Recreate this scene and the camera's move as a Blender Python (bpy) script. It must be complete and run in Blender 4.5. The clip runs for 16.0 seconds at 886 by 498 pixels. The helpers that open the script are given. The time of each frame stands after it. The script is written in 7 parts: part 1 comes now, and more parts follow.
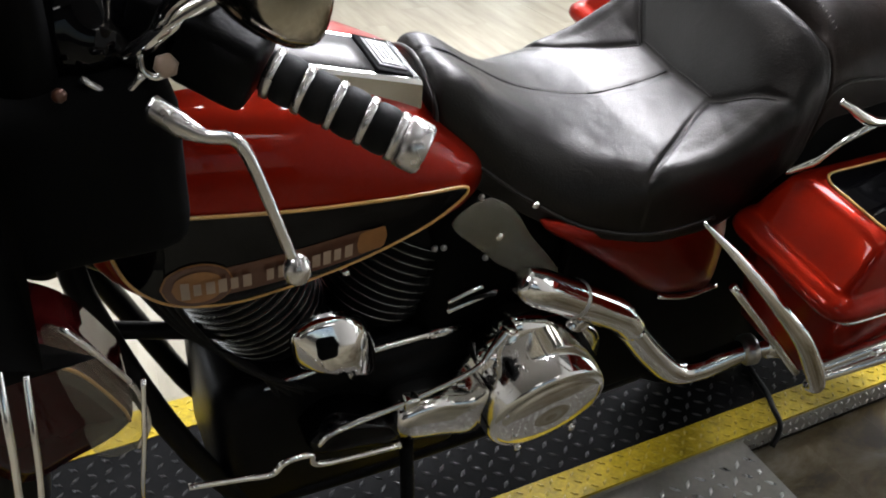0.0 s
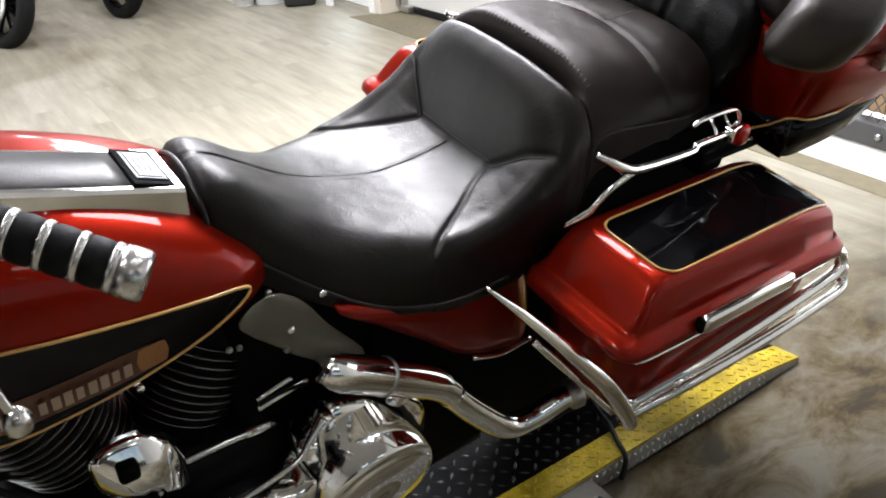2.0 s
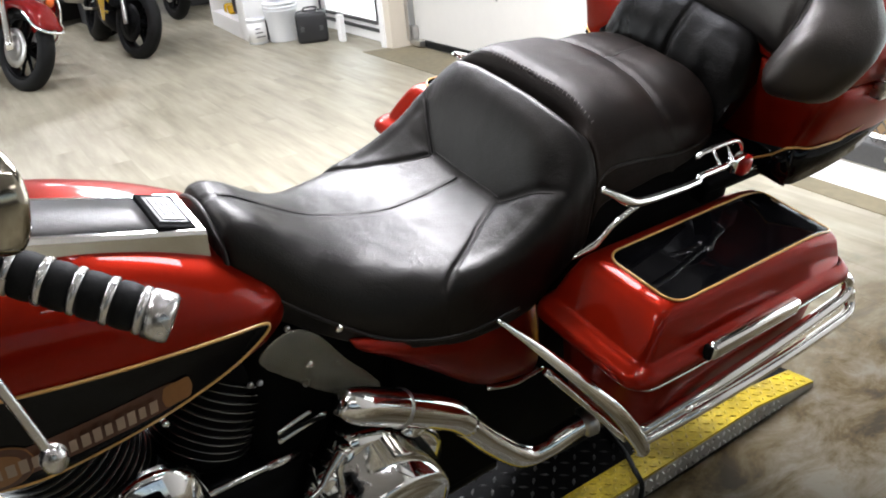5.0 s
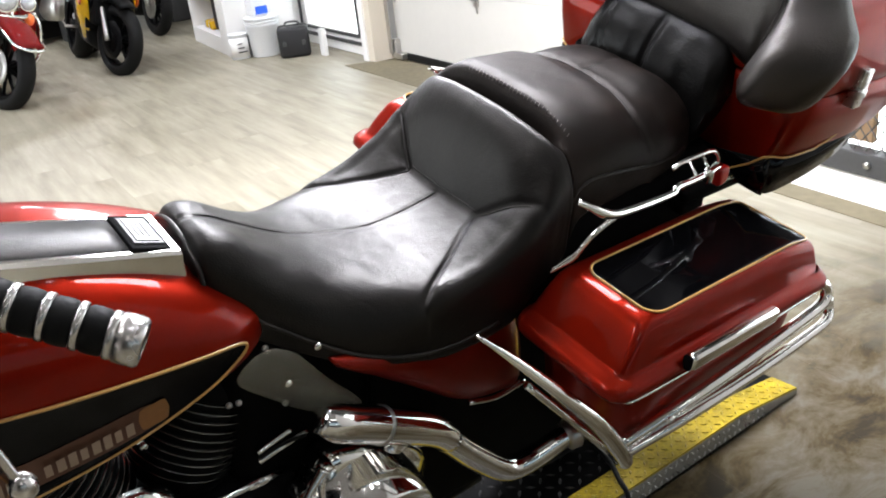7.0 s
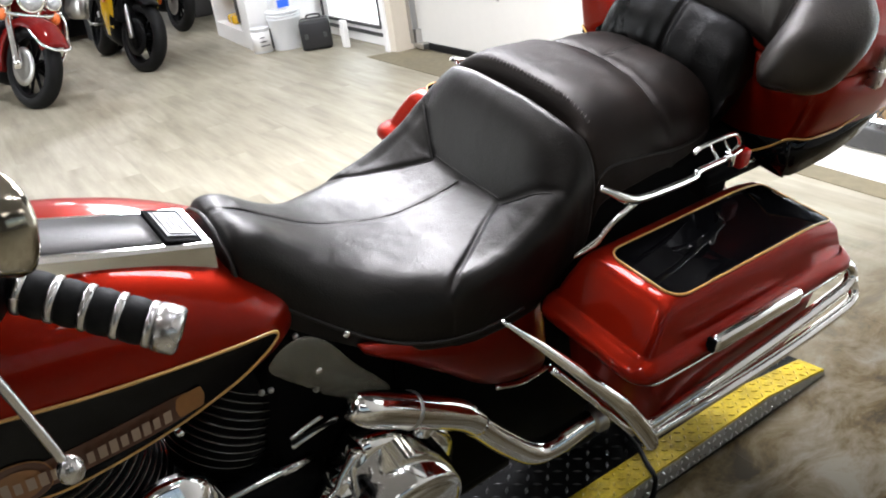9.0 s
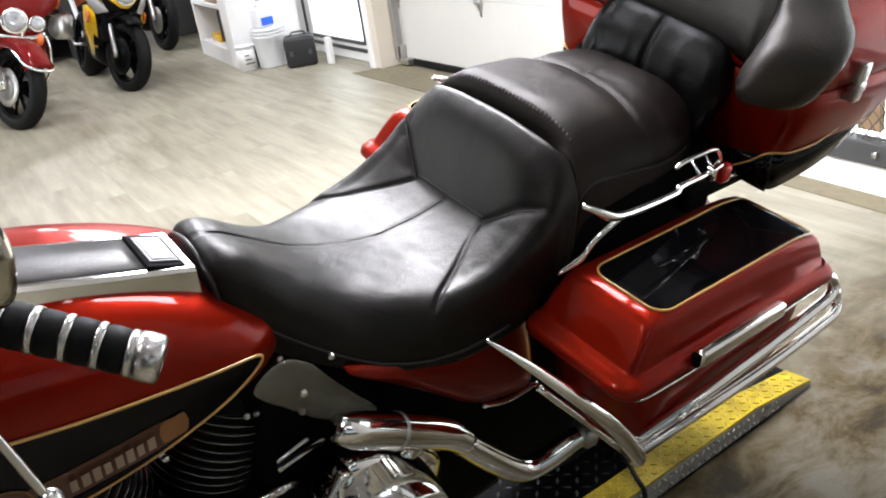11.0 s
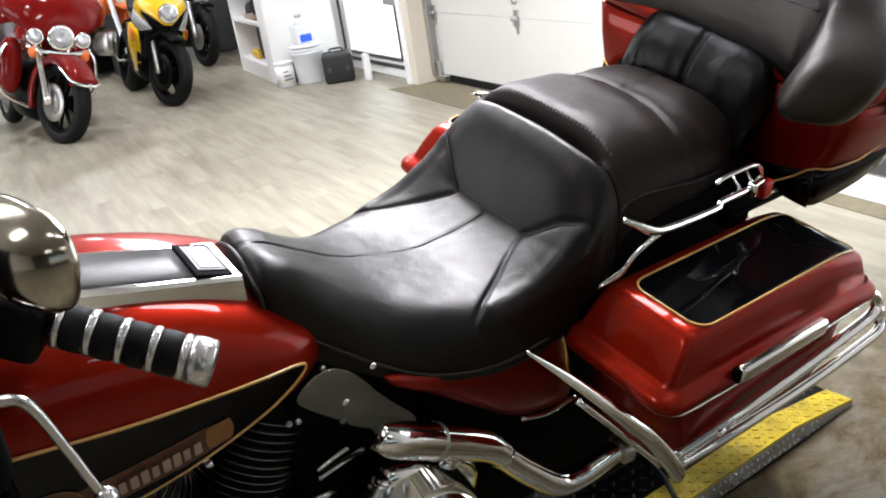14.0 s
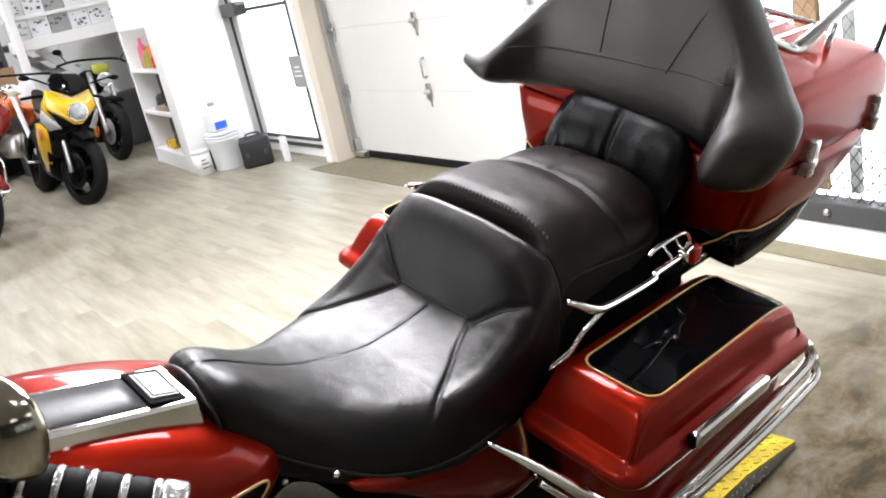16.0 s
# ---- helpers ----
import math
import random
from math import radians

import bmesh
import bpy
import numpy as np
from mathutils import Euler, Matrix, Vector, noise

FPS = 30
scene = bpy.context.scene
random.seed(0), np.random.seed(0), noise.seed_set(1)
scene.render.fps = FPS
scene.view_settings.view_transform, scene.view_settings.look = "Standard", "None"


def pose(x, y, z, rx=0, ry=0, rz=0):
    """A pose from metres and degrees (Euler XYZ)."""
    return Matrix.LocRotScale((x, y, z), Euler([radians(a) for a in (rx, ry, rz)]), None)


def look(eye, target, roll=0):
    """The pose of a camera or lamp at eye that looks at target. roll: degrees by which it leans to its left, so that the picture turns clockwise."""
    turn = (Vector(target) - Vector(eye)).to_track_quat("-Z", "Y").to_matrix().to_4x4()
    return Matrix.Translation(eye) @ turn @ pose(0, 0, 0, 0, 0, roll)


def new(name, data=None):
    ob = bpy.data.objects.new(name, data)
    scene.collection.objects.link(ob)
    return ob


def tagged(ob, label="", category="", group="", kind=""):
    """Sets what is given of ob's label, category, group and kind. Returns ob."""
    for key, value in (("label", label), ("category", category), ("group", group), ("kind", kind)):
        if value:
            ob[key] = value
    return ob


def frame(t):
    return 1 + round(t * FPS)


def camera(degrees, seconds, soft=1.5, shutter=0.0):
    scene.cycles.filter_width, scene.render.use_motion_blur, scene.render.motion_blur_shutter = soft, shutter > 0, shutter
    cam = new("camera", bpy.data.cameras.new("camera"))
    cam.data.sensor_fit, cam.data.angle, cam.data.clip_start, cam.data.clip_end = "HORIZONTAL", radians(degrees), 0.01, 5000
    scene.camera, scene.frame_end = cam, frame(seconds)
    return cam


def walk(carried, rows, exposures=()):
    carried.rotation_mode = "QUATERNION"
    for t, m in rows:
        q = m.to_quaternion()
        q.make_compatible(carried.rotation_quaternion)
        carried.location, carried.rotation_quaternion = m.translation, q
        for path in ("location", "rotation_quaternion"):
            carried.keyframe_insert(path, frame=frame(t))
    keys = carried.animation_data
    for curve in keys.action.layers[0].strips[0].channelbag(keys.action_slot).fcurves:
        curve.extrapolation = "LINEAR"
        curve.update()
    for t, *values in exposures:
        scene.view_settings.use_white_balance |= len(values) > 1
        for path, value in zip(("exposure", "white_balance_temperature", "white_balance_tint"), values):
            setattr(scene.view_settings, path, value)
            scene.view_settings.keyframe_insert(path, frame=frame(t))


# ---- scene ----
cam = camera(53.65, 16.0, soft=1.9, shutter=0.0)
PATH = [
    (0, (-0.4301, -1.2038, 1.2633), (0.3349, 0.3647, 0.2863), -0.02),
    (0.5, (-0.3584, -1.2422, 1.2832), (0.5577, 0.2810, 0.3664), -3.11),
    (1, (-0.3268, -1.2438, 1.2949), (0.6597, 0.2500, 0.4030), -3.22),
    (1.5, (-0.3143, -1.2450, 1.2951), (0.6849, 0.2394, 0.4015), -4.32),
    (2, (-0.3118, -1.2578, 1.2985), (0.7071, 0.2235, 0.4223), -4.11),
    (2.5, (-0.3150, -1.2620, 1.2879), (0.7183, 0.1897, 0.3798), -2.81),
    (3, (-0.3127, -1.2658, 1.2886), (0.7078, 0.1903, 0.3729), -3.92),
    (3.5, (-0.3117, -1.2671, 1.2998), (0.6919, 0.2172, 0.4110), -5.22),
    (4, (-0.3138, -1.2746, 1.3058), (0.6964, 0.2213, 0.4445), -5.62),
    (4.5, (-0.3203, -1.2841, 1.3146), (0.6881, 0.2290, 0.4817), -5.59),
    (5, (-0.3240, -1.2897, 1.3223), (0.6844, 0.2338, 0.5086), -5.73),
    (5.2, (-0.3330, -1.2938, 1.3135), (0.6945, 0.2329, 0.5302), -5.89),
    (7.3, (-0.3089, -1.2947, 1.3266), (0.7301, 0.2171, 0.5298), -6.33),
    (7.5, (-0.3093, -1.2858, 1.3128), (0.7147, 0.2095, 0.4669), -5.68),
    (8, (-0.3165, -1.2836, 1.3112), (0.6880, 0.2312, 0.4769), -6.46),
    (8.5, (-0.3227, -1.2947, 1.3171), (0.6781, 0.2303, 0.4969), -6.19),
    (9, (-0.3219, -1.3130, 1.3330), (0.6637, 0.2278, 0.5239), -8.15),
    (11.3, (-0.3132, -1.3167, 1.3437), (0.7067, 0.2205, 0.5713), -8.81),
    (11.5, (-0.3160, -1.3224, 1.3461), (0.7014, 0.2245, 0.5898), -8.82),
    (12, (-0.3204, -1.3267, 1.3419), (0.6924, 0.2188, 0.5766), -9.45),
    (12.5, (-0.3291, -1.3259, 1.3407), (0.6697, 0.2337, 0.5858), -8.28),
    (13, (-0.3286, -1.3259, 1.3397), (0.6596, 0.2374, 0.5785), -8.69),
    (13.5, (-0.3307, -1.3236, 1.3407), (0.6537, 0.2453, 0.5861), -8.72),
    (14, (-0.3319, -1.3220, 1.3426), (0.6357, 0.2642, 0.6025), -8.96),
    (14.5, (-0.3333, -1.3174, 1.3411), (0.6249, 0.2751, 0.6023), -8.77),
    (15, (-0.3236, -1.3113, 1.3460), (0.6280, 0.2836, 0.6039), -9.62),
    (15.5, (-0.3049, -1.2982, 1.3686), (0.7455, 0.2663, 0.6983), -10.70),
    (16, (-0.3465, -1.3109, 1.3967), (0.7990, 0.2015, 0.7639), -12.44),
]
EXPO = [(0, -0.50), (0.5, -0.54), (1.5, -0.42), (5, -0.42), (9, -0.40), (13, -0.48), (15, -0.50), (15.6, -0.48), (16, -0.36)]
walk(cam, [(t, look(eye, target, roll)) for t, eye, target, roll in PATH], EXPO)

# ---- light ----
LEAN, DECK = 14.08, 0.132
world = bpy.data.worlds.new("world")
scene.world = world
world.use_nodes = True
wn = world.node_tree.nodes
sky = wn.new("ShaderNodeTexSky")
sky.sky_type, sky.sun_disc, sky.sun_elevation, sky.sun_rotation = "NISHITA", False, radians(35), radians(70)
world.node_tree.links.new(sky.outputs[0], wn["Background"].inputs[0])
wn["Background"].inputs[1].default_value = 0.12


def lamp(x, y, z, size, watts, colour=(0.96, 0.98, 1.08), strip=0.0):
    d = bpy.data.lights.new("ceiling_lamp", "AREA")
    d.shape, d.size, d.energy, d.color = "RECTANGLE" if strip else "DISK", size, watts, colour
    if strip:
        d.size_y = strip
    ob = new("ceiling_lamp_light", d)
    ob.matrix_basis = Matrix.Translation((x, y, z))


def window_light(m, y0, y1, z0, z1, watts):
    """Added daylight through an opening in an unseen wall frame."""
    d = bpy.data.lights.new("window_daylight", "AREA")
    d.shape, d.size, d.size_y, d.energy, d.color = "RECTANGLE", y1 - y0, z1 - z0, watts, (0.92, 0.96, 1.0)
    ob = new("window_daylight", d)
    ob.matrix_basis = m @ Matrix.Translation((0.1, (y0 + y1) / 2, (z0 + z1) / 2)) @ Matrix.Rotation(radians(90), 4, "Z") @ Matrix.Rotation(radians(90), 4, "X")


LAMPS = [(0.7, 3.4, 100), (2.2, 5.2, 60), (0.2, 7.2, 120), (-2.6, 7.0, 110), (1.6, 9.4, 120)]
for lx, ly, watts in LAMPS:
    lamp(lx, ly, 3.70, 0.38, watts)
# added unseen panels that brighten seat lobes, chrome and the near side
FILL_PANELS = [(-0.8, 1.6, 46), (-1.9, -0.3, 30), (-1.6, -4.9, 2), (1.6, -4.9, 2)]
for lx, ly, watts in FILL_PANELS:
    lamp(lx, ly, 3.64, 1.16, watts, strip=0.5)

SPOTS = [(0.2, -1.55, 7), (0.9, -1.75, 7), (1.7, -1.6, 8)]
for lx, ly, watts in SPOTS:
    lamp(lx, ly, 3.90, 0.14, watts)
# added hanging panels, placed to put a sheen on the seat
SHEEN_PANELS = [(1.20, 0.15, 52), (1.30, 0.75, 64), (1.40, 1.35, 64), (1.50, 1.95, 60)]
for lx, ly, watts in SHEEN_PANELS:
    lamp(lx, ly, 2.30, 0.8, watts, strip=0.5)

# unseen windows added as fill in the west and south walls: wall frame, span and height of each opening
WEST = Matrix.Translation((-7, 0, 0)) @ Matrix.Rotation(radians(180), 4, "Z")
SOUTH = Matrix.Translation((0, -6, 0)) @ Matrix.Rotation(radians(-90), 4, "Z")
OPENINGS = [(WEST, -10.0, -1.2, 0.9, 3.1, 430), (SOUTH, -2.4, 2.4, 0.9, 2.4, 4)]
for opening in OPENINGS:
    window_light(*opening)


# ---- materials ----
def mat(name, base, rough=0.5, metal=0.0, coat=0.0, noise_scale=0.0, vary=0.15, bump=0.0, bump_scale=0.0, rough_vary=0.1, random_vary=0.0, wrinkle=0.0, wear=None, **more):
    m = bpy.data.materials.new(name)
    m.use_nodes = True
    nt = m.node_tree
    b = nt.nodes["Principled BSDF"]
    b.inputs["Base Color"].default_value = (*base, 1)
    b.inputs["Roughness"].default_value = rough
    b.inputs["Metallic"].default_value = metal
    b.inputs["Coat Weight"].default_value = coat
    b.inputs["Coat Roughness"].default_value = 0.04 if coat > 0.3 else 0.32
    for k, v in more.items():
        b.inputs[k.replace("_", " ")].default_value = v
    co = nt.nodes.new("ShaderNodeTexCoord")
    if noise_scale:
        n1 = nt.nodes.new("ShaderNodeTexNoise")
        n1.inputs["Scale"].default_value, n1.inputs["Detail"].default_value = noise_scale, 6
        n2 = nt.nodes.new("ShaderNodeTexNoise")
        n2.inputs["Scale"].default_value, n2.inputs["Detail"].default_value = noise_scale * 9, 4
        nt.links.new(co.outputs["Object"], n1.inputs["Vector"])
        nt.links.new(co.outputs["Object"], n2.inputs["Vector"])
        mix = nt.nodes.new("ShaderNodeMix")
        mix.inputs[0].default_value = 0.4
        nt.links.new(n1.outputs[0], mix.inputs[2])
        nt.links.new(n2.outputs[0], mix.inputs[3])
        mr = nt.nodes.new("ShaderNodeMapRange")
        mr.inputs[1].default_value, mr.inputs[2].default_value, mr.inputs[3].default_value, mr.inputs[4].default_value = 0.3, 0.7, 1 - vary, 1 + vary
        nt.links.new(mix.outputs[0], mr.inputs[0])
        val = mr.outputs[0]
        if random_vary:
            oi = nt.nodes.new("ShaderNodeObjectInfo")
            r2 = nt.nodes.new("ShaderNodeMapRange")
            r2.inputs[3].default_value, r2.inputs[4].default_value = 1 - random_vary, 1 + random_vary
            nt.links.new(oi.outputs["Random"], r2.inputs[0])
            mu = nt.nodes.new("ShaderNodeMath")
            mu.operation = "MULTIPLY"
            nt.links.new(val, mu.inputs[0])
            nt.links.new(r2.outputs[0], mu.inputs[1])
            val = mu.outputs[0]
        sc = nt.nodes.new("ShaderNodeVectorMath")
        sc.operation = "SCALE"
        sc.inputs[0].default_value = base
        nt.links.new(val, sc.inputs["Scale"])
        col = sc.outputs[0]
        if wear:
            n5 = nt.nodes.new("ShaderNodeTexNoise")
            n5.inputs["Scale"].default_value, n5.inputs["Detail"].default_value, n5.inputs["Roughness"].default_value = 6.5, 7, 0.62
            nt.links.new(co.outputs["Object"], n5.inputs["Vector"])
            w5 = nt.nodes.new("ShaderNodeMapRange")
            w5.inputs[1].default_value, w5.inputs[2].default_value, w5.inputs[3].default_value, w5.inputs[4].default_value = 0.5, 0.75, 0.0, 1.0
            nt.links.new(n5.outputs[0], w5.inputs[0])
            m5 = nt.nodes.new("ShaderNodeMix")
            m5.data_type = "RGBA"
            m5.inputs[7].default_value = (*wear, 1)
            nt.links.new(w5.outputs[0], m5.inputs[0])
            nt.links.new(col, m5.inputs[6])
            col = m5.outputs[2]
        nt.links.new(col, b.inputs["Base Color"])
        rr = nt.nodes.new("ShaderNodeMapRange")
        rr.inputs[1].default_value, rr.inputs[2].default_value = 0.3, 0.7
        rr.inputs[3].default_value, rr.inputs[4].default_value = max(rough * (1 - rough_vary), 0.01), min(rough * (1 + rough_vary), 1)
        nt.links.new(n1.outputs[0], rr.inputs[0])
        nt.links.new(rr.outputs[0], b.inputs["Roughness"])
    if bump:
        n3 = nt.nodes.new("ShaderNodeTexNoise")
        n3.inputs["Scale"].default_value, n3.inputs["Detail"].default_value = bump_scale, 5
        nt.links.new(co.outputs["Object"], n3.inputs["Vector"])
        bp = nt.nodes.new("ShaderNodeBump")
        bp.inputs["Strength"].default_value, bp.inputs["Distance"].default_value = bump, 0.002
        high = n3.outputs[0]
        if wrinkle:
            n4 = nt.nodes.new("ShaderNodeTexNoise")
            n4.inputs["Scale"].default_value, n4.inputs["Detail"].default_value, n4.inputs["Distortion"].default_value = 26, 5, 1.6
            nt.links.new(co.outputs["Object"], n4.inputs["Vector"])
            ma = nt.nodes.new("ShaderNodeMath")
            ma.operation = "MULTIPLY_ADD"
            ma.inputs[1].default_value = wrinkle
            nt.links.new(n4.outputs[0], ma.inputs[0])
            nt.links.new(high, ma.inputs[2])
            high = ma.outputs[0]
        nt.links.new(high, bp.inputs["Height"])
        nt.links.new(bp.outputs[0], b.inputs["Normal"])
    return m


RED = mat("candy_red_paint", (0.215, 0.0085, 0.0023), 0.35, 0.58, 0.36, 3, 0.12, Specular_IOR_Level=0.0)
BRIGHT_RED = mat("bright_red_paint", (0.155, 0.006, 0.0055), 0.4, 0.0, 0.45, 3, 0.1, Specular_IOR_Level=0.0)
BLACK = mat("black_gloss_paint", (0.002, 0.002, 0.0024), 0.3, 0.0, 0.42, 3, 0.2, Specular_IOR_Level=0.0)
GOLD = mat("gold_pinstripe", (0.62, 0.33, 0.09), 0.35, 0.0, 0.6, 20, 0.1)
COPPER = mat("copper_badge", (0.095, 0.034, 0.017), 0.35, 0.3, 0.6, 15, 0.15)
AMBER = mat("amber_badge", (0.27, 0.115, 0.032), 0.35, 0.2, 0.6, 15, 0.15)
CREAM = mat("cream_badge", (0.34, 0.24, 0.17), 0.4, 0.0, 0.3, 15, 0.1)
CHROME = mat("chrome", (0.92, 0.91, 0.89), 0.09, 1.0, 0, 6, 0.03, rough_vary=0.5)
# mirror chrome; dark golden reflections are put into its base colour
SHELL = mat("reflection_tinted_chrome", (0.46, 0.42, 0.34), 0.14, 1.0, 0, 6, 0.08, rough_vary=0.4)
STEEL = mat("satin_steel", (0.5, 0.49, 0.47), 0.32, 1.0, 0, 12, 0.12)
LEATHER = mat("black_leather", (0.0022, 0.0017, 0.0015), 0.36, 0, 0.0, 5, 0.35, 0.3, 420, 0.2, wrinkle=1.0, wear=(0.006, 0.004, 0.003), Specular_IOR_Level=0.5, Specular_Tint=(1.0, 0.96, 0.93, 1))
SEAT_LEATHER = mat("polished_black_leather", (0.0018, 0.0014, 0.0013), 0.37, 0, 0.0, 5, 0.35, 0.3, 420, 0.28, wrinkle=1.3, wear=(0.0035, 0.0025, 0.002), Specular_IOR_Level=0.35, Specular_Tint=(1.0, 0.95, 0.90, 1))
BACK_LEATHER = mat("worn_black_backrest_leather", (0.004, 0.003, 0.0026), 0.37, 0, 0.0, 5, 0.35, 0.3, 420, 0.28, wrinkle=1.2, wear=(0.014, 0.009, 0.006), Specular_IOR_Level=0.8, Specular_Tint=(1.0, 0.93, 0.87, 1))
DULL_LEATHER = mat("dull_black_leather", (0.004, 0.0026, 0.002), 0.52, 0, 0.0, 5, 0.35, 0.3, 420, 0.2, wrinkle=1.0, wear=(0.011, 0.006, 0.004), Specular_IOR_Level=0.20, Specular_Tint=(1.0, 0.86, 0.77, 1))
SHINY_LEATHER = mat("shiny_black_leather", (0.002, 0.0017, 0.0016), 0.28, 0, 0.0, 6, 0.3, 0.3, 300, 0.2, wrinkle=2.2, Specular_IOR_Level=0.2)
PALETHREAD = mat("grey_thread", (0.10, 0.09, 0.08), 0.7, 0, 0, 40, 0.2)
STITCH = mat("dark_thread", (0.02, 0.017, 0.015), 0.7, 0, 0, 40, 0.2)
RUBBER = mat("black_rubber", (0.005, 0.005, 0.005), 0.62, 0, 0, 8, 0.3, 0.3, 120, Specular_IOR_Level=0.18)
BLACKCASE = mat("black_textured_plastic", (0.012, 0.012, 0.013), 0.5, 0, 0, 10, 0.2, 0.2, 200)
SILVER = mat("silver_paint", (0.42, 0.42, 0.41), 0.35, 0.35, 0.3, 8, 0.08)
ENGINE = mat("black_engine_enamel", (0.003, 0.003, 0.0033), 0.4, 0.0, 0, 12, 0.3, 0.2, 200, Specular_IOR_Level=0.08)
ALLOY = mat("polished_alloy", (0.66, 0.64, 0.62), 0.27, 1.0, 0, 12, 0.10)
FIN = mat("polished_fin_edge", (0.26, 0.26, 0.255), 0.25, 1.0, 0, 20, 0.1)
SMOKE = mat("smoked_plastic", (0.24, 0.225, 0.17), 0.22, 0, 0.5, 14, 0.4, Alpha=0.30)
DARK = mat("dark_matt_plastic", (0.003, 0.003, 0.003), 0.8, 0, 0, 10, 0.2, Specular_IOR_Level=0.06)
# unseen walls get shade in their colour, so glossy parts mirror darkness
DARKWALL = mat("unlit_wall_colour", (0.05, 0.046, 0.042), 0.6, 0, 0, 1.2, 0.1, 0.1, 90)
REDLENS = mat("red_lens", (0.5, 0.015, 0.012), 0.12, 0, 0.6, 6, 0.1)
ORANGE = mat("orange_plastic", (0.75, 0.16, 0.03), 0.35, 0, 0.2, 6, 0.12)
YELLOW = mat("yellow_bodywork", (0.78, 0.47, 0.01), 0.25, 0, 0.8, 4, 0.1)
WHITE = mat("white_wall_paint", (0.80, 0.79, 0.765), 0.6, 0, 0, 1.2, 0.03, 0.1, 90)
BEIGE = mat("cream_wall_paint", (0.62, 0.56, 0.46), 0.6, 0, 0, 1.2, 0.04, 0.1, 90)
PANEL = mat("white_door_enamel", (0.57, 0.555, 0.515), 0.42, 0, 0, 2, 0.03, 0.12, 140)
GREY = mat("grey_metal_paint", (0.32, 0.32, 0.31), 0.4, 0.3, 0, 8, 0.12)
CEILING = mat("ceiling_paint", (0.42, 0.41, 0.40), 0.7, 0, 0, 2, 0.08)
CHARCOAL = mat("charcoal_paint", (0.05, 0.05, 0.05), 0.45, 0, 0, 8, 0.15)
CARD = mat("brown_cardboard", (0.30, 0.19, 0.10), 0.8, 0, 0, 6, 0.12)
PLASTIC = mat("white_plastic", (0.75, 0.76, 0.77), 0.4, 0, 0, 6, 0.04)
BLUE = mat("blue_label", (0.02, 0.12, 0.75), 0.4, 0, 0, 6, 0.08)
PINK = mat("pink_plastic", (0.8, 0.12, 0.25), 0.4, 0, 0, 6, 0.08)
GREEN = mat("olive_green_plastic", (0.28, 0.3, 0.03), 0.45, 0, 0, 6, 0.1)
CONCRETE = mat("bare_concrete", (0.165, 0.14, 0.085), 0.7, 0, 0, 2.5, 0.3, 0.3, 60)
DECKBLACK = mat("black_deck_plate", (0.004, 0.004, 0.004), 0.6, 0.0, 0, 6, 0.35, rough_vary=0.3, Specular_IOR_Level=0.04)
# lozenges in lighter copies of their plates: highlights put into the colour
TREADBLACK = mat("glint_black_tread", (0.009, 0.009, 0.009), 0.45, 0.0, 0, 30, 0.5, rough_vary=0.3, Specular_IOR_Level=0.35)
TREADYELLOW = mat("glint_yellow_tread", (0.46, 0.34, 0.03), 0.36, 0, 0.0, 40, 0.4)
TREADSTEEL = mat("glint_aluminium_tread", (0.62, 0.61, 0.59), 0.28, 1.0, 0, 30, 0.2)
MAROON = mat("dark_maroon_paint", (0.022, 0.002, 0.0022), 0.35, 0.0, 0.4, 4, 0.2, Specular_IOR_Level=0.0)
DECKYELLOW = mat("worn_yellow_deck_paint", (0.36, 0.26, 0.010), 0.5, 0, 0.0, 14, 0.6, 0.2, 90, Specular_IOR_Level=0.2)
DECKSTEEL = mat("aluminium_tread_plate", (0.24, 0.225, 0.20), 0.5, 0.5, 0, 9, 0.2, rough_vary=0.3)


def glow(name, colour, strength):
    m = bpy.data.materials.new(name)
    m.use_nodes = True
    b = m.node_tree.nodes["Principled BSDF"]
    b.inputs["Base Color"].default_value = (*colour, 1)
    b.inputs["Emission Color"].default_value = (*colour, 1)
    b.inputs["Emission Strength"].default_value = strength
    return m


DAYLIGHT = glow("bright_daylight", (0.95, 0.98, 1.0), 2.8)
TUBE = glow("lit_lamp_diffuser", (1.0, 0.96, 0.95), 8.0)


def clear_glass(name, tint=(0.9, 0.93, 0.92)):
    m = bpy.data.materials.new(name)
    m.use_nodes = True
    b = m.node_tree.nodes["Principled BSDF"]
    b.inputs["Base Color"].default_value = (*tint, 1)
    b.inputs["Transmission Weight"].default_value = 1.0
    b.inputs["Roughness"].default_value = 0.03
    b.inputs["IOR"].default_value = 1.45
    return m


GLASS = clear_glass("clear_glass")
HEADGLASS = mat("headlamp_glass", (0.42, 0.43, 0.44), 0.16, 0.35, 0.6, 30, 0.45)


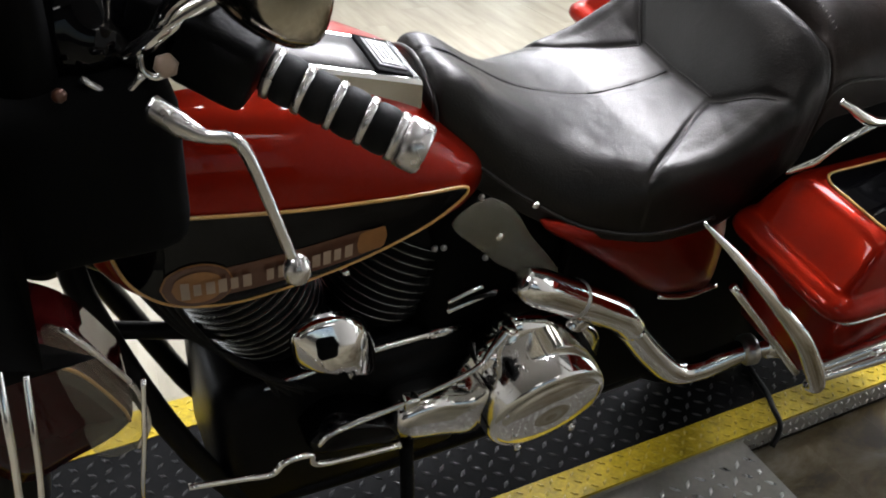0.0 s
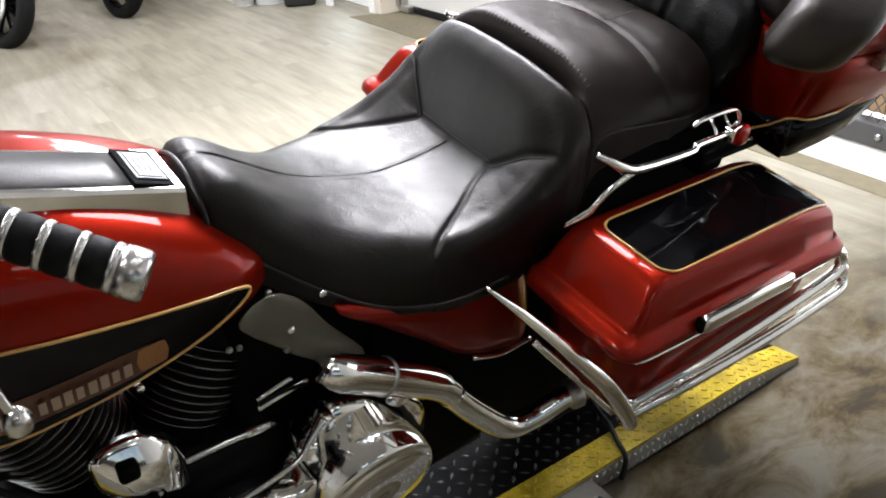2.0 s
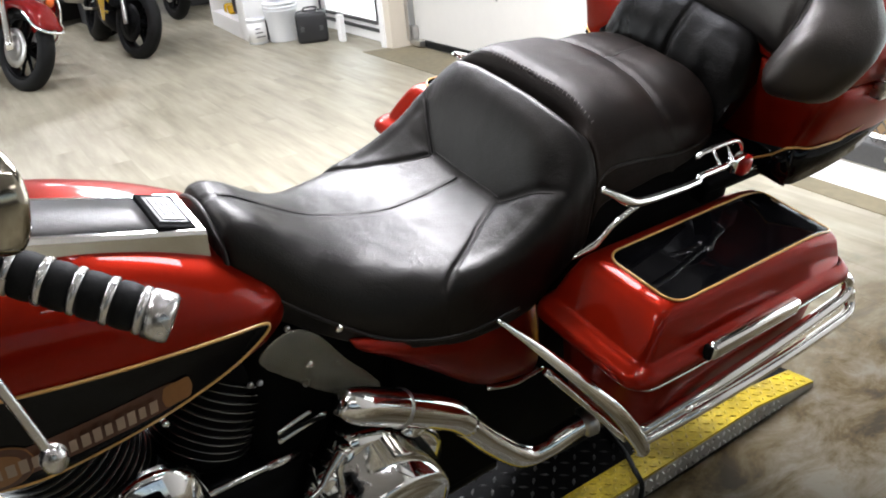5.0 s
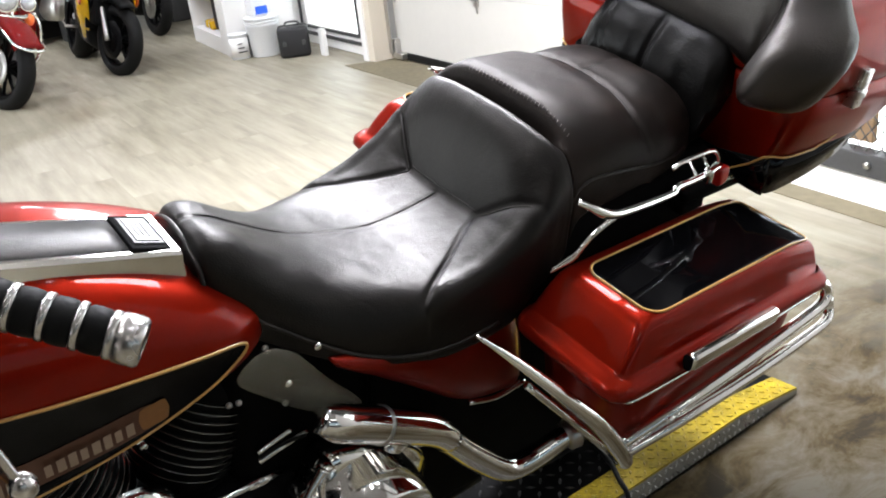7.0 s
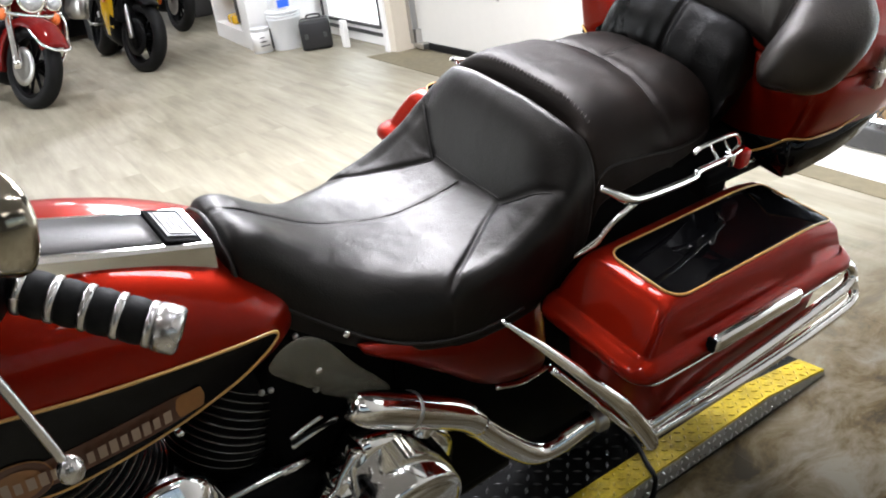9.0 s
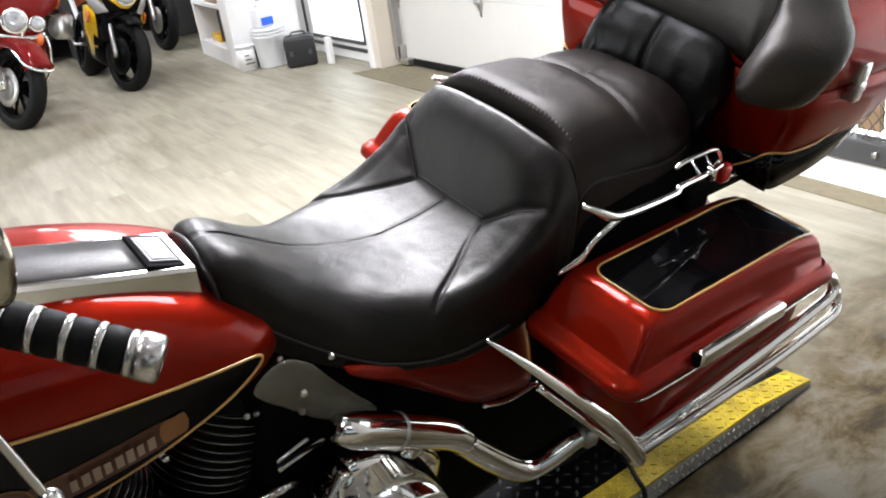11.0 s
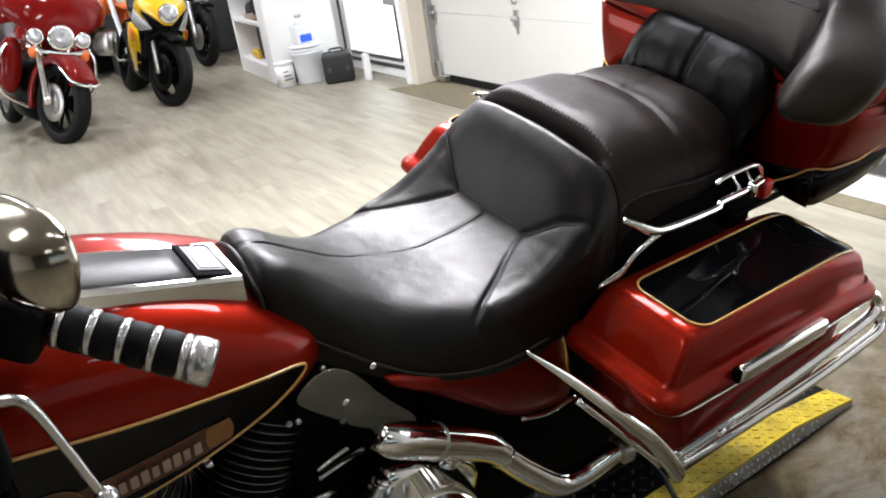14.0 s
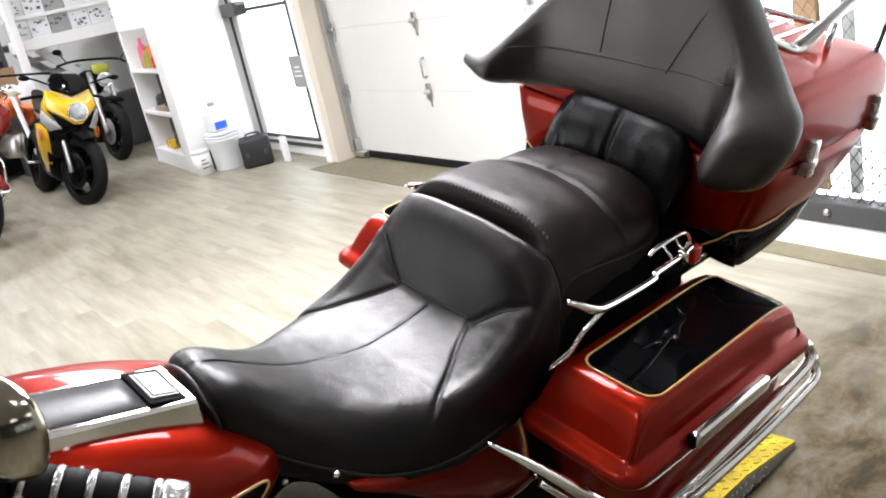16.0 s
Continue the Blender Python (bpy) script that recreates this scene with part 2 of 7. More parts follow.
def plank_floor():
    m = bpy.data.materials.new("worn_vinyl_plank_floor")
    m.use_nodes = True
    nt = m.node_tree
    N, L = nt.nodes, nt.links
    b = N["Principled BSDF"]
    b.inputs["Specular IOR Level"].default_value = 0.35
    geo = N.new("ShaderNodeNewGeometry")
    place = geo.outputs["Position"]
    mp = N.new("ShaderNodeMapping")
    mp.inputs["Rotation"].default_value = (0, 0, radians(-85))
    L.new(place, mp.inputs[0])
    # each plank has its own tone and grain
    oi = N.new("ShaderNodeObjectInfo")
    both = N.new("ShaderNodeMath")
    L.new(oi.outputs["Random"], both.inputs[0])
    L.new(geo.outputs["Random Per Island"], both.inputs[1])
    tone = N.new("ShaderNodeMath")
    tone.operation = "FRACT"
    L.new(both.outputs[0], tone.inputs[0])
    st = N.new("ShaderNodeMapping")
    st.inputs["Scale"].default_value = (1.5, 12, 1)
    L.new(mp.outputs[0], st.inputs[0])
    shift = N.new("ShaderNodeVectorMath")
    shift.operation = "MULTIPLY_ADD"
    shift.inputs[1].default_value = (17, 9, 5)
    L.new(tone.outputs[0], shift.inputs[0])
    L.new(st.outputs[0], shift.inputs[2])
    gr = N.new("ShaderNodeTexNoise")
    gr.inputs["Scale"].default_value, gr.inputs["Detail"].default_value, gr.inputs["Roughness"].default_value = 1.0, 8, 0.6
    L.new(shift.outputs[0], gr.inputs["Vector"])
    big = N.new("ShaderNodeTexNoise")
    big.inputs["Scale"].default_value, big.inputs["Detail"].default_value = 0.9, 5
    L.new(mp.outputs[0], big.inputs["Vector"])
    ramp = N.new("ShaderNodeValToRGB")
    e = ramp.color_ramp.elements
    e[0].position, e[0].color = 0.22, (0.168, 0.149, 0.102, 1)
    e[1].position, e[1].color = 0.82, (0.40, 0.37, 0.293, 1)
    mid = e.new(0.5)
    mid.color = (0.278, 0.253, 0.188, 1)
    a = N.new("ShaderNodeMath")
    a.operation = "MULTIPLY_ADD"
    a.inputs[1].default_value = 0.10
    L.new(tone.outputs[0], a.inputs[0])
    L.new(gr.outputs[0], a.inputs[2])
    a2 = N.new("ShaderNodeMath")
    a2.operation = "MULTIPLY_ADD"
    a2.inputs[1].default_value = 0.35
    L.new(big.outputs[0], a2.inputs[0])
    L.new(a.outputs[0], a2.inputs[2])
    a3 = N.new("ShaderNodeMath")
    a3.operation = "SUBTRACT"
    a3.inputs[1].default_value = 0.245
    L.new(a2.outputs[0], a3.inputs[0])
    L.new(a3.outputs[0], ramp.inputs[0])
    # brown, scuffed wear on the floor beside the lift, darkened further against the lamps
    gm_ = N.new("ShaderNodeMapping")
    gm_.inputs["Location"].default_value, gm_.inputs["Scale"].default_value = (-0.81, 0.46, 0), (0.60, 0.58, 1)
    L.new(place, gm_.inputs[0])
    wob = N.new("ShaderNodeTexNoise")
    wob.inputs["Scale"].default_value, wob.inputs["Detail"].default_value = 2.2, 6
    L.new(place, wob.inputs["Vector"])
    ln = N.new("ShaderNodeVectorMath")
    ln.operation = "LENGTH"
    L.new(gm_.outputs[0], ln.inputs[0])
    ad = N.new("ShaderNodeMath")
    ad.operation = "MULTIPLY_ADD"
    ad.inputs[1].default_value = 0.9
    L.new(wob.outputs[0], ad.inputs[0])
    L.new(ln.outputs["Value"], ad.inputs[2])
    mk = N.new("ShaderNodeMapRange")
    mk.inputs[1].default_value, mk.inputs[2].default_value, mk.inputs[3].default_value, mk.inputs[4].default_value = 0.85, 1.55, 1.0, 0.0
    L.new(ad.outputs[0], mk.inputs[0])
    dimmed_stain = N.new("ShaderNodeValToRGB")
    q = dimmed_stain.color_ramp.elements
    q[0].position, q[0].color = 0.38, (0.028, 0.020, 0.010, 1)
    q[1].position, q[1].color = 0.62, (0.125, 0.110, 0.082, 1)
    q.new(0.46).color = (0.066, 0.046, 0.018, 1)
    sm = N.new("ShaderNodeTexNoise")
    sm.inputs["Scale"].default_value, sm.inputs["Detail"].default_value, sm.inputs["Roughness"].default_value, sm.inputs["Distortion"].default_value = 1.5, 12, 0.68, 0.5
    sw = N.new("ShaderNodeMapping")
    sw.inputs["Rotation"].default_value, sw.inputs["Scale"].default_value = (0, 0, radians(-28)), (3.4, 5.6, 1)
    L.new(place, sw.inputs[0])
    L.new(sw.outputs[0], sm.inputs["Vector"])
    L.new(sm.outputs[0], dimmed_stain.inputs[0])
    mx = N.new("ShaderNodeMix")
    mx.data_type = "RGBA"
    L.new(mk.outputs[0], mx.inputs[0])
    L.new(ramp.outputs[0], mx.inputs[6])
    L.new(dimmed_stain.outputs[0], mx.inputs[7])
    L.new(mx.outputs[2], b.inputs["Base Color"])
    rr = N.new("ShaderNodeMapRange")
    rr.inputs[1].default_value, rr.inputs[2].default_value, rr.inputs[3].default_value, rr.inputs[4].default_value = 0.3, 0.7, 0.30, 0.5
    L.new(big.outputs[0], rr.inputs[0])
    L.new(rr.outputs[0], b.inputs["Roughness"])
    dull = N.new("ShaderNodeMapRange")
    dull.inputs[3].default_value, dull.inputs[4].default_value = 0.35, 0.08
    L.new(mk.outputs[0], dull.inputs[0])
    L.new(dull.outputs[0], b.inputs["Specular IOR Level"])
    bp = N.new("ShaderNodeBump")
    bp.inputs["Strength"].default_value, bp.inputs["Distance"].default_value = 0.15, 0.002
    L.new(gr.outputs[0], bp.inputs["Height"])
    L.new(bp.outputs[0], b.inputs["Normal"])
    return m


FLOOR = plank_floor()


# ---- builders ----
def thing(name, m, label, category, group=""):
    ob = new(name)
    ob.matrix_basis = m
    return tagged(ob, label, category, group)


def part(name, bm, material, parent=None, label="", smooth=True):
    me = bpy.data.meshes.new(name)
    bm.normal_update()
    bm.to_mesh(me)
    bm.free()
    if smooth:
        for p in me.polygons:
            p.use_smooth = True
    me.materials.append(material)
    ob = new(name, me)
    if parent:
        ob.parent = parent
    if label:
        tagged(ob, label)
    return ob


def box(bm, lo, hi, bevel=0.0, seg=2, m=None):
    lo, hi = Vector(lo), Vector(hi)
    r = bmesh.ops.create_cube(bm, size=1)
    t = Matrix.Translation((lo + hi) / 2) @ Matrix.Diagonal((*(hi - lo), 1))
    bmesh.ops.transform(bm, matrix=t, verts=r["verts"])
    if bevel:
        es = list({e for v in r["verts"] for e in v.link_edges})
        out = bmesh.ops.bevel(bm, geom=es, offset=bevel, segments=seg, affect="EDGES", profile=0.5)
        vs = list({v for f in out["faces"] for v in f.verts} | {v for v in r["verts"] if v.is_valid})
    else:
        vs = r["verts"]
    if m is not None:
        bmesh.ops.transform(bm, matrix=m, verts=vs)
    return bm


def boxed(*args, **kw):
    return box(bmesh.new(), *args, **kw)


def spline(pts, n=8, closed=False):
    """Points of a smooth curve through pts."""
    pts = [Vector(p) for p in pts]
    out, k = [], len(pts)
    for i in range(k if closed else k - 1):
        p1, p2 = pts[i], pts[(i + 1) % k]
        p0 = pts[(i - 1) % k] if closed or i > 0 else p1 * 2 - p2
        p3 = pts[(i + 2) % k] if closed or i < k - 2 else p2 * 2 - p1
        for j in range(n):
            t = j / n
            out.append(0.5 * (2 * p1 + (p2 - p0) * t + (2 * p0 - 5 * p1 + 4 * p2 - p3) * t * t + (3 * p1 - p0 - 3 * p2 + p3) * t ** 3))
    if not closed:
        out.append(pts[-1])
    return out


def loft(bm, rings, close_ring=True, caps=True):
    vs = [[bm.verts.new(p) for p in r] for r in rings]
    k = len(vs[0])
    for a, b in zip(vs, vs[1:]):
        for i in range(k if close_ring else k - 1):
            j = (i + 1) % k
            bm.faces.new((a[i], a[j], b[j], b[i]))
    if caps:
        bm.faces.new(vs[0][::-1])
        bm.faces.new(vs[-1])
    bmesh.ops.recalc_face_normals(bm, faces=bm.faces)
    return bm


def tube(bm, pts, r, seg=12, smooth=6, closed=False, flat=1.0):
    """A round bar along a smooth curve; r may be one radius or one for each given point."""
    rs = list(r) if isinstance(r, (list, tuple)) else [r] * len(pts)
    line = spline(pts, smooth, closed) if smooth > 1 else [Vector(p) for p in pts]
    n = len(line)
    rings, up = [], None
    for i, p in enumerate(line):
        a = line[(i - 1) % n] if closed or i else p
        b = line[(i + 1) % n] if closed or i < n - 1 else p
        d = (b - a).normalized()
        if up is None:
            up = d.orthogonal().normalized()
        up = (up - d * up.dot(d)).normalized()
        side = d.cross(up)
        s = min(i / max(smooth, 1), len(rs) - 1.0001)
        k = int(s)
        rad = rs[k] + (rs[min(k + 1, len(rs) - 1)] - rs[k]) * (s - k)
        rings.append([p + (up * math.cos(w) * flat + side * math.sin(w)) * rad for w in (2 * math.pi * j / seg for j in range(seg))])
    if closed:
        rings.append(rings[0])
        return loft(bm, rings, caps=False)
    return loft(bm, rings)


def tubed(*args, **kw):
    return tube(bmesh.new(), *args, **kw)


def turned(bm, profile, m, seg=32):
    """A turned body: profile of (radius, height) about the z axis of m."""
    rings = [[m @ Vector((r * math.cos(w), r * math.sin(w), h)) for w in (2 * math.pi * j / seg for j in range(seg))] for r, h in profile]
    return loft(bm, rings)


def turn_y(x, y, z, sign=-1):
    """A frame at a place whose z axis points along the y axis (sign) of the thing."""
    return Matrix.Translation((x, y, z)) @ Matrix.Rotation(radians(90 * -sign), 4, "X")


def along(a, b):
    """A frame at a whose z axis points at b."""
    a, b = Vector(a), Vector(b)
    return Matrix.Translation(a) @ (b - a).to_track_quat("Z", "Y").to_matrix().to_4x4()


def lerp_table(table, x):
    """Smooth values from rows (x, a, b, ...)."""
    xs = [r[0] for r in table]
    if x <= xs[0]:
        return list(table[0][1:])
    if x >= xs[-1]:
        return list(table[-1][1:])
    i = max(k for k in range(len(xs) - 1) if xs[k] <= x)
    t = (x - xs[i]) / (xs[i + 1] - xs[i])
    out = []
    for c in range(1, len(table[0])):
        p1, p2 = table[i][c], table[i + 1][c]
        h = xs[i + 1] - xs[i]
        s1 = (p2 - table[i - 1][c]) / (xs[i + 1] - xs[i - 1]) if i > 0 else (p2 - p1) / h
        s2 = (table[i + 2][c] - p1) / (xs[i + 2] - xs[i]) if i + 2 < len(xs) else (p2 - p1) / h
        out.append((2 * t ** 3 - 3 * t * t + 1) * p1 + (t ** 3 - 2 * t * t + t) * h * s1 + (3 * t * t - 2 * t ** 3) * p2 + (t ** 3 - t * t) * h * s2)
    return out


# ---- the room ----
SKEW = radians(-5.7)


def wall_frame(x, y, turn=SKEW):
    """A frame on the far wall: its y axis runs along the wall, x out of the room."""
    return Matrix.Translation((x, y, 0)) @ Matrix.Rotation(turn, 4, "Z")


def setting(name, bm, material, m=Matrix(), label="", category=""):
    ob = part(name, bm, material, smooth=False)
    ob.matrix_basis = m
    return tagged(ob, label, category, kind="structure")


floor = setting("floor", boxed((-7, -6, -0.12), (9, 15, -0.004)), FLOOR, Matrix(), "worn grey-beige wood-look vinyl plank floor", "floor")
setting("ceiling", boxed((-7, -6, 4.0), (9, 15, 4.12)), CEILING, Matrix(), "plain light painted ceiling", "ceiling")
WALL = wall_frame(3.26, 4.55)
CAGE = wall_frame(2.76, 0.42, radians(-8))
setting("wall_garage", boxed((0.2, -2.95, 2.46), (0.4, 0.0, 4.0)), DARKWALL, WALL, "unseen wall above the garage door, coloured dark as if unlit", "wall")
setting("wall_return", boxed((0.006, 0, 0), (0.4, 0.10, 4.0)), BEIGE, WALL, "cream painted end of the wall beside the garage door", "wall")
setting("wall_entrance", boxed((0, 0.10, 2.16), (0.2, 1.57, 4.0)), WHITE, WALL, "white wall over the entrance door", "wall")
setting("wall_white", boxed((0, 1.57, 0), (0.2, 1.9, 4.0)), WHITE, WALL, "plain white wall beside the entrance door", "wall")
setting("wall_far", boxed((0.0, 3.05, 0), (0.2, 9, 4.0)), WHITE, WALL, "white wall behind the parked motorcycles", "wall")
setting("wall_pier", boxed((-0.03, 0.95, 0), (0.7, 1.30, 4.0)), WHITE, CAGE, "white pier between garage door and window", "wall")
setting("wall_window_top", boxed((0, -2.2, 2.25), (0.15, 0.95, 4.0)), DARKWALL, CAGE, "unseen wall over the window, coloured dark as if unlit", "wall")
setting("wall_window_base", boxed((-0.02, -2.2, 0), (0.15, 0.95, 0.115)), WHITE, CAGE, "white painted kerb under the window", "wall")
setting("wall_east", boxed((0, -6.5, 0), (0.15, -2.2, 4.0)), WHITE, CAGE, "plain white wall", "wall")
for nm, (m, y0, y1, z0, z1, watts), a, b in (("wall_west", OPENINGS[0], -15, 6), ("wall_south", OPENINGS[1], -7, 9)):
    bm = bmesh.new()
    for p, q in (((0, a, 0), (0.2, y0, 4)), ((0, y1, 0), (0.2, b, 4)), ((0, y0, 0), (0.2, y1, z0)), ((0, y0, z1), (0.2, y1, 4))):
        box(bm, p, q)
    setting(nm, bm, *((WHITE, m, "plain white wall with a window opening") if nm == "wall_west" else (DARKWALL, m, "plain dark wall with a window opening")), "wall")
# frames and panes of the added, unseen windows
for k, (m, y0, y1, z0, z1, watts) in enumerate(OPENINGS):
    w = setting("window_%d" % (k + 1), boxed((-0.01, y0 - 0.04, z0 - 0.05), (0.20, y1 + 0.04, z0 - 0.003), 0.004), WHITE, m, "added wide dark-framed window in an unseen wall", "window")
    for p, q in (((-0.01, y0 - 0.05, z1 + 0.003), (0.05, y1 + 0.05, z1 + 0.06)), ((-0.01, y0 - 0.06, z0), (0.05, y0 - 0.003, z1)), ((-0.01, y1 + 0.003, z0), (0.05, y1 + 0.06, z1))):
        part("window_frame", boxed(p, q, 0.004), CHARCOAL, w, "", False)
    n = 4
    for j in range(1, n):
        y = y0 + (y1 - y0) * j / n
        part("mullion", boxed((0.0, y - 0.02, z0), (0.05, y + 0.02, z1), 0.004), CHARCOAL, w, "", False)
    pane = part("pane", boxed((0.15, y0, z0), (0.156, y1, z1)), GLASS, w, "", False)
    pane.visible_shadow = False
setting("wall_north", boxed((-7, 13, 0), (9, 13.2, 4.0)), WHITE, Matrix(), "plain white wall far behind the motorcycles", "wall")
setting("backdrop_entrance", boxed((0.36, -0.35, -0.1), (0.38, 3.0, 2.6)), DAYLIGHT, WALL, "bright daylight outside the entrance", "backdrop")
setting("backdrop_window", boxed((0.5, -2.6, -0.1), (0.52, 0.94, 3.6)), DAYLIGHT, CAGE, "bright daylight outside the window", "backdrop")

# concrete strip before the garage door and along the window
bm = bmesh.new()
vs = [bm.verts.new(p) for p in ((-0.20, 0.12, 0), (0.19, 0.0, 0), (0.19, -3.0, 0), (-0.22, -3.0, 0))]
bm.faces.new(vs)
r = bmesh.ops.extrude_face_region(bm, geom=bm.faces[:])
bmesh.ops.translate(bm, vec=(0, 0, 0.004), verts=[g for g in r["geom"] if isinstance(g, bmesh.types.BMVert)])
bmesh.ops.recalc_face_normals(bm, faces=bm.faces)
setting("threshold", bm, CONCRETE, WALL, "bare concrete threshold before the garage door", "floor")
setting("threshold_window", boxed((-0.14, -2.2, 0.0), (-0.02, 0.95, 0.004)), CONCRETE, CAGE, "bare concrete strip under the window", "floor")

# garage door: sections in the recess
gd = thing("garage_door", WALL, "white sectional garage door with steel hinges", "garage door")
for i in range(5):
    z0 = 0.06 + i * 0.475
    panel = part("panel", boxed((0.2, -2.95, z0), (0.245, -0.04, z0 + 0.4738), 0.0025, 2), PANEL, gd, smooth=False)
part("seal", boxed((0.19, -2.95, 0.006), (0.25, -0.12, 0.058), 0.008), RUBBER, gd, "black rubber bottom seal", False)
part("track", boxed((0.14, -0.04, 0.05), (0.2, -0.006, 2.5), 0.004), GREY, gd, "grey steel vertical track", False)
part("track_lip", boxed((0.135, -0.055, 0.05), (0.145, -0.006, 2.5), 0.002), STEEL, gd, "", False)
part("bottom_bracket", boxed((0.15, -0.085, 0.02), (0.2, -0.012, 0.16), 0.006), STEEL, gd, "steel bottom roller bracket", False)
part("bottom_bracket", boxed((0.14, -0.19, 0.015), (0.198, -0.085, 0.062), 0.008), STEEL, gd, "", False)
for i in range(1, 5):
    z0 = 0.058 + i * 0.475
    for yy in (-0.075, -1.22, -2.4):
        hinge = part("hinge", boxed((0.185, yy - 0.022, z0 - 0.055), (0.2, yy + 0.022, z0 + 0.055), 0.004), STEEL, gd, "steel roller hinge", False)
        part("hinge_knuckle", turned(bmesh.new(), [(0.012, -0.035), (0.016, -0.03), (0.016, 0.03), (0.012, 0.035)], Matrix.Translation((0.178, yy, z0)) @ Matrix.Rotation(radians(90), 4, "X"), 12), GREY, hinge)
        part("hinge_leaf", boxed((0.188, yy - 0.008, z0 - 0.10), (0.199, yy + 0.008, z0 - 0.05), 0.003), STEEL, hinge, "", False)
part("pull_handle", tubed([(0.20, -1.225, 0.76), (0.165, -1.235, 0.755), (0.158, -1.24, 0.70), (0.165, -1.235, 0.64), (0.20, -1.225, 0.635)], 0.006), GREY, gd, "bowed pull handle")

# entrance door: white leaf with a tall bright pane
ed = thing("entrance_door", WALL, "white entrance door with a tall glass pane", "door")
part("jamb", boxed((-0.012, 0.10, 0.0), (0.16, 0.17, 2.16), 0.004), WHITE, ed, "", False)
part("jamb", boxed((-0.012, 1.53, 0.0), (0.16, 1.57, 2.16), 0.004), WHITE, ed, "", False)
part("head", boxed((-0.012, 0.17, 2.09), (0.16, 1.53, 2.16), 0.004), WHITE, ed, "", False)
part("leaf_rail", boxed((0.06, 0.19, 0.01), (0.11, 1.51, 0.17), 0.004), WHITE, ed, "", False)
part("leaf_rail", boxed((0.06, 0.19, 1.98), (0.11, 1.51, 2.08), 0.004), WHITE, ed, "", False)
part("leaf_stile", boxed((0.06, 0.19, 0.17), (0.11, 0.33, 1.98), 0.004), WHITE, ed, "", False)
part("leaf_stile", boxed((0.06, 1.40, 0.17), (0.11, 1.51, 1.98), 0.004), WHITE, ed, "", False)
for y0, y1, z0, z1, x in ((0.172, 0.202, 0.09, 2.09, 0.046), (1.495, 1.525, 0.12, 2.09, 0.046), (0.202, 1.495, 0.085, 0.115, 0.046), (0.315, 0.342, 0.15, 1.98, 0.048), (0.342, 1.40, 0.145, 0.172, 0.048), (0.342, 1.40, 1.255, 1.282, 0.048)):
    part("gasket", boxed((x, y0, z0), (x + 0.02, y1, z1), 0.002), CHARCOAL, ed, "dark rubber gasket", False)
pane = part("pane", boxed((0.080, 0.33, 0.17), (0.088, 1.40, 1.98)), GLASS, ed, "clear glass pane", False)
pane.visible_shadow = False
part("sign", boxed((0.030, 0.25, 0.60), (0.045, 0.49, 0.855), 0.004), GREY, ed, "grey notice with unreadable white lines", False)
for k in range(3):
    part("sign_line", boxed((0.026, 0.30 + 0.01 * k, 0.69 + 0.035 * k), (0.0295, 0.43 - 0.012 * k, 0.703 + 0.035 * k)), WHITE, ed, "", False)
part("closer", boxed((-0.06, 1.12, 1.235), (0.06, 1.50, 1.345), 0.012, 3), CHARCOAL, ed, "dark door closer", False)
part("closer_arm", boxed((-0.03, 0.60, 1.32), (-0.015, 1.15, 1.335), 0.003), GREY, ed, "", False)
part("door_stop", boxed((-0.13, 0.66, 0.0), (-0.09, 0.74, 0.22), 0.006), WHITE, ed, "white upright board beside the door", False)

# window with the wire mesh guard
win = thing("window_guard", CAGE, "wide window behind a wire mesh guard", "window")
part("sill_rail", boxed((-0.03, -2.2, 0.118), (0.05, 0.95, 0.205), 0.005), CHARCOAL, win, "dark bottom rail", False)
for y in (-2.1, -1.2, -0.28, 0.62):
    part("rail_bolt", turned(bmesh.new(), [(0.014, 0), (0.014, 0.008), (0.006, 0.012)], Matrix.Translation((-0.031, y + 0.15, 0.165)) @ Matrix.Rotation(radians(-90), 4, "Y"), 10), STEEL, win)
bm = bmesh.new()
for z0, z1, half in ((0.20, 0.42, 0.0026), (0.42, 2.25, 0.0012)):
    for i in range(-36, 104):
        for dirn in (-1, 1):
            y0, run = -2.2 + i * 0.048, dirn * (z1 - z0) * 0.8
            k0, k1 = 0.0, 1.0
            for lim, sg in ((-2.2, 1), (0.95, -1)):
                da, db = (y0 - lim) * sg, (y0 + run - lim) * sg
                if da < 0 and db < 0:
                    k1 = -1
                elif da < 0:
                    k0 = max(k0, da / (da - db))
                elif db < 0:
                    k1 = min(k1, da / (da - db))
            if k1 - k0 > 0.02:
                a, b = (Vector((0.0, y0 + run * k, z0 + (z1 - z0) * k)) for k in (k0, k1))
                d = (b - a).normalized()
                sd = d.cross(Vector((1, 0, 0))) * half
                q = [bm.verts.new(p + o) for p in (a, b) for o in (sd, Vector((-half, 0, 0)), -sd, Vector((half, 0, 0)))]
                for k in range(4):
                    bm.faces.new((q[k], q[(k + 1) % 4], q[4 + (k + 1) % 4], q[4 + k]))
tagged(part("wire_mesh", bm, CHARCOAL, win, "dark expanded wire mesh", False), kind="stuff")
part("mesh_top_rail", tubed([(0, -2.2, 0.42), (0, -0.6, 0.424), (0, 0.95, 0.42)], 0.005, 6), STEEL, win)
for y0, y1, mt in ((-0.045, 0.055, CARD), (-0.185, -0.145, GREY)):
    part("post", boxed((0.10, y0, 0.2), (0.13, y1, 2.25), 0.004), mt, win, "upright post behind the mesh", False)
wp = part("window_pane", boxed((0.14, -2.2, 0.2), (0.146, 0.95, 2.25)), GLASS, win, "clear glass", False)
wp.visible_shadow = False

# ---- lift ----
lift = thing("motorcycle_lift", Matrix(), "low lift with black tread plate and worn yellow edges", "lift")


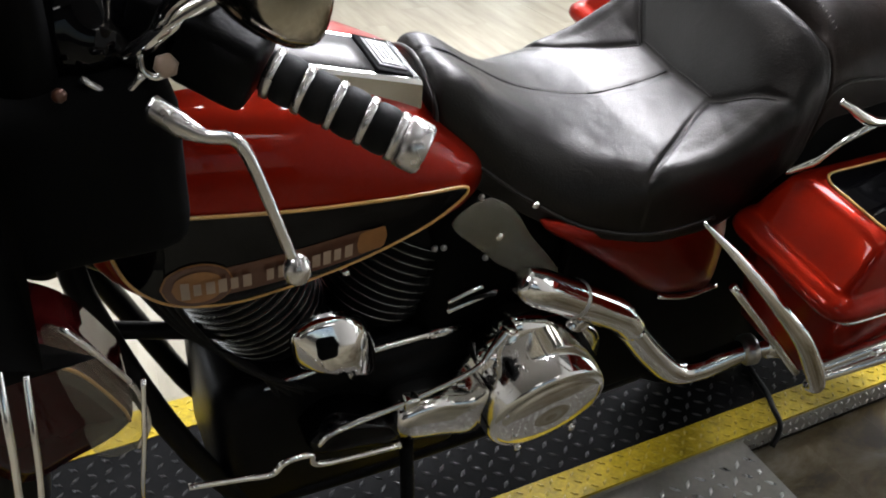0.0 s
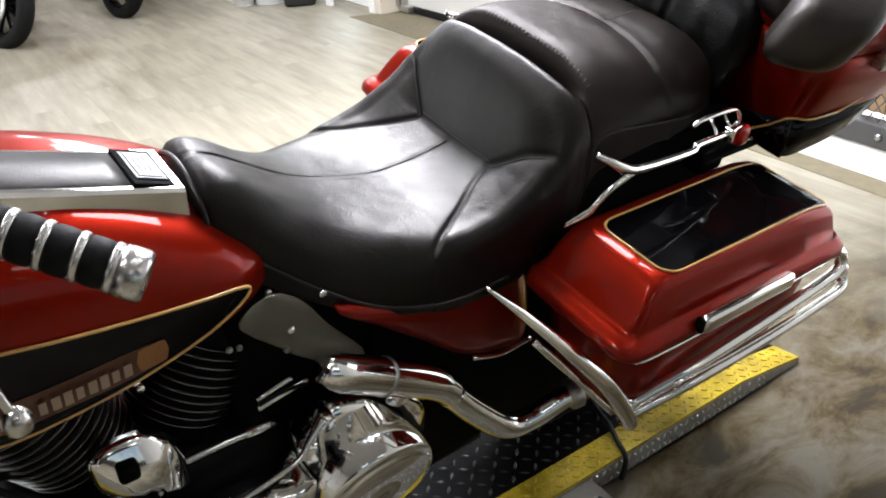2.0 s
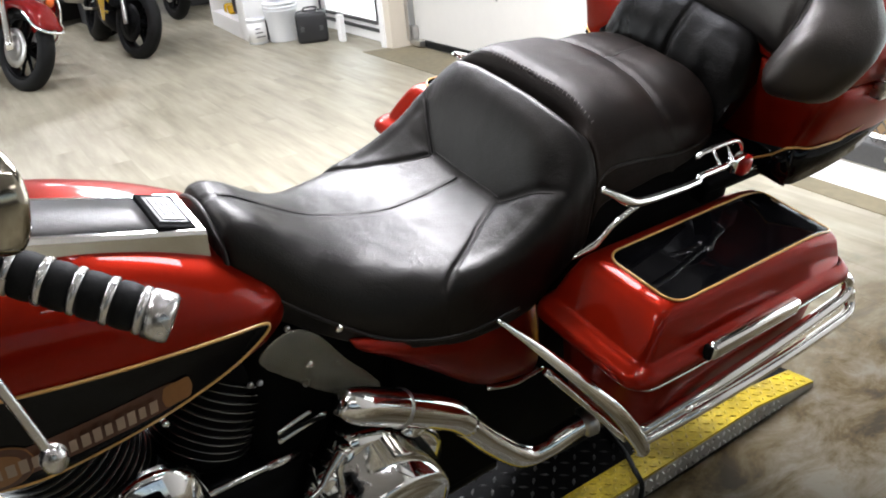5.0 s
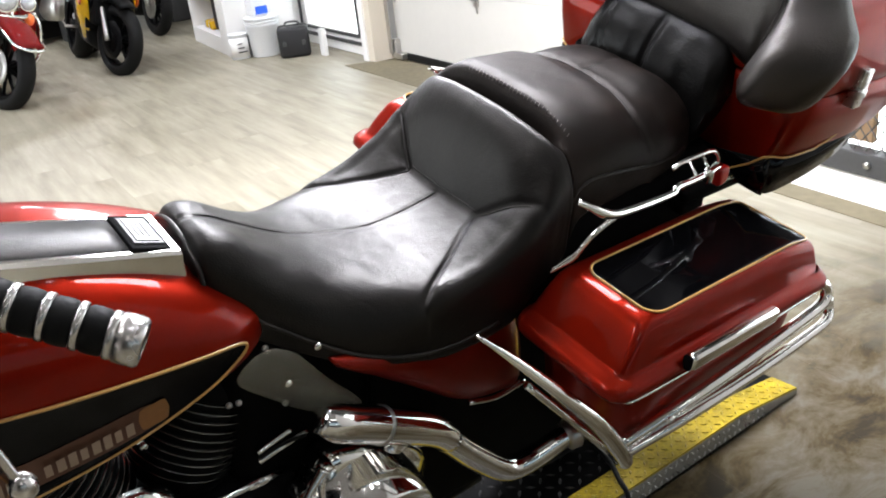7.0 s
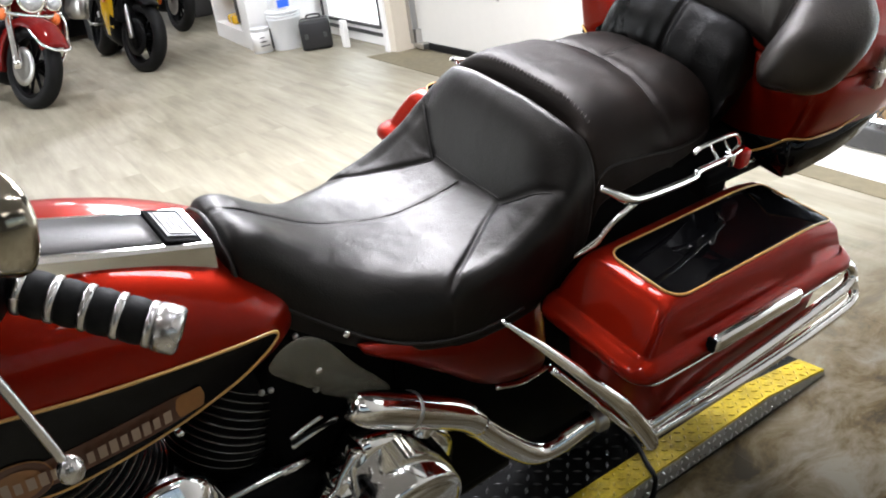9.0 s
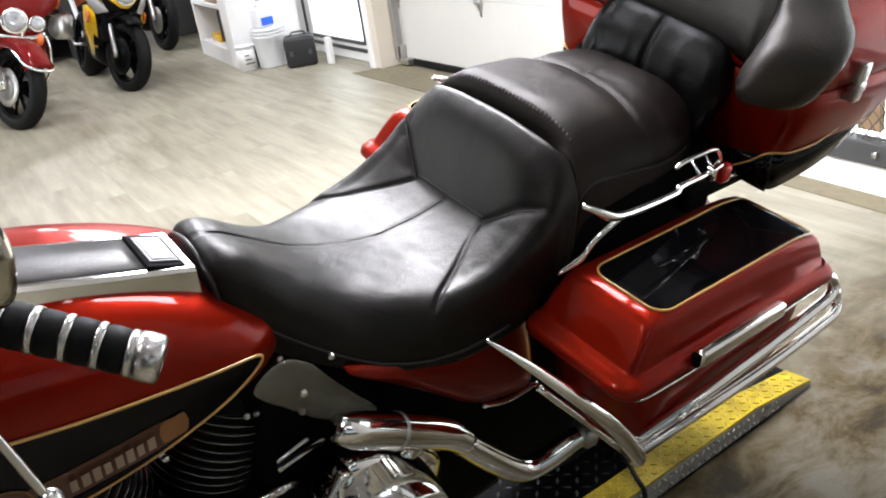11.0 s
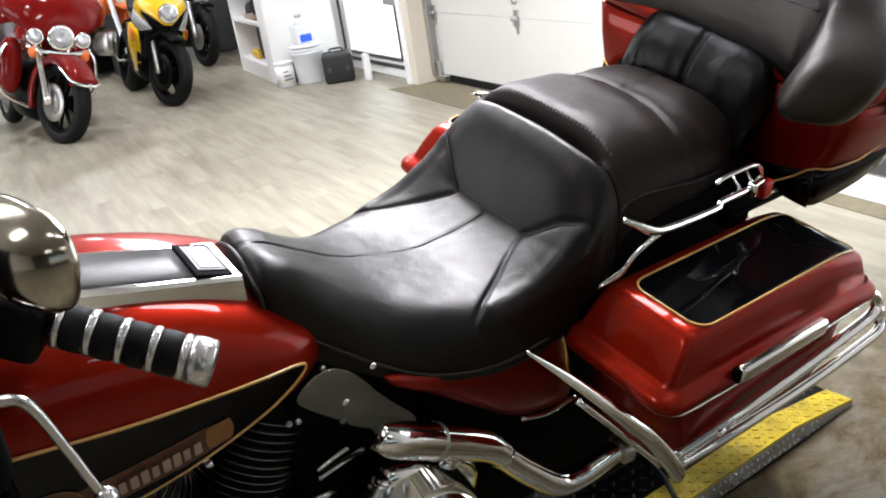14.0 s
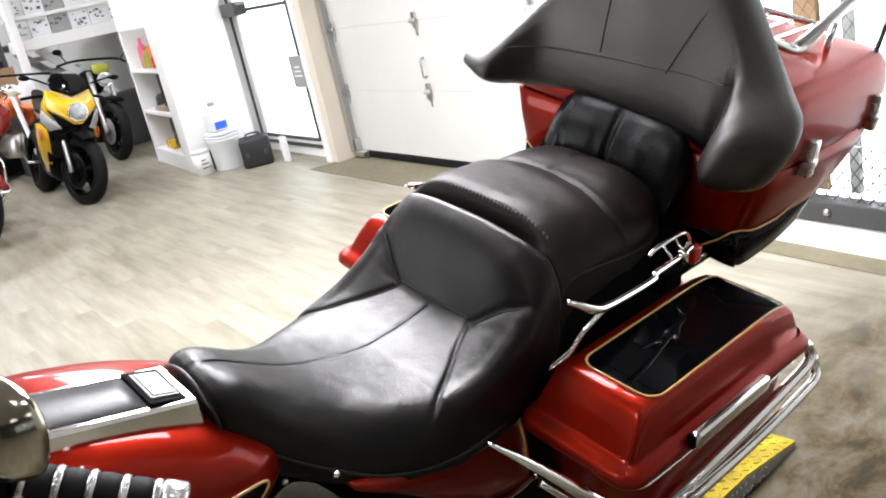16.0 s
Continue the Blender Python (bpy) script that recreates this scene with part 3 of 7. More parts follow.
def sheet(bm, quad, thick):
    """A sloping plate from four corners, with thickness downward."""
    top = [Vector(p) for p in quad]
    vs = [bm.verts.new(p) for p in top] + [bm.verts.new(p - Vector((0, 0, thick))) for p in top]
    for f in ((0, 1, 2, 3), (7, 6, 5, 4), (0, 4, 5, 1), (1, 5, 6, 2), (2, 6, 7, 3), (3, 7, 4, 0)):
        bm.faces.new([vs[k] for k in f])
    bmesh.ops.recalc_face_normals(bm, faces=bm.faces)
    return bm


T, XE, XR = 0.046, 1.24, 1.47
part("deck", sheet(bmesh.new(), [(-1.6, -0.156, T), (XE, -0.156, T), (XE, 0.30, T), (-1.6, 0.30, T)], 0.04), DECKBLACK, lift, "black tread plate deck", False)
part("deck_ramp", sheet(bmesh.new(), [(XE, -0.156, T), (XR, -0.156, 0.014), (XR, 0.30, 0.014), (XE, 0.30, T)], 0.018), DECKBLACK, lift, "black tread plate ramp", False)
for y0, y1, nm in ((-0.228, -0.156, 0), (0.30, 0.40, 1)):
    part("edge_band", sheet(bmesh.new(), [(-1.6, y0, T + 0.002), (XE, y0, T + 0.002), (XE, y1, T + 0.002), (-1.6, y1, T + 0.002)], 0.006), DECKYELLOW, lift, "worn yellow painted edge", False)
    part("edge_band", sheet(bmesh.new(), [(XE, y0, T + 0.002), (XR, y0, 0.016), (XR, y1, 0.016), (XE, y1, T + 0.002)], 0.006), DECKYELLOW, lift, "worn yellow painted ramp edge", False)
bm = bmesh.new()
vs = [bm.verts.new(p) for p in ((-1.6, -0.229, T - 0.004), (XE, -0.229, T - 0.004), (XR, -0.228, 0.010), (XR, -0.230, 0.0), (XE, -0.238, 0.0), (-1.6, -0.238, 0.0))]
bm.faces.new(vs)
r = bmesh.ops.extrude_face_region(bm, geom=bm.faces[:])
bmesh.ops.translate(bm, vec=(0, 0.012, 0), verts=[g for g in r["geom"] if isinstance(g, bmesh.types.BMVert)])
bmesh.ops.recalc_face_normals(bm, faces=bm.faces)
part("skirt", bm, DECKSTEEL, lift, "bare aluminium tread plate skirt", False)
part("side_wing", sheet(bmesh.new(), [(-1.6, -0.42, 0.012), (0.73, -0.42, 0.012), (0.73, -0.229, 0.036), (-1.6, -0.229, 0.036)], 0.010), DECKSTEEL, lift, "bare aluminium tread plate side ramp", False)


def treads(name, material, u0, u1, v0, v1, place, pitch=0.031):
    """Raised lozenges of tread plate, in two crossing directions."""
    verts, faces, size = [], [], pitch / 0.031
    nu, nv = int((u1 - u0) / pitch), int((v1 - v0) / pitch)
    for i in range(nu):
        for j in range(nv):
            u, v = u0 + (i + 0.5) * pitch, v0 + (j + 0.5) * pitch
            a = radians(45 if (i + j) % 2 else -45)
            c, s = math.cos(a), math.sin(a)
            k = len(verts)
            for du, dv, h in ((-0.0125, 0, 0), (0, -0.0042, 0), (0.0125, 0, 0), (0, 0.0042, 0), (-0.007, 0, 0.0024), (0, -0.0020, 0.0026), (0.007, 0, 0.0024), (0, 0.0020, 0.0026)):
                du, dv = du * size, dv * size
                verts.append(place(u + du * c - dv * s, v + du * s + dv * c, h + (0.0001 if h == 0 else 0)))
            faces += [(k, k + 1, k + 5, k + 4), (k + 1, k + 2, k + 6, k + 5), (k + 2, k + 3, k + 7, k + 6), (k + 3, k, k + 4, k + 7), (k + 4, k + 5, k + 6, k + 7)]
    me = bpy.data.meshes.new(name)
    me.from_pydata(verts, [], faces)
    me.materials.append(material)
    ob = new(name, me)
    ob.parent = lift
    return tagged(ob, kind="stuff")


top_z = lambda x: T if x < XE else T + (0.014 - T) * (x - XE) / (XR - XE)
treads("tread", TREADBLACK, -0.75, XR - 0.01, -0.150, 0.295, lambda u, v, h: (u, v, top_z(u) + h))
treads("tread", TREADYELLOW, -0.75, XR - 0.01, -0.227, -0.157, lambda u, v, h: (u, v, top_z(u) + 0.002 + h * 1.3), 0.0232)
treads("tread", TREADYELLOW, -0.75, 0.3, 0.302, 0.398, lambda u, v, h: (u, v, top_z(u) + 0.002 + h))
treads("tread", TREADSTEEL, 0.72, 1.34, 0.004, 0.042, lambda u, v, h: (u, -0.2292 - 0.009 * (0.042 - v) / 0.042 - h, v * (1 if u < XE else max(0.2, 1 - (u - XE) * 2.8))), 0.019)
treads("tread", TREADSTEEL, -0.3, 0.74, -0.416, -0.231, lambda u, v, h: (u, v, 0.012 + 0.024 * (v + 0.42) / 0.191 + h))
cable = part("power_cable", tubed([(0.95, 0.03, 0.054), (0.90, -0.07, 0.054), (0.87, -0.15, 0.055), (0.842, -0.20, 0.056), (0.828, -0.234, 0.050), (0.820, -0.243, 0.03), (0.80, -0.250, 0.007)], 0.006, 8), RUBBER)
tagged(cable, "black cable lying across the lift edge", "cable")

# ceiling lamps
for lx, ly, watts in LAMPS:
    cl = thing("ceiling_lamp", Matrix.Translation((lx, ly, 0)), "round ceiling lamp with a lit diffuser", "lamp", "ceiling lamps")
    part("housing", turned(bmesh.new(), [(0.06, 4.0), (0.08, 3.9), (0.20, 3.74), (0.21, 3.70), (0.20, 3.70), (0.19, 3.72), (0.05, 3.74)], Matrix(), 24), CHARCOAL, cl)
    part("diffuser", turned(bmesh.new(), [(0.19, 3.722), (0.0, 3.726)], Matrix(), 24), TUBE, cl)
for lx, ly, watts in SPOTS:
    cl = thing("spot_lamp", Matrix.Translation((lx, ly, 0)), "small round ceiling spot lamp, lit", "lamp", "spot lamps")
    part("housing", turned(bmesh.new(), [(0.05, 4.0), (0.09, 3.99), (0.095, 3.91), (0.085, 3.905), (0.078, 3.93)], Matrix(), 20), CHARCOAL, cl)
    part("diffuser", turned(bmesh.new(), [(0.076, 3.925), (0.0, 3.927)], Matrix(), 20), TUBE, cl)
# bodies of the added hanging panels over the seat
for lx, ly, watts in SHEEN_PANELS:
    cl = thing("sheen_panel", Matrix.Translation((lx, ly, 0)), "added flat hanging panel light with a lit diffuser", "lamp", "pendant lights")
    part("housing", boxed((-0.42, -0.27, 2.33), (0.42, 0.27, 2.38), 0.01, 2), CHARCOAL, cl, "", False)
    part("diffuser", boxed((-0.40, -0.25, 2.315), (0.40, 0.25, 2.329), 0.004, 2), TUBE, cl, "", False)
    for dx in (-0.3, 0.3):
        part("hanger", boxed((dx - 0.004, -0.004, 2.38), (dx + 0.004, 0.004, 4.0)), GREY, cl, "", False)
# bodies of the added fill panels
for lx, ly, watts in FILL_PANELS:
    cl = thing("fill_panel", Matrix.Translation((lx, ly, 0)), "added wide ceiling panel light with a lit diffuser", "lamp", "strip lights")
    part("housing", boxed((-0.60, -0.27, 3.67), (0.60, 0.27, 3.75), 0.01, 2), CHARCOAL, cl, "", False)
    part("diffuser", boxed((-0.58, -0.25, 3.655), (0.58, 0.25, 3.669), 0.004, 2), TUBE, cl, "", False)
    for dx in (-0.3, 0.3):
        part("hanger", boxed((dx - 0.01, -0.01, 3.75), (dx + 0.01, 0.01, 4.0)), GREY, cl, "", False)

# ---- the touring motorcycle ----
BIKE = Matrix.Translation((0, 0, DECK)) @ Matrix.Rotation(radians(LEAN), 4, "X")
bike = thing("touring_motorcycle", BIKE, "dark red and black touring motorcycle leaning on its side stand", "motorcycle")

MID = -0.014
TANK = [(-0.43, 0.07, 0.80, 0.70), (-0.41, 0.11, 0.838, 0.665), (-0.36, 0.145, 0.868, 0.624), (-0.28, 0.162, 0.877, 0.606), (-0.18, 0.165, 0.865, 0.617), (-0.08, 0.160, 0.834, 0.637), (0.0, 0.152, 0.797, 0.660), (0.05, 0.138, 0.768, 0.678), (0.085, 0.105, 0.748, 0.694), (0.10, 0.05, 0.735, 0.71)]


def tank_ring(x, seg=48):
    w, top, bot = lerp_table(TANK, x)
    w -= 0.016
    zc = bot + 0.24 * (top - bot)
    out = []
    for j in range(seg):
        a = 2 * math.pi * j / seg
        c, s = math.cos(a), math.sin(a)
        n = (4.2 if c > 0 else 2.5) if s > 0 else 5.0
        y = MID + (w + (0.022 if c > 0 else 0)) * math.copysign(abs(c) ** (2 / n), c)
        z = zc + ((top - zc) if s > 0 else (zc - bot)) * math.copysign(abs(s) ** (2 / n), s)
        if c > 0 and s > 0:
            z += 0.15 * (y - MID) * s
        out.append((x, y, z))
    return out


def tank_side(x, z, off=0.002):
    w, top, bot = lerp_table(TANK, x)
    zc = bot + 0.24 * (top - bot)
    h = min(abs((z - zc) / ((top - zc) if z > zc else (zc - bot))), 0.999)
    n = 2.5 if z > zc else 5.0
    return Vector((x, -(w * (1 - h ** n) ** (1 / n) + off), z))


bm = bmesh.new()
loft(bm, [tank_ring(-0.43 + 0.53 * i / 44) for i in range(45)])
tank = part("fuel_tank", bm, RED, bike, "candy red fuel tank with a black and gold side panel")
# side panel of the tank: black teardrop with a gold line round it
P_TOP = [(-0.392, 0.712), (-0.385, 0.735), (-0.372, 0.752), (-0.3445, 0.760), (-0.306, 0.7605), (-0.206, 0.750), (-0.11, 0.738), (-0.02, 0.7265), (0.028, 0.719), (0.040, 0.710)]
P_BOT = [(-0.392, 0.712), (-0.385, 0.682), (-0.372, 0.660), (-0.345, 0.638), (-0.31, 0.628), (-0.262, 0.6235), (-0.206, 0.630), (-0.163, 0.635), (-0.119, 0.645), (-0.066, 0.661), (-0.013, 0.679), (0.028, 0.699), (0.040, 0.710)]


def panel_sheet(top, bot, place, nx=40, nz=8):
    bm = bmesh.new()
    grid = []
    for i in range(nx + 1):
        x = top[0][0] + (top[-1][0] - top[0][0]) * i / nx
        a, b = lerp_table(top, x)[0], lerp_table(bot, x)[0]
        grid.append([bm.verts.new(place(x, b + (a - b) * j / nz)) for j in range(nz + 1)])
    for r, s in zip(grid, grid[1:]):
        for j in range(nz):
            bm.faces.new((r[j], s[j], s[j + 1], r[j + 1]))
    bmesh.ops.remove_doubles(bm, verts=bm.verts, dist=0.0004)
    bmesh.ops.recalc_face_normals(bm, faces=bm.faces)
    return bm


part("side_panel", panel_sheet(P_TOP, P_BOT, tank_side), BLACK, tank, "black painted side panel")
outline = [tank_side(x, z, 0.002) for x, z in P_TOP] + [tank_side(x, z, 0.002) for x, z in P_BOT[-2:0:-1]]
part("pinstripe", tubed(outline, 0.0024, 6, 6, True), GOLD, tank, "thin gold pinstripe")
# badge
axis_z = lambda x: 0.6655 + (x + 0.317) * 0.070
for nm, x0, x1, zz, hh, mt, off in (("badge_bar", -0.335, -0.080, 0.0, 0.021, COPPER, 0.003), ("badge_bar", -0.118, -0.078, 0.001, 0.017, AMBER, 0.0045), ("badge_oval", -0.350, -0.268, 0.001, 0.034, AMBER, 0.0040), ("badge_oval", -0.348, -0.270, 0.001, 0.0322, COPPER, 0.0050), ("badge_oval", -0.338, -0.280, 0.001, 0.0240, AMBER, 0.0065)):
    n = 14
    top = [(x0 + (x1 - x0) * k / n, axis_z(x0 + (x1 - x0) * k / n) + zz + hh * (1 - abs(2 * k / n - 1) ** (2 if nm == "badge_oval" else 7)) ** 0.5) for k in range(n + 1)]
    bot = [(x, 2 * (axis_z(x) + zz) - z) for x, z in top]
    part(nm, panel_sheet(top, bot, lambda x, z, o=off: tank_side(x, z, o), 24, 4), mt, tank)
for k in range(15):
    if k != 6:
        x0, wide, tall = -0.330 + k * 0.0138, (0.0095, 0.0085, 0.0100)[k % 3], (0.0105, 0.0095, 0.0088)[(k * 2) % 3] * (1.25 if k == 0 else 1.0)
        top = [(x0 + 0.0015, axis_z(x0) + tall), (x0 + wide + 0.0015, axis_z(x0 + wide) + tall)]
        bot = [(x0 + 0.0015, axis_z(x0) - tall), (x0 + wide + 0.0015, axis_z(x0 + wide) - tall)]
        part("badge_letter_bar", panel_sheet(top, bot, lambda x, z: tank_side(x, z, 0.0085), 2, 2), CREAM, tank)


# console on the tank
def console_z(x):
    return lerp_table([(-0.40, 0.920), (-0.30, 0.913), (-0.232, 0.896), (-0.1756, 0.880), (-0.114, 0.862), (-0.009, 0.832), (0.0, 0.829)], x)[0]


def console_ring(x, half, lift_, drop):
    z = console_z(x)
    return [(x, y, z + h) for y, h in ((MID - half - 0.004, -drop), (MID - half, -0.005), (MID - half + 0.004, lift_), (MID + half - 0.004, lift_), (MID + half, -0.005), (MID + half + 0.004, -drop))]


bm = bmesh.new()
loft(bm, [console_ring(-0.40 + 0.40 * i / 20, 0.053, 0.0, 0.045) for i in range(21)])
console = part("tank_console", bm, CHROME, bike, "chrome tank console with a black leather insert", False)
bm = bmesh.new()
loft(bm, [[(x, MID + y, console_z(x) + h) for y, h in ((-0.045, -0.006), (-0.041, 0.002), (0, 0.003), (0.041, 0.002), (0.045, -0.006))] for x in [-0.385 + 0.325 * i / 16 for i in range(17)]])
part("console_insert", bm, LEATHER, console, "black leather console insert")
bm = bmesh.new()
box(bm, (-0.026, -0.045, -0.004), (0.026, 0.045, 0.002), 0.002)
cm = Matrix.Translation((-0.033, MID, console_z(-0.033) + 0.001)) @ Matrix.Rotation(math.atan2(0.036, 0.10), 4, "Y")
bmesh.ops.transform(bm, matrix=cm, verts=bm.verts)
part("emblem_plate", bm, DARK, console, "black emblem plate", False)
bm = bmesh.new()
box(bm, (-0.020, -0.034, 0.001), (0.020, 0.034, 0.004), 0.001)
bmesh.ops.transform(bm, matrix=cm, verts=bm.verts)
part("emblem", bm, CHARCOAL, console, "black framed emblem", False)
bm = bmesh.new()
box(bm, (-0.015, -0.029, 0.003), (0.015, 0.029, 0.0055), 0.001)
bmesh.ops.transform(bm, matrix=cm, verts=bm.verts)
part("emblem_face", bm, GREY, console, "brushed grey emblem plate", False)
bm = bmesh.new()
for k in range(3):
    box(bm, (-0.009 + 0.0065 * k, -0.020 + 0.003 * (k % 2), 0.005), (-0.0055 + 0.0065 * k, 0.020 - 0.004 * (k % 2), 0.0062), 0.0005)
bmesh.ops.transform(bm, matrix=cm, verts=bm.verts)
part("emblem_relief", bm, CHARCOAL, console, "", False)


# rider seat: profiles across, from the middle out and down the side
RIDER = [
    (0.010, 0, 0.806, 0.035, 0.803, 0.060, 0.792, 0.075, 0.765, 0.078, 0.720),
    (0.024, 0, 0.834, 0.045, 0.831, 0.072, 0.815, 0.088, 0.776, 0.090, 0.712),
    (0.06, 0, 0.826, 0.055, 0.825, 0.090, 0.800, 0.108, 0.757, 0.110, 0.690),
    (0.12, 0, 0.788, 0.070, 0.781, 0.118, 0.752, 0.142, 0.708, 0.145, 0.655),
    (0.18, 0, 0.754, 0.085, 0.748, 0.142, 0.722, 0.172, 0.678, 0.174, 0.630),
    (0.25, 0, 0.730, 0.092, 0.728, 0.160, 0.716, 0.196, 0.675, 0.198, 0.612),
    (0.32, 0, 0.716, 0.094, 0.717, 0.168, 0.714, 0.206, 0.696, 0.213, 0.602),
    (0.36, 0, 0.717, 0.094, 0.719, 0.168, 0.722, 0.206, 0.716, 0.215, 0.601),
    (0.40, 0, 0.720, 0.094, 0.723, 0.168, 0.735, 0.206, 0.737, 0.215, 0.600),
    (0.445, 0, 0.729, 0.094, 0.732, 0.168, 0.764, 0.207, 0.760, 0.215, 0.610),
    (0.459, 0, 0.734, 0.094, 0.737, 0.168, 0.774, 0.207, 0.769, 0.215, 0.620),
    (0.467, 0, 0.748, 0.096, 0.748, 0.168, 0.781, 0.207, 0.775, 0.215, 0.626),
    (0.478, 0, 0.780, 0.100, 0.773, 0.168, 0.790, 0.208, 0.782, 0.214, 0.634),
    (0.490, 0, 0.816, 0.105, 0.808, 0.164, 0.806, 0.209, 0.793, 0.214, 0.645),
    (0.503, 0, 0.848, 0.109, 0.839, 0.168, 0.824, 0.210, 0.798, 0.214, 0.656),
    (0.516, 0, 0.870, 0.111, 0.861, 0.170, 0.843, 0.210, 0.798, 0.213, 0.666),
    (0.530, 0, 0.882, 0.111, 0.875, 0.169, 0.855, 0.207, 0.803, 0.212, 0.676),
    (0.540, 0, 0.884, 0.110, 0.878, 0.168, 0.860, 0.206, 0.806, 0.211, 0.681),
    (0.547, 0, 0.876, 0.108, 0.872, 0.167, 0.861, 0.205, 0.808, 0.210, 0.690),
    (0.551, 0, 0.840, 0.106, 0.850, 0.166, 0.861, 0.205, 0.810, 0.210, 0.700),
    (0.554, 0, 0.770, 0.104, 0.815, 0.165, 0.860, 0.204, 0.811, 0.209, 0.712),
]
PILLION = [
    (0.557, 0.000, 0.750, 0.104, 0.810, 0.165, 0.860, 0.204, 0.812, 0.209, 0.720),
    (0.563, 0.000, 0.835, 0.104, 0.855, 0.166, 0.863, 0.204, 0.814, 0.210, 0.740),
    (0.570, 0.000, 0.888, 0.106, 0.886, 0.167, 0.867, 0.204, 0.818, 0.210, 0.752),
    (0.586, 0.000, 0.903, 0.108, 0.896, 0.169, 0.868, 0.204, 0.823, 0.211, 0.760),
    (0.620, 0.000, 0.903, 0.110, 0.897, 0.172, 0.868, 0.205, 0.826, 0.212, 0.765),
    (0.700, 0.000, 0.893, 0.110, 0.888, 0.172, 0.862, 0.203, 0.824, 0.210, 0.768),
    (0.755, 0.000, 0.884, 0.106, 0.877, 0.166, 0.857, 0.198, 0.822, 0.205, 0.770),
    (0.775, 0.000, 0.8805, 0.104, 0.8775, 0.164, 0.854, 0.196, 0.822, 0.203, 0.771),
    (0.800, 0.000, 0.883, 0.100, 0.880, 0.158, 0.857, 0.190, 0.823, 0.197, 0.773),
    (0.850, 0.000, 0.883, 0.092, 0.878, 0.145, 0.854, 0.172, 0.822, 0.180, 0.777),
    (0.885, 0.000, 0.868, 0.085, 0.864, 0.132, 0.845, 0.155, 0.820, 0.162, 0.780),
]
FAR = 0.87


# how far the shoulder and the edge of the side bolsters lie below the plain section
BOLSTER = [(0.32, 0.0, 0.0), (0.36, 0.008, 0.014), (0.40, 0.011, 0.027), (0.445, 0.020, 0.030), (0.459, 0.022, 0.031), (0.478, 0.018, 0.030), (0.490, 0.016, 0.028), (0.503, 0.014, 0.022), (0.516, 0.012, 0.012), (0.530, 0.006, 0.004), (0.545, 0.0, 0.0)]


def seat_half(table, x, n=22, far=False):
    v = list(lerp_table(table, x))
    if table is RIDER and 0.32 < x < 0.545:
        drop = lerp_table(BOLSTER, x)
        v[5] -= drop[0] * (0.7 if far else 1)
        v[7] -= drop[1] * (0.5 if far else 1)
    return spline([(x, v[k], v[k + 1]) for k in range(0, 10, 2)], n)


LOBE = [(0.503, 0.203), (0.493, 0.180), (0.480, 0.150), (0.468, 0.118), (0.459, 0.094), (0.43, 0.107), (0.405, 0.121), (0.375, 0.141), (0.345, 0.159), (0.314, 0.179), (0.290, 0.195)]


def crease(x, w, far=False):
    """How the stitched seams of the rider seat pull the leather in, and the lobes puff up beside them."""
    best, side = 1.0, 1
    for (x0, y0), (x1, y1) in zip(LOBE, LOBE[1:]):
        dx, dy = x1 - x0, y1 - y0
        t = min(max(((x - x0) * dx + (w - y0) * dy) / (dx * dx + dy * dy), 0), 1)
        d = math.hypot(x - x0 - t * dx, w - y0 - t * dy)
        best = min(best, d)
        if x1 <= x <= x0:
            side = -1 if w > y0 + (y1 - y0) * (x - x0) / dx else 1
    dz = -0.0035 * math.exp(-(best / 0.0045) ** 2)
    if side < 0:
        dz += (0.005 if far else 0.0065) * (1 - math.exp(-best / (0.014 if far else 0.008))) * math.exp(-(best / (0.10 if far else 0.07)) ** 2)
    else:
        dz += 0.0015 * (1 - math.exp(-best / 0.010)) * math.exp(-(best / 0.06) ** 2)
    if x < 0.46:
        dz -= 0.0018 * math.exp(-((w - 0.002) / 0.005) ** 2)
    return dz


CROSS = [(0.752, 0.16), (0.757, 0.08), (0.757, 0.0), (0.748, -0.06), (0.733, -0.12), (0.722, -0.16), (0.724, -0.19), (0.735, -0.21)]


def cross_crease(x, y):
    """The seam across the passenger seat and the short one behind it."""
    k = min(range(len(CROSS) - 1), key=lambda k: abs((CROSS[k][1] + CROSS[k + 1][1]) / 2 - y))
    (x0, y0), (x1, y1) = CROSS[k], CROSS[k + 1]
    d = x - x0 - (x1 - x0) * min(max((y - y0) / (y1 - y0), 0), 1)
    dz = -0.005 * math.exp(-(d / 0.008) ** 2) + 0.003 * math.exp(-((d + 0.045) / 0.030) ** 2)
    if d > 0:
        dz -= 0.003 * math.exp(-((y - 0.004) / 0.008) ** 2)
    return dz


def seat_ring(table, x):
    half, other = seat_half(table, x), seat_half(table, x, far=True)
    return [Vector((p.x, -p.y, p.z)) for p in half[::-1]] + [Vector((p.x, p.y * FAR, p.z)) for p in other[1:]]


def seat_at(table, x, y, off=0.0015):
    """The seat's surface at x, y."""
    half = seat_half(table, x, 10, y > 0)
    w = abs(y) / (FAR if y > 0 else 1)
    for p, q in zip(half, half[1:]):
        if p.y <= w <= q.y:
            t = (w - p.y) / max(q.y - p.y, 1e-6)
            return Vector((x, y, p.z + (q.z - p.z) * t + off + (crease(x, w) if table is RIDER and x < 0.52 else 0) + (cross_crease(x, y) if table is PILLION else 0)))
    return Vector((x, math.copysign(half[-1].y + off, y), half[-1].z))


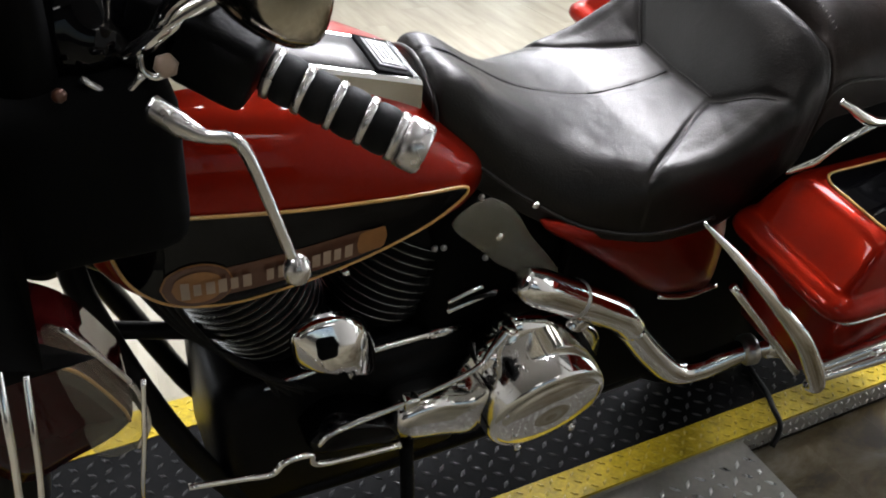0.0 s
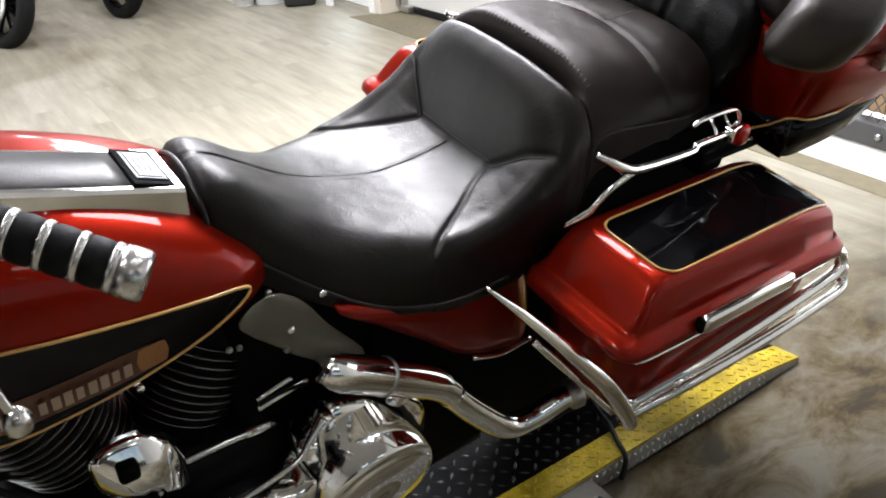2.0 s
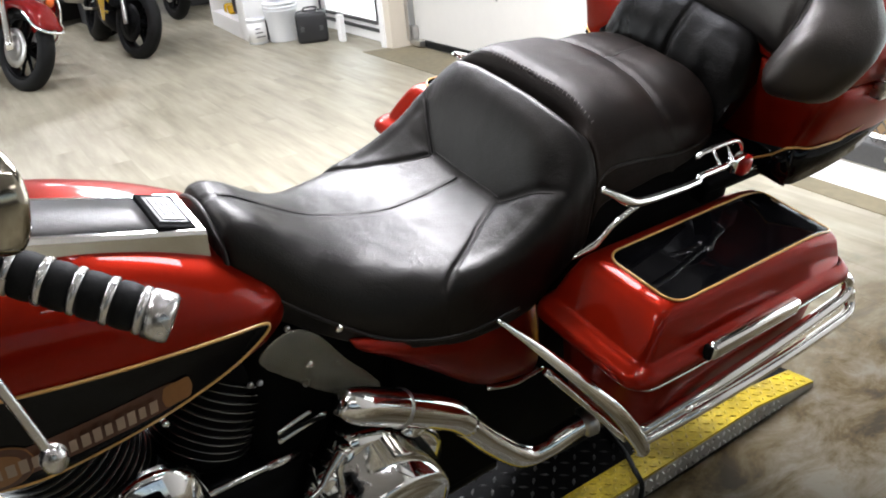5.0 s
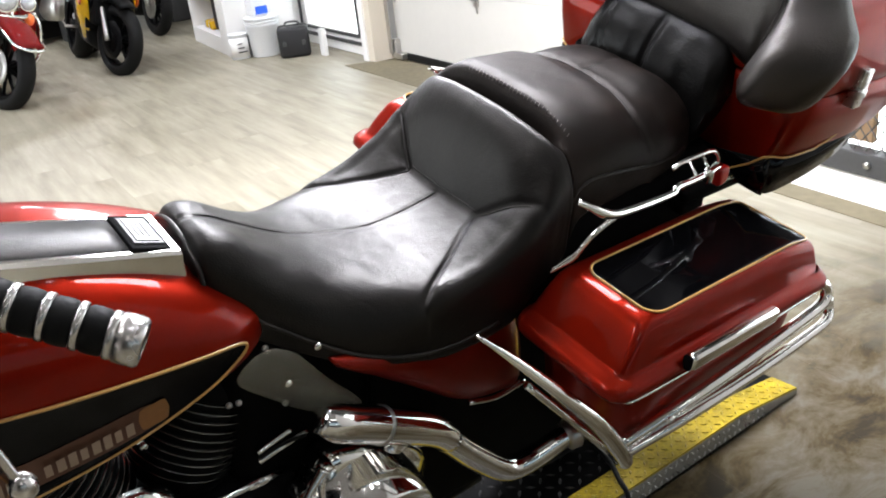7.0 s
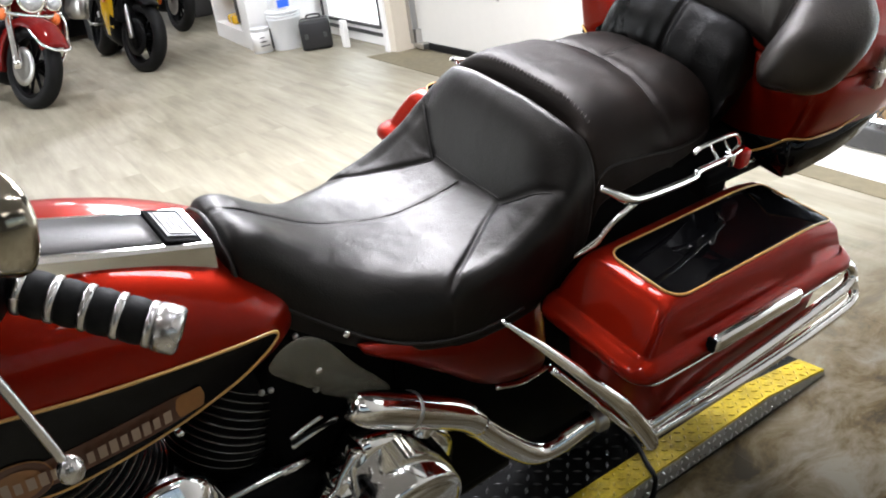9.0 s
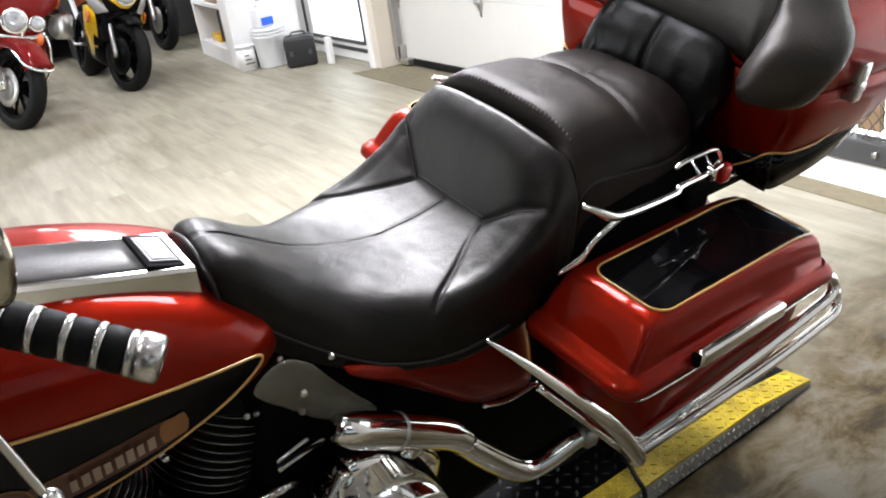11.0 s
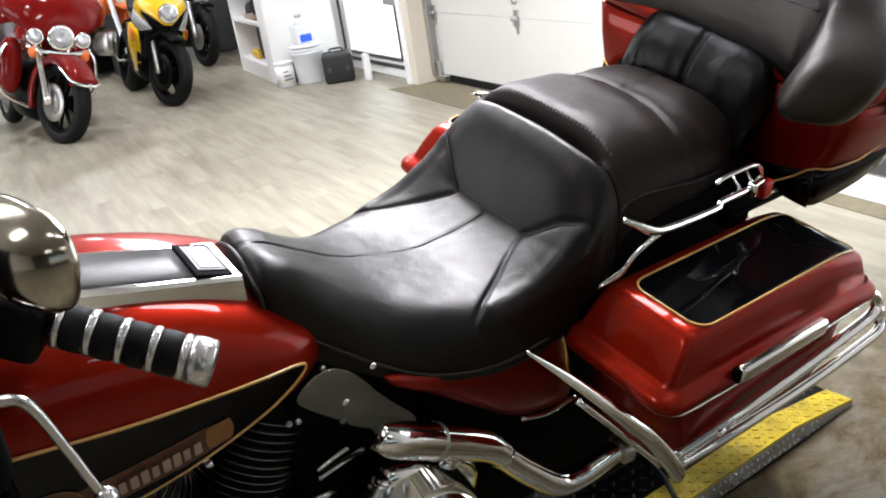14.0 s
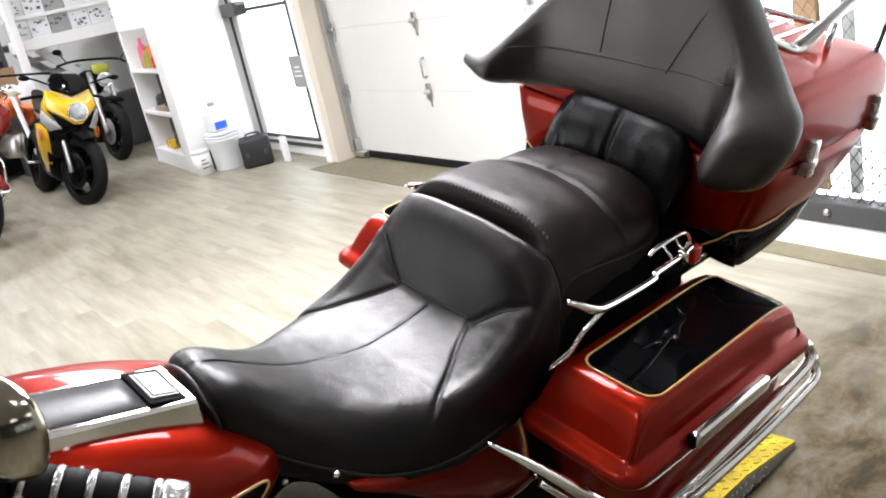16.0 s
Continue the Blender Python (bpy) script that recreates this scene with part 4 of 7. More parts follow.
def seat_mesh(table, n):
    bm = bmesh.new()
    x0, x1 = table[0][0], table[-1][0]
    xs = sorted({x0 + (x1 - x0) * i / n for i in range(n + 1)})
    loft(bm, [seat_ring(table, x) for x in xs])
    bm.normal_update()
    for v in bm.verts:
        k = noise.noise(v.co * 14) * 0.0016 + noise.noise(v.co * 40) * 0.0006
        if table is RIDER and 0.02 < v.co.x < 0.52:
            wide = abs(v.co.y) / (FAR if v.co.y > 0 else 1)
            fade = min(1, max(0, (0.52 - v.co.x) / 0.03)) * min(1, max(0.15, (0.216 - wide) / 0.03))
            v.co += v.normal * crease(v.co.x, wide, v.co.y > 0) * fade
        if table is PILLION:
            v.co.z += cross_crease(v.co.x, v.co.y)
        v.co.z += k
    return bm


rider = part("rider_seat", seat_mesh(RIDER, 230), SEAT_LEATHER, bike, "black leather rider seat with stitched side bolsters")
pillion = part("passenger_seat", seat_mesh(PILLION, 80), DULL_LEATHER, bike, "black leather passenger seat")
part("seam", tubed([seat_at(RIDER, x, 0.004, 0.0004) for x in (0.022, 0.06, 0.12, 0.18, 0.25, 0.32, 0.40, 0.455)], 0.0012, 6), STITCH, rider)
part("seam", tubed([seat_at(RIDER, 0.4635, y, 0.0006) for y in (-0.092, -0.07, -0.045, -0.02, 0, 0.02, 0.045, 0.065, 0.080)], 0.0013, 6), STITCH, rider)
for s in (-1, 1):
    f = FAR if s > 0 else 1
    part("seam", tubed([seat_at(RIDER, x, s * y * f, 0.0) for x, y in LOBE[4:]], 0.0014, 6), STITCH, rider)
    part("seam", tubed([seat_at(RIDER, x, s * y * f, 0.0) for x, y in LOBE[4::-1]], 0.0016, 6), STITCH, rider)
    low = [(0.03, 0.0905, 0.755), (0.08, 0.121, 0.712), (0.14, 0.157, 0.672), (0.20, 0.184, 0.640), (0.27, 0.205, 0.622), (0.34, 0.2145, 0.617), (0.42, 0.2155, 0.622)]
    part("welt", tubed([(x, s * y * f, z) for x, y, z in low], 0.003, 8), LEATHER, rider)
    part("welt", tubed([(x, s * y * f, z) for x, y, z in ((0.555, 0.206, 0.770), (0.560, 0.2065, 0.797), (0.575, 0.207, 0.812), (0.60, 0.2085, 0.817), (0.66, 0.2105, 0.812), (0.72, 0.211, 0.803), (0.78, 0.2045, 0.797), (0.83, 0.192, 0.797))], 0.002, 8), LEATHER, pillion)
part("seam", tubed([seat_at(PILLION, x, y, 0.0) for x, y in CROSS[:6]], 0.0013, 6), STITCH, pillion)
part("seam", tubed([seat_at(PILLION, x, 0.0, 0.0) for x in (0.762, 0.78, 0.80, 0.825, 0.85)], 0.0012, 6), STITCH, pillion)
part("nose_band", tubed([(0.016, y, z) for y, z in ((-0.086, 0.735), (-0.082, 0.780), (-0.062, 0.810), (0, 0.827), (0.055, 0.810), (0.072, 0.780), (0.076, 0.735))], 0.004, 8), LEATHER, rider)

bm = bmesh.new()
for k in range(29):
    y = -0.160 + k * 0.0085
    p, q = seat_at(PILLION, 0.5735, y, 0.0005), seat_at(PILLION, 0.5785, y + 0.002, 0.0)
    tube(bm, [p, q], 0.0007, 6, 1)
tagged(part("stitching", bm, PALETHREAD, pillion, "dark hand stitching"), kind="stuff")

# dark frame under the seats
bm = bmesh.new()
box(bm, (0.02, -0.11, 0.34), (0.98, 0.10, 0.69), 0.03, 3)
part("frame_body", bm, DARK, bike, "black frame and battery tray")
part("belt_guard", boxed((0.24, -0.135, 0.14), (1.02, -0.115, 0.58), 0.008, 2), DARK, bike, "black belt guard", False)
bm = bmesh.new()
box(bm, (0.53, -0.195, 0.54), (0.93, 0.165, 0.775), 0.03, 3)
part("seat_base", bm, DARK, bike)
bm = bmesh.new()
box(bm, (0.86, -0.20, 0.66), (1.12, 0.15, 0.755), 0.02, 3)
part("box_support", bm, DARK, bike)
# rear fender
bm = bmesh.new()
rings = []
for k in range(19):
    a = radians(20 + k * 7.5)
    rings.append([(0.80 + 0.385 * math.cos(a) * q, -0.02 + y, 0.30 + 0.385 * math.sin(a) * q) for y, q in ((-0.10, 0.80), (-0.095, 0.93), (-0.07, 0.985), (0, 1.0), (0.07, 0.985), (0.095, 0.93), (0.10, 0.80), (0.09, 0.80), (0.085, 0.92), (0.06, 0.97), (0, 0.985), (-0.06, 0.97), (-0.085, 0.92), (-0.09, 0.80))])
loft(bm, rings)
part("rear_fender", bm, RED, bike, "dark red rear fender")


def wheel(parent, x, z, r, width, mid, spokes=9, material=STEEL, hub=0.06):
    """A road wheel: tyre, rim, spokes, disc, lying in the plane y = mid of its parent."""
    w = part("wheel", turned(bmesh.new(), [(hub * 0.6, -width * 0.5), (hub, -width * 0.45), (hub * 0.8, -width * 0.2), (hub * 0.8, width * 0.2), (hub, width * 0.45), (hub * 0.6, width * 0.5)], turn_y(x, mid, z), 20), material, parent)
    prof = []
    for j in range(13):
        a = math.pi * (j / 12)
        prof.append((r - width * 0.55 + width * 0.55 * math.sin(a) ** 0.8, -width * 0.5 * math.cos(a)))
    bm = bmesh.new()
    prof = [(r * 0.70, -width * 0.30), (r * 0.74, -width * 0.44)] + prof + [(r * 0.74, width * 0.44), (r * 0.70, width * 0.30)]
    seg = 48
    m = turn_y(x, mid, z)
    loft(bm, [[m @ Vector((q * math.cos(t), q * math.sin(t), h)) for t in (2 * math.pi * j / seg for j in range(seg))] for q, h in prof + prof[:1]], caps=False)
    part("tyre", bm, RUBBER, w, "black rubber tyre")
    bm = bmesh.new()
    rp = [(r * 0.66, -width * 0.30), (r * 0.715, -width * 0.40), (r * 0.72, -width * 0.30), (r * 0.69, 0), (r * 0.72, width * 0.30), (r * 0.715, width * 0.40), (r * 0.66, width * 0.30), (r * 0.64, 0)]
    loft(bm, [[m @ Vector((q * math.cos(t), q * math.sin(t), h)) for t in (2 * math.pi * j / seg for j in range(seg))] for q, h in rp + rp[:1]], caps=False)
    part("rim", bm, material, w)
    for k in range(spokes):
        a = 2 * math.pi * k / spokes
        p0 = m @ Vector((hub * 0.8 * math.cos(a), hub * 0.8 * math.sin(a), 0))
        p1 = m @ Vector((r * 0.67 * math.cos(a), r * 0.67 * math.sin(a), 0))
        part("spoke", tubed([p0, p1], [0.016, 0.011], 8, 1), material, w)
    return w


wheel(bike, 0.80, 0.255, 0.335, 0.13, -0.02, 9, ENGINE)
wheel(bike, -0.86, 0.255, 0.335, 0.13, -0.02, 9, ENGINE)
part("side_stand", tubed([(0.0, -0.14, 0.20), (-0.03, -0.24, 0.06), (-0.035, -0.27, -0.125)], 0.012), ENGINE, bike, "black side stand leg")


# saddlebags
def saddlebag(s, mid):
    Y = lambda v: mid + s * v
    bag = part("saddlebag", bmesh.new(), RED, bike, "dark red saddlebag with a black panelled lid")
    rings = []
    for z, dx, y0, y1 in ((0.36, 0.10, 0.25, 0.355), (0.40, 0.06, 0.24, 0.395), (0.46, 0.045, 0.23, 0.412), (0.54, 0.035, 0.22, 0.420), (0.612, 0.03, 0.21, 0.424)):
        xa, xb = 0.485 + dx, 0.955 - dx * 0.5
        rings.append([Vector((p.x, Y(p.y), p.z)) for p in spline([(xa, y0, z), (xa, (y0 + y1) / 2, z), (xa + 0.02, y1 - 0.012, z), (xa + 0.08, y1, z), ((xa + xb) / 2, y1, z), (xb - 0.08, y1, z), (xb - 0.02, y1 - 0.012, z), (xb, (y0 + y1) / 2, z), (xb, y0, z)], 4)])
    b = bmesh.new()
    loft(b, rings)
    b.to_mesh(bag.data)
    b.free()
    bag.data.polygons.foreach_set("use_smooth", [True] * len(bag.data.polygons))

    def lid_ring(k):
        z, xa, xb, y0, y1, r = k
        pts = []
        for cx, cy, a0, n in ((xb - r, y1 - r, 0, 10), (xa + r, y1 - r, 90, 5), (xa + r, y0 + r, 180, 10), (xb - r, y0 + r, 270, 5)):
            arc = [Vector((cx + r * math.cos(radians(a0 + 15 * j)), Y(cy + r * math.sin(radians(a0 + 15 * j))), z)) for j in range(7)]
            pts.append((arc, n))
        out = []
        for (arc, n), (nxt, _) in zip(pts, pts[1:] + pts[:1]):
            out += arc + [arc[-1].lerp(nxt[0], j / n) for j in range(1, n)]
        return out

    # each ring: height, front, rear, inner, outer, corner radius
    R = [(0.602, 0.456, 0.955, 0.224, 0.430, 0.030), (0.606, 0.444, 0.965, 0.216, 0.441, 0.034), (0.615, 0.438, 0.970, 0.213, 0.447, 0.036), (0.624, 0.440, 0.969, 0.214, 0.446, 0.036), (0.631, 0.448, 0.965, 0.218, 0.440, 0.034), (0.635, 0.459, 0.961, 0.222, 0.432, 0.028),
         (0.637, 0.466, 0.958, 0.225, 0.427, 0.022), (0.642, 0.470, 0.957, 0.226, 0.425, 0.018), (0.668, 0.489, 0.952, 0.230, 0.418, 0.015), (0.690, 0.506, 0.946, 0.235, 0.411, 0.015), (0.697, 0.513, 0.942, 0.239, 0.407, 0.016), (0.7015, 0.521, 0.936, 0.245, 0.402, 0.018), (0.7035, 0.532, 0.928, 0.254, 0.395, 0.02)]
    fall = lambda p: p - Vector((0, 0, 0.012 * max(0.0, (p.x - 0.845) / 0.08) ** 2))
    b = bmesh.new()
    loft(b, [[fall(p) if k > 6 else p for p in lid_ring(r)] for k, r in enumerate(R)])
    lid = part("lid", b, RED, bag, "candy red saddlebag lid")

    def panel_pts(x0, x1, y0, y1, r, z):
        pts = []
        for cx, cy, a0 in ((x1 - r * 0.5, y1 - r * 0.5, 0), (x0 + r, y1 - r, 90), (x0 + r, y0 + r, 180), (x1 - r * 0.5, y0 + r * 0.5, 270)):
            q = r * 0.5 if cx > 0.7 else r
            for j in range(7):
                a = radians(a0 + 15 * j)
                pts.append(Vector((cx + q * math.cos(a), Y(cy + q * math.sin(a)), z)))
        fine = []
        for p, q in zip(pts, pts[1:] + pts[:1]):
            n = 20 if (q - p).length > 0.05 else 1
            fine += [fall(p.lerp(q, j / n)) for j in range(n)]
        return fine

    b = bmesh.new()
    loft(b, [panel_pts(0.540, 0.925, 0.262, 0.402, 0.028, 0.700), panel_pts(0.540, 0.925, 0.262, 0.402, 0.028, 0.7045), panel_pts(0.544, 0.921, 0.266, 0.398, 0.026, 0.7060)], caps=False)
    # the panel's face, in strips across so that it can bend down at the rear
    xs = [0.544 + 0.377 * j / 30 for j in range(31)]
    rim = panel_pts(0.544, 0.921, 0.266, 0.398, 0.026, 0.7060)
    edge = lambda x, lo: (min if lo else max)((abs(p.y - mid) for p in rim if abs(p.x - x) < 0.0095), default=0.33)
    rows = [[b.verts.new(fall(Vector((x, Y(edge(x, True) * (1 - j / 8) + edge(x, False) * j / 8), 0.7060)))) for j in range(9)] for x in xs]
    for r0, r1 in zip(rows, rows[1:]):
        for j in range(8):
            b.faces.new((r0[j], r1[j], r1[j + 1], r0[j + 1]))
    bmesh.ops.recalc_face_normals(b, faces=b.faces)
    part("lid_panel", b, BLACK, bag, "glossy black lid panel")
    part("pinstripe", tubed(panel_pts(0.5395, 0.9255, 0.2615, 0.4025, 0.028, 0.7050), 0.0021, 6, 1, True), GOLD, bag, "thin gold pinstripe")
    part("latch_strip", boxed((0.582, min(Y(0.440), Y(0.460)), 0.617), (0.790, max(Y(0.440), Y(0.460)), 0.645), 0.007, 3), CHROME, bag, "chrome latch strip")
    part("latch_end", boxed((0.576, min(Y(0.441), Y(0.456)), 0.619), (0.584, max(Y(0.441), Y(0.456)), 0.643), 0.003, 2), DARK, bag)
    part("bag_trim", tubed([(0.462, Y(0.405), 0.598), (0.475, Y(0.432), 0.598), (0.52, Y(0.439), 0.598), (0.70, Y(0.440), 0.598), (0.94, Y(0.436), 0.598)], 0.003, 8), CHROME, bag)
    # guard rails round the bag
    if s < 0:
        part("guard_rail", tubed([(0.298, Y(0.300), 0.713), (0.340, Y(0.333), 0.673), (0.400, Y(0.373), 0.609), (0.460, Y(0.400), 0.540), (0.505, Y(0.412), 0.474), (0.530, Y(0.418), 0.428), (0.534, Y(0.405), 0.410)], [0.0025, 0.0065, 0.0105, 0.0140, 0.0150, 0.0125, 0.009]), CHROME, bike, "chrome saddlebag guard")
    part("guard_rail", tubed([(0.512, Y(0.410), 0.463), (0.647, Y(0.432), 0.508), (0.80, Y(0.436), 0.528), (0.93, Y(0.436), 0.544), (0.985, Y(0.434), 0.552), (1.000, Y(0.428), 0.568), (0.985, Y(0.422), 0.588), (0.94, Y(0.415), 0.598)], [0.010, 0.011, 0.011, 0.011, 0.011, 0.011, 0.010, 0.007]), CHROME, bike, "chrome saddlebag guard")
    part("guard_rail", tubed([(0.518, Y(0.416), 0.446), (0.63, Y(0.446), 0.493), (0.80, Y(0.452), 0.506), (0.93, Y(0.452), 0.516), (0.985, Y(0.450), 0.522), (1.004, Y(0.442), 0.532), (1.004, Y(0.432), 0.556)], 0.0095), CHROME, bike, "chrome saddlebag guard")
    part("guard_clamp", boxed((0.590, min(Y(0.424), Y(0.440)), 0.480), (0.606, max(Y(0.424), Y(0.440)), 0.500), 0.004, 2), CHROME, bike)
    part("guard_brace", tubed([(0.409, Y(0.30), 0.563), (0.479, Y(0.34), 0.480), (0.54, Y(0.375), 0.405)], 0.0065), CHROME, bike)
    return bag


saddlebag(-1, 0.0)
near_parts = set(bike.children)
saddlebag(1, -0.02)
for o in bike.children:
    if o not in near_parts:
        o.location.x = 0.11

# passenger grab rail beside the seat
for s, md, dx in ((-1, 0.0, 0.0), (1, -0.06, 0.10)):
    rail = [(0.495, 0.270, 0.840), (0.509, 0.280, 0.833), (0.530, 0.290, 0.8205), (0.559, 0.292, 0.811), (0.631, 0.285, 0.799), (0.697, 0.280, 0.7935), (0.713, 0.275, 0.797), (0.797, 0.262, 0.786), (0.855, 0.250, 0.781)]
    part("grab_rail", tubed([(x + dx, md + s * y, z) for x, y, z in rail], [0.0045, 0.0055, 0.0080, 0.0068, 0.0062, 0.0058, 0.0055, 0.0052, 0.0055]), CHROME, bike, "chrome grab rail")
    part("inner_rail", tubed([(x + dx, md + s * 0.236, z) for x, z in ((0.745, 0.800), (0.768, 0.806), (0.835, 0.8065), (0.856, 0.798), (0.866, 0.780), (0.852, 0.766))], 0.0042), CHROME, bike)
    for x, z in ((0.778, 0.788), (0.815, 0.784)):
        part("rail_rung", tubed([(x + dx, md + s * 0.262, z), (x + dx + 0.004, md + s * 0.237, z + 0.018)], 0.0032, 8, 1), CHROME, bike)
    part("rail_clamp", boxed((0.800 + dx, min(md + s * 0.255, md + s * 0.272), 0.772), (0.812 + dx, max(md + s * 0.255, md + s * 0.272), 0.796), 0.003, 2), CHROME, bike)
    part("strut", tubed([(x + dx, md + s * y, z) for x, y, z in ((0.553, 0.292, 0.808), (0.518, 0.285, 0.783), (0.5055, 0.275, 0.754), (0.500, 0.268, 0.740), (0.480, 0.250, 0.715))], [0.0050, 0.0042, 0.0042, 0.0060, 0.0032]), CHROME, bike)
    part("marker_lens", boxed((0.852 + dx, min(md + s * 0.238, md + s * 0.258), 0.742), (0.880 + dx, max(md + s * 0.238, md + s * 0.258), 0.776), 0.006, 2), REDLENS, bike, "red marker lens")
    part("bag_bracket", boxed((0.80 + dx, min(md + s * 0.205, md + s * 0.238), 0.715), (0.93 + dx, max(md + s * 0.205, md + s * 0.238), 0.735), 0.005, 2), DARK, bike)
    part("bracket_edge", tubed([(0.87 + dx, md + s * 0.238, 0.738), (0.94 + dx, md + s * 0.243, 0.734)], 0.003, 8, 1), CHROME, bike)
part("bag_hinge", boxed((0.80, -0.235, 0.69), (0.86, -0.20, 0.72), 0.006, 2), DARK, bike)

# top box with the wraparound backrest; both sit a little less tilted than the frame
TILT = Matrix.Translation((0, -0.03, 0.9)) @ Matrix.Rotation(radians(4.0), 4, "X") @ Matrix.Translation((0, 0, -0.9))
box_ = part("top_box", bmesh.new(), RED, bike, "dark red hard luggage box with a black lower band")


def tb_ring(k, m=TILT):
    z, xa, xb, w, r = k
    return [m @ p for p in spline([(xa, -w + r, z), (xa, 0, z), (xa, w - r, z), (xa + r * 0.3, w - r * 0.3, z), (xa + r, w, z), ((xa + xb) / 2, w * 1.02, z), (xb - r, w, z), (xb - r * 0.25, w - r * 0.25, z), (xb, w - r, z), (xb + 0.01, 0, z), (xb, -w + r, z), (xb - r * 0.25, -w + r * 0.25, z), (xb - r, -w, z), ((xa + xb) / 2, -w * 1.02, z), (xa + r, -w, z), (xa + r * 0.3, -w + r * 0.3, z)], 4, True)]


BODY = [(0.748, 0.955, 1.22, 0.250, 0.05), (0.760, 0.953, 1.23, 0.256, 0.05), (0.80, 0.945, 1.278, 0.2735, 0.05), (0.86, 0.940, 1.325, 0.288, 0.05), (0.918, 0.937, 1.358, 0.297, 0.05), (0.922, 0.94, 1.353, 0.293, 0.05)]
b = bmesh.new()
loft(b, [tb_ring(k) for k in BODY])
b.to_mesh(box_.data)
b.free()
box_.data.polygons.foreach_set("use_smooth", [True] * len(box_.data.polygons))
b = bmesh.new()
loft(b, [tb_ring(k) for k in ((0.926, 0.938, 1.361, 0.296, 0.05), (0.93, 0.934, 1.366, 0.300, 0.05), (0.945, 0.934, 1.368, 0.300, 0.05), (0.99, 0.940, 1.368, 0.298, 0.05), (1.03, 0.946, 1.360, 0.292, 0.05), (1.048, 0.955, 1.345, 0.282, 0.05), (1.056, 0.972, 1.320, 0.262, 0.05), (1.058, 1.0, 1.29, 0.23, 0.05))])
part("lid", b, RED, box_, "dark red luggage box lid")


# the black lower part, its gold line, its underside rising to the rear
LOW = [(0.714, 0.985, 1.13, 0.22, 0.03, 0.12), (0.720, 0.955, 1.195, 0.268, 0.03, 0.12), (0.752, 0.950, 1.235, 0.2715, 0.035, 0.08), (0.798, 0.9445, 1.275, 0.2745, 0.05, 0.0)]


def dipped(p, full):
    """The painted line drops across the front of the box."""
    k = min(max((0.245 - abs(p.y + 0.03)) / 0.06, 0), 1) if p.x < 1.0 else 0
    return p + Vector((0, 0, -0.062 * k * full + max(0.0, p.x - 1.05) * 0.25 * full))


b = bmesh.new()
loft(b, [[dipped(p + Vector((0, 0, max(0.0, p.x - 0.95) * k[5])), 1.0 if k[0] > 0.79 else 0.3 if k[0] > 0.74 else 0.0) for p in tb_ring(k[:5])] for k in LOW])
part("lower_body", b, BLACK, box_, "black painted lower part")
part("pinstripe", tubed([dipped(p, 1.0) for p in tb_ring((0.800, 0.9432, 1.279, 0.2760, 0.05))], 0.0022, 6, 1, True), GOLD, box_, "thin gold pinstripe")
for x, y, z in ((1.055, 0.0, 0.0), (1.300, 0.004, 0.014)):
    part("latch", boxed((x - 0.012, -0.318 + y, 0.895 + z), (x + 0.012, -0.294 + y, 0.965 + z), 0.004, 2, m=TILT), ALLOY, box_, "chrome luggage box latch")
    part("latch_hook", boxed((x - 0.018, -0.322 + y, 0.915 + z), (x + 0.006, -0.300 + y, 0.932 + z), 0.003, 2, m=TILT), ALLOY, box_)


# backrest: a padded band that wraps forward at both ends
BACK = [  # along: sideways, forward place, lower edge, upper edge near and far, half thickness, turn of the face
    (0.0, 0.0, 0.972, 0.938, 1.27, 1.27, 0.048, 0), (0.35, 0.115, 0.970, 0.935, 1.255, 1.22, 0.048, 9), (0.6, 0.205, 0.958, 0.922, 1.150, 1.14, 0.050, 20), (0.78, 0.262, 0.935, 0.912, 1.080, 1.075, 0.060, 32), (0.9, 0.300, 0.900, 0.910, 1.050, 1.03, 0.064, 50), (0.97, 0.318, 0.868, 0.918, 1.020, 1.00, 0.056, 62), (1.0, 0.322, 0.852, 0.932, 0.99, 0.98, 0.030, 68)]


def back_at(u):
    side, x, lo, hi, hi_far, th, turn = lerp_table(BACK, abs(u))
    if u < 0:
        side, turn = side * (1 + 0.05 * abs(u) - 0.16 * max(0, abs(u) - 0.55)), turn * 0.85
    if u > 0:
        side, lo, hi = side * 1.04, lo + 0.02 * abs(u) + 0.02 * max(0, abs(u) - 0.3), hi_far
    n = Vector((math.cos(radians(turn)), math.copysign(math.sin(radians(turn)), u), 0))
    return math.copysign(side, u), x, lo, hi, th, n


def lean(u, z):
    """The near wing tapers inwards towards its foot."""
    return min(max((-u - 0.5) / 0.3, 0), 1) * max(0.0, 1.04 - z) * 0.36


def back_ring(u):
    y, x, lo, hi, th, n = back_at(u)
    zc, h = (lo + hi) / 2, (hi - lo) / 2
    out = []
    for j in range(24):
        w = 2 * math.pi * j / 24
        c, s = math.cos(w), math.sin(w)
        z = zc + h * math.copysign(abs(s) ** 0.65, s)
        fold = (-0.014 * math.exp(-((u + 0.62) / 0.06) ** 2) + 0.010 * math.exp(-((u + 0.80) / 0.10) ** 2)) if c < 0 and z < 1.08 else 0.0
        out.append(TILT @ (Vector((x + 0.10 * (z - 1.0), y + lean(u, z), z)) + n * (th + fold) * math.copysign(abs(c) ** 0.58, c)))
    return out


bm = bmesh.new()
loft(bm, [back_ring(-1 + 2 * i / 96) for i in range(97)])
backrest = part("backrest", bm, BACK_LEATHER, bike, "wraparound black leather backrest")


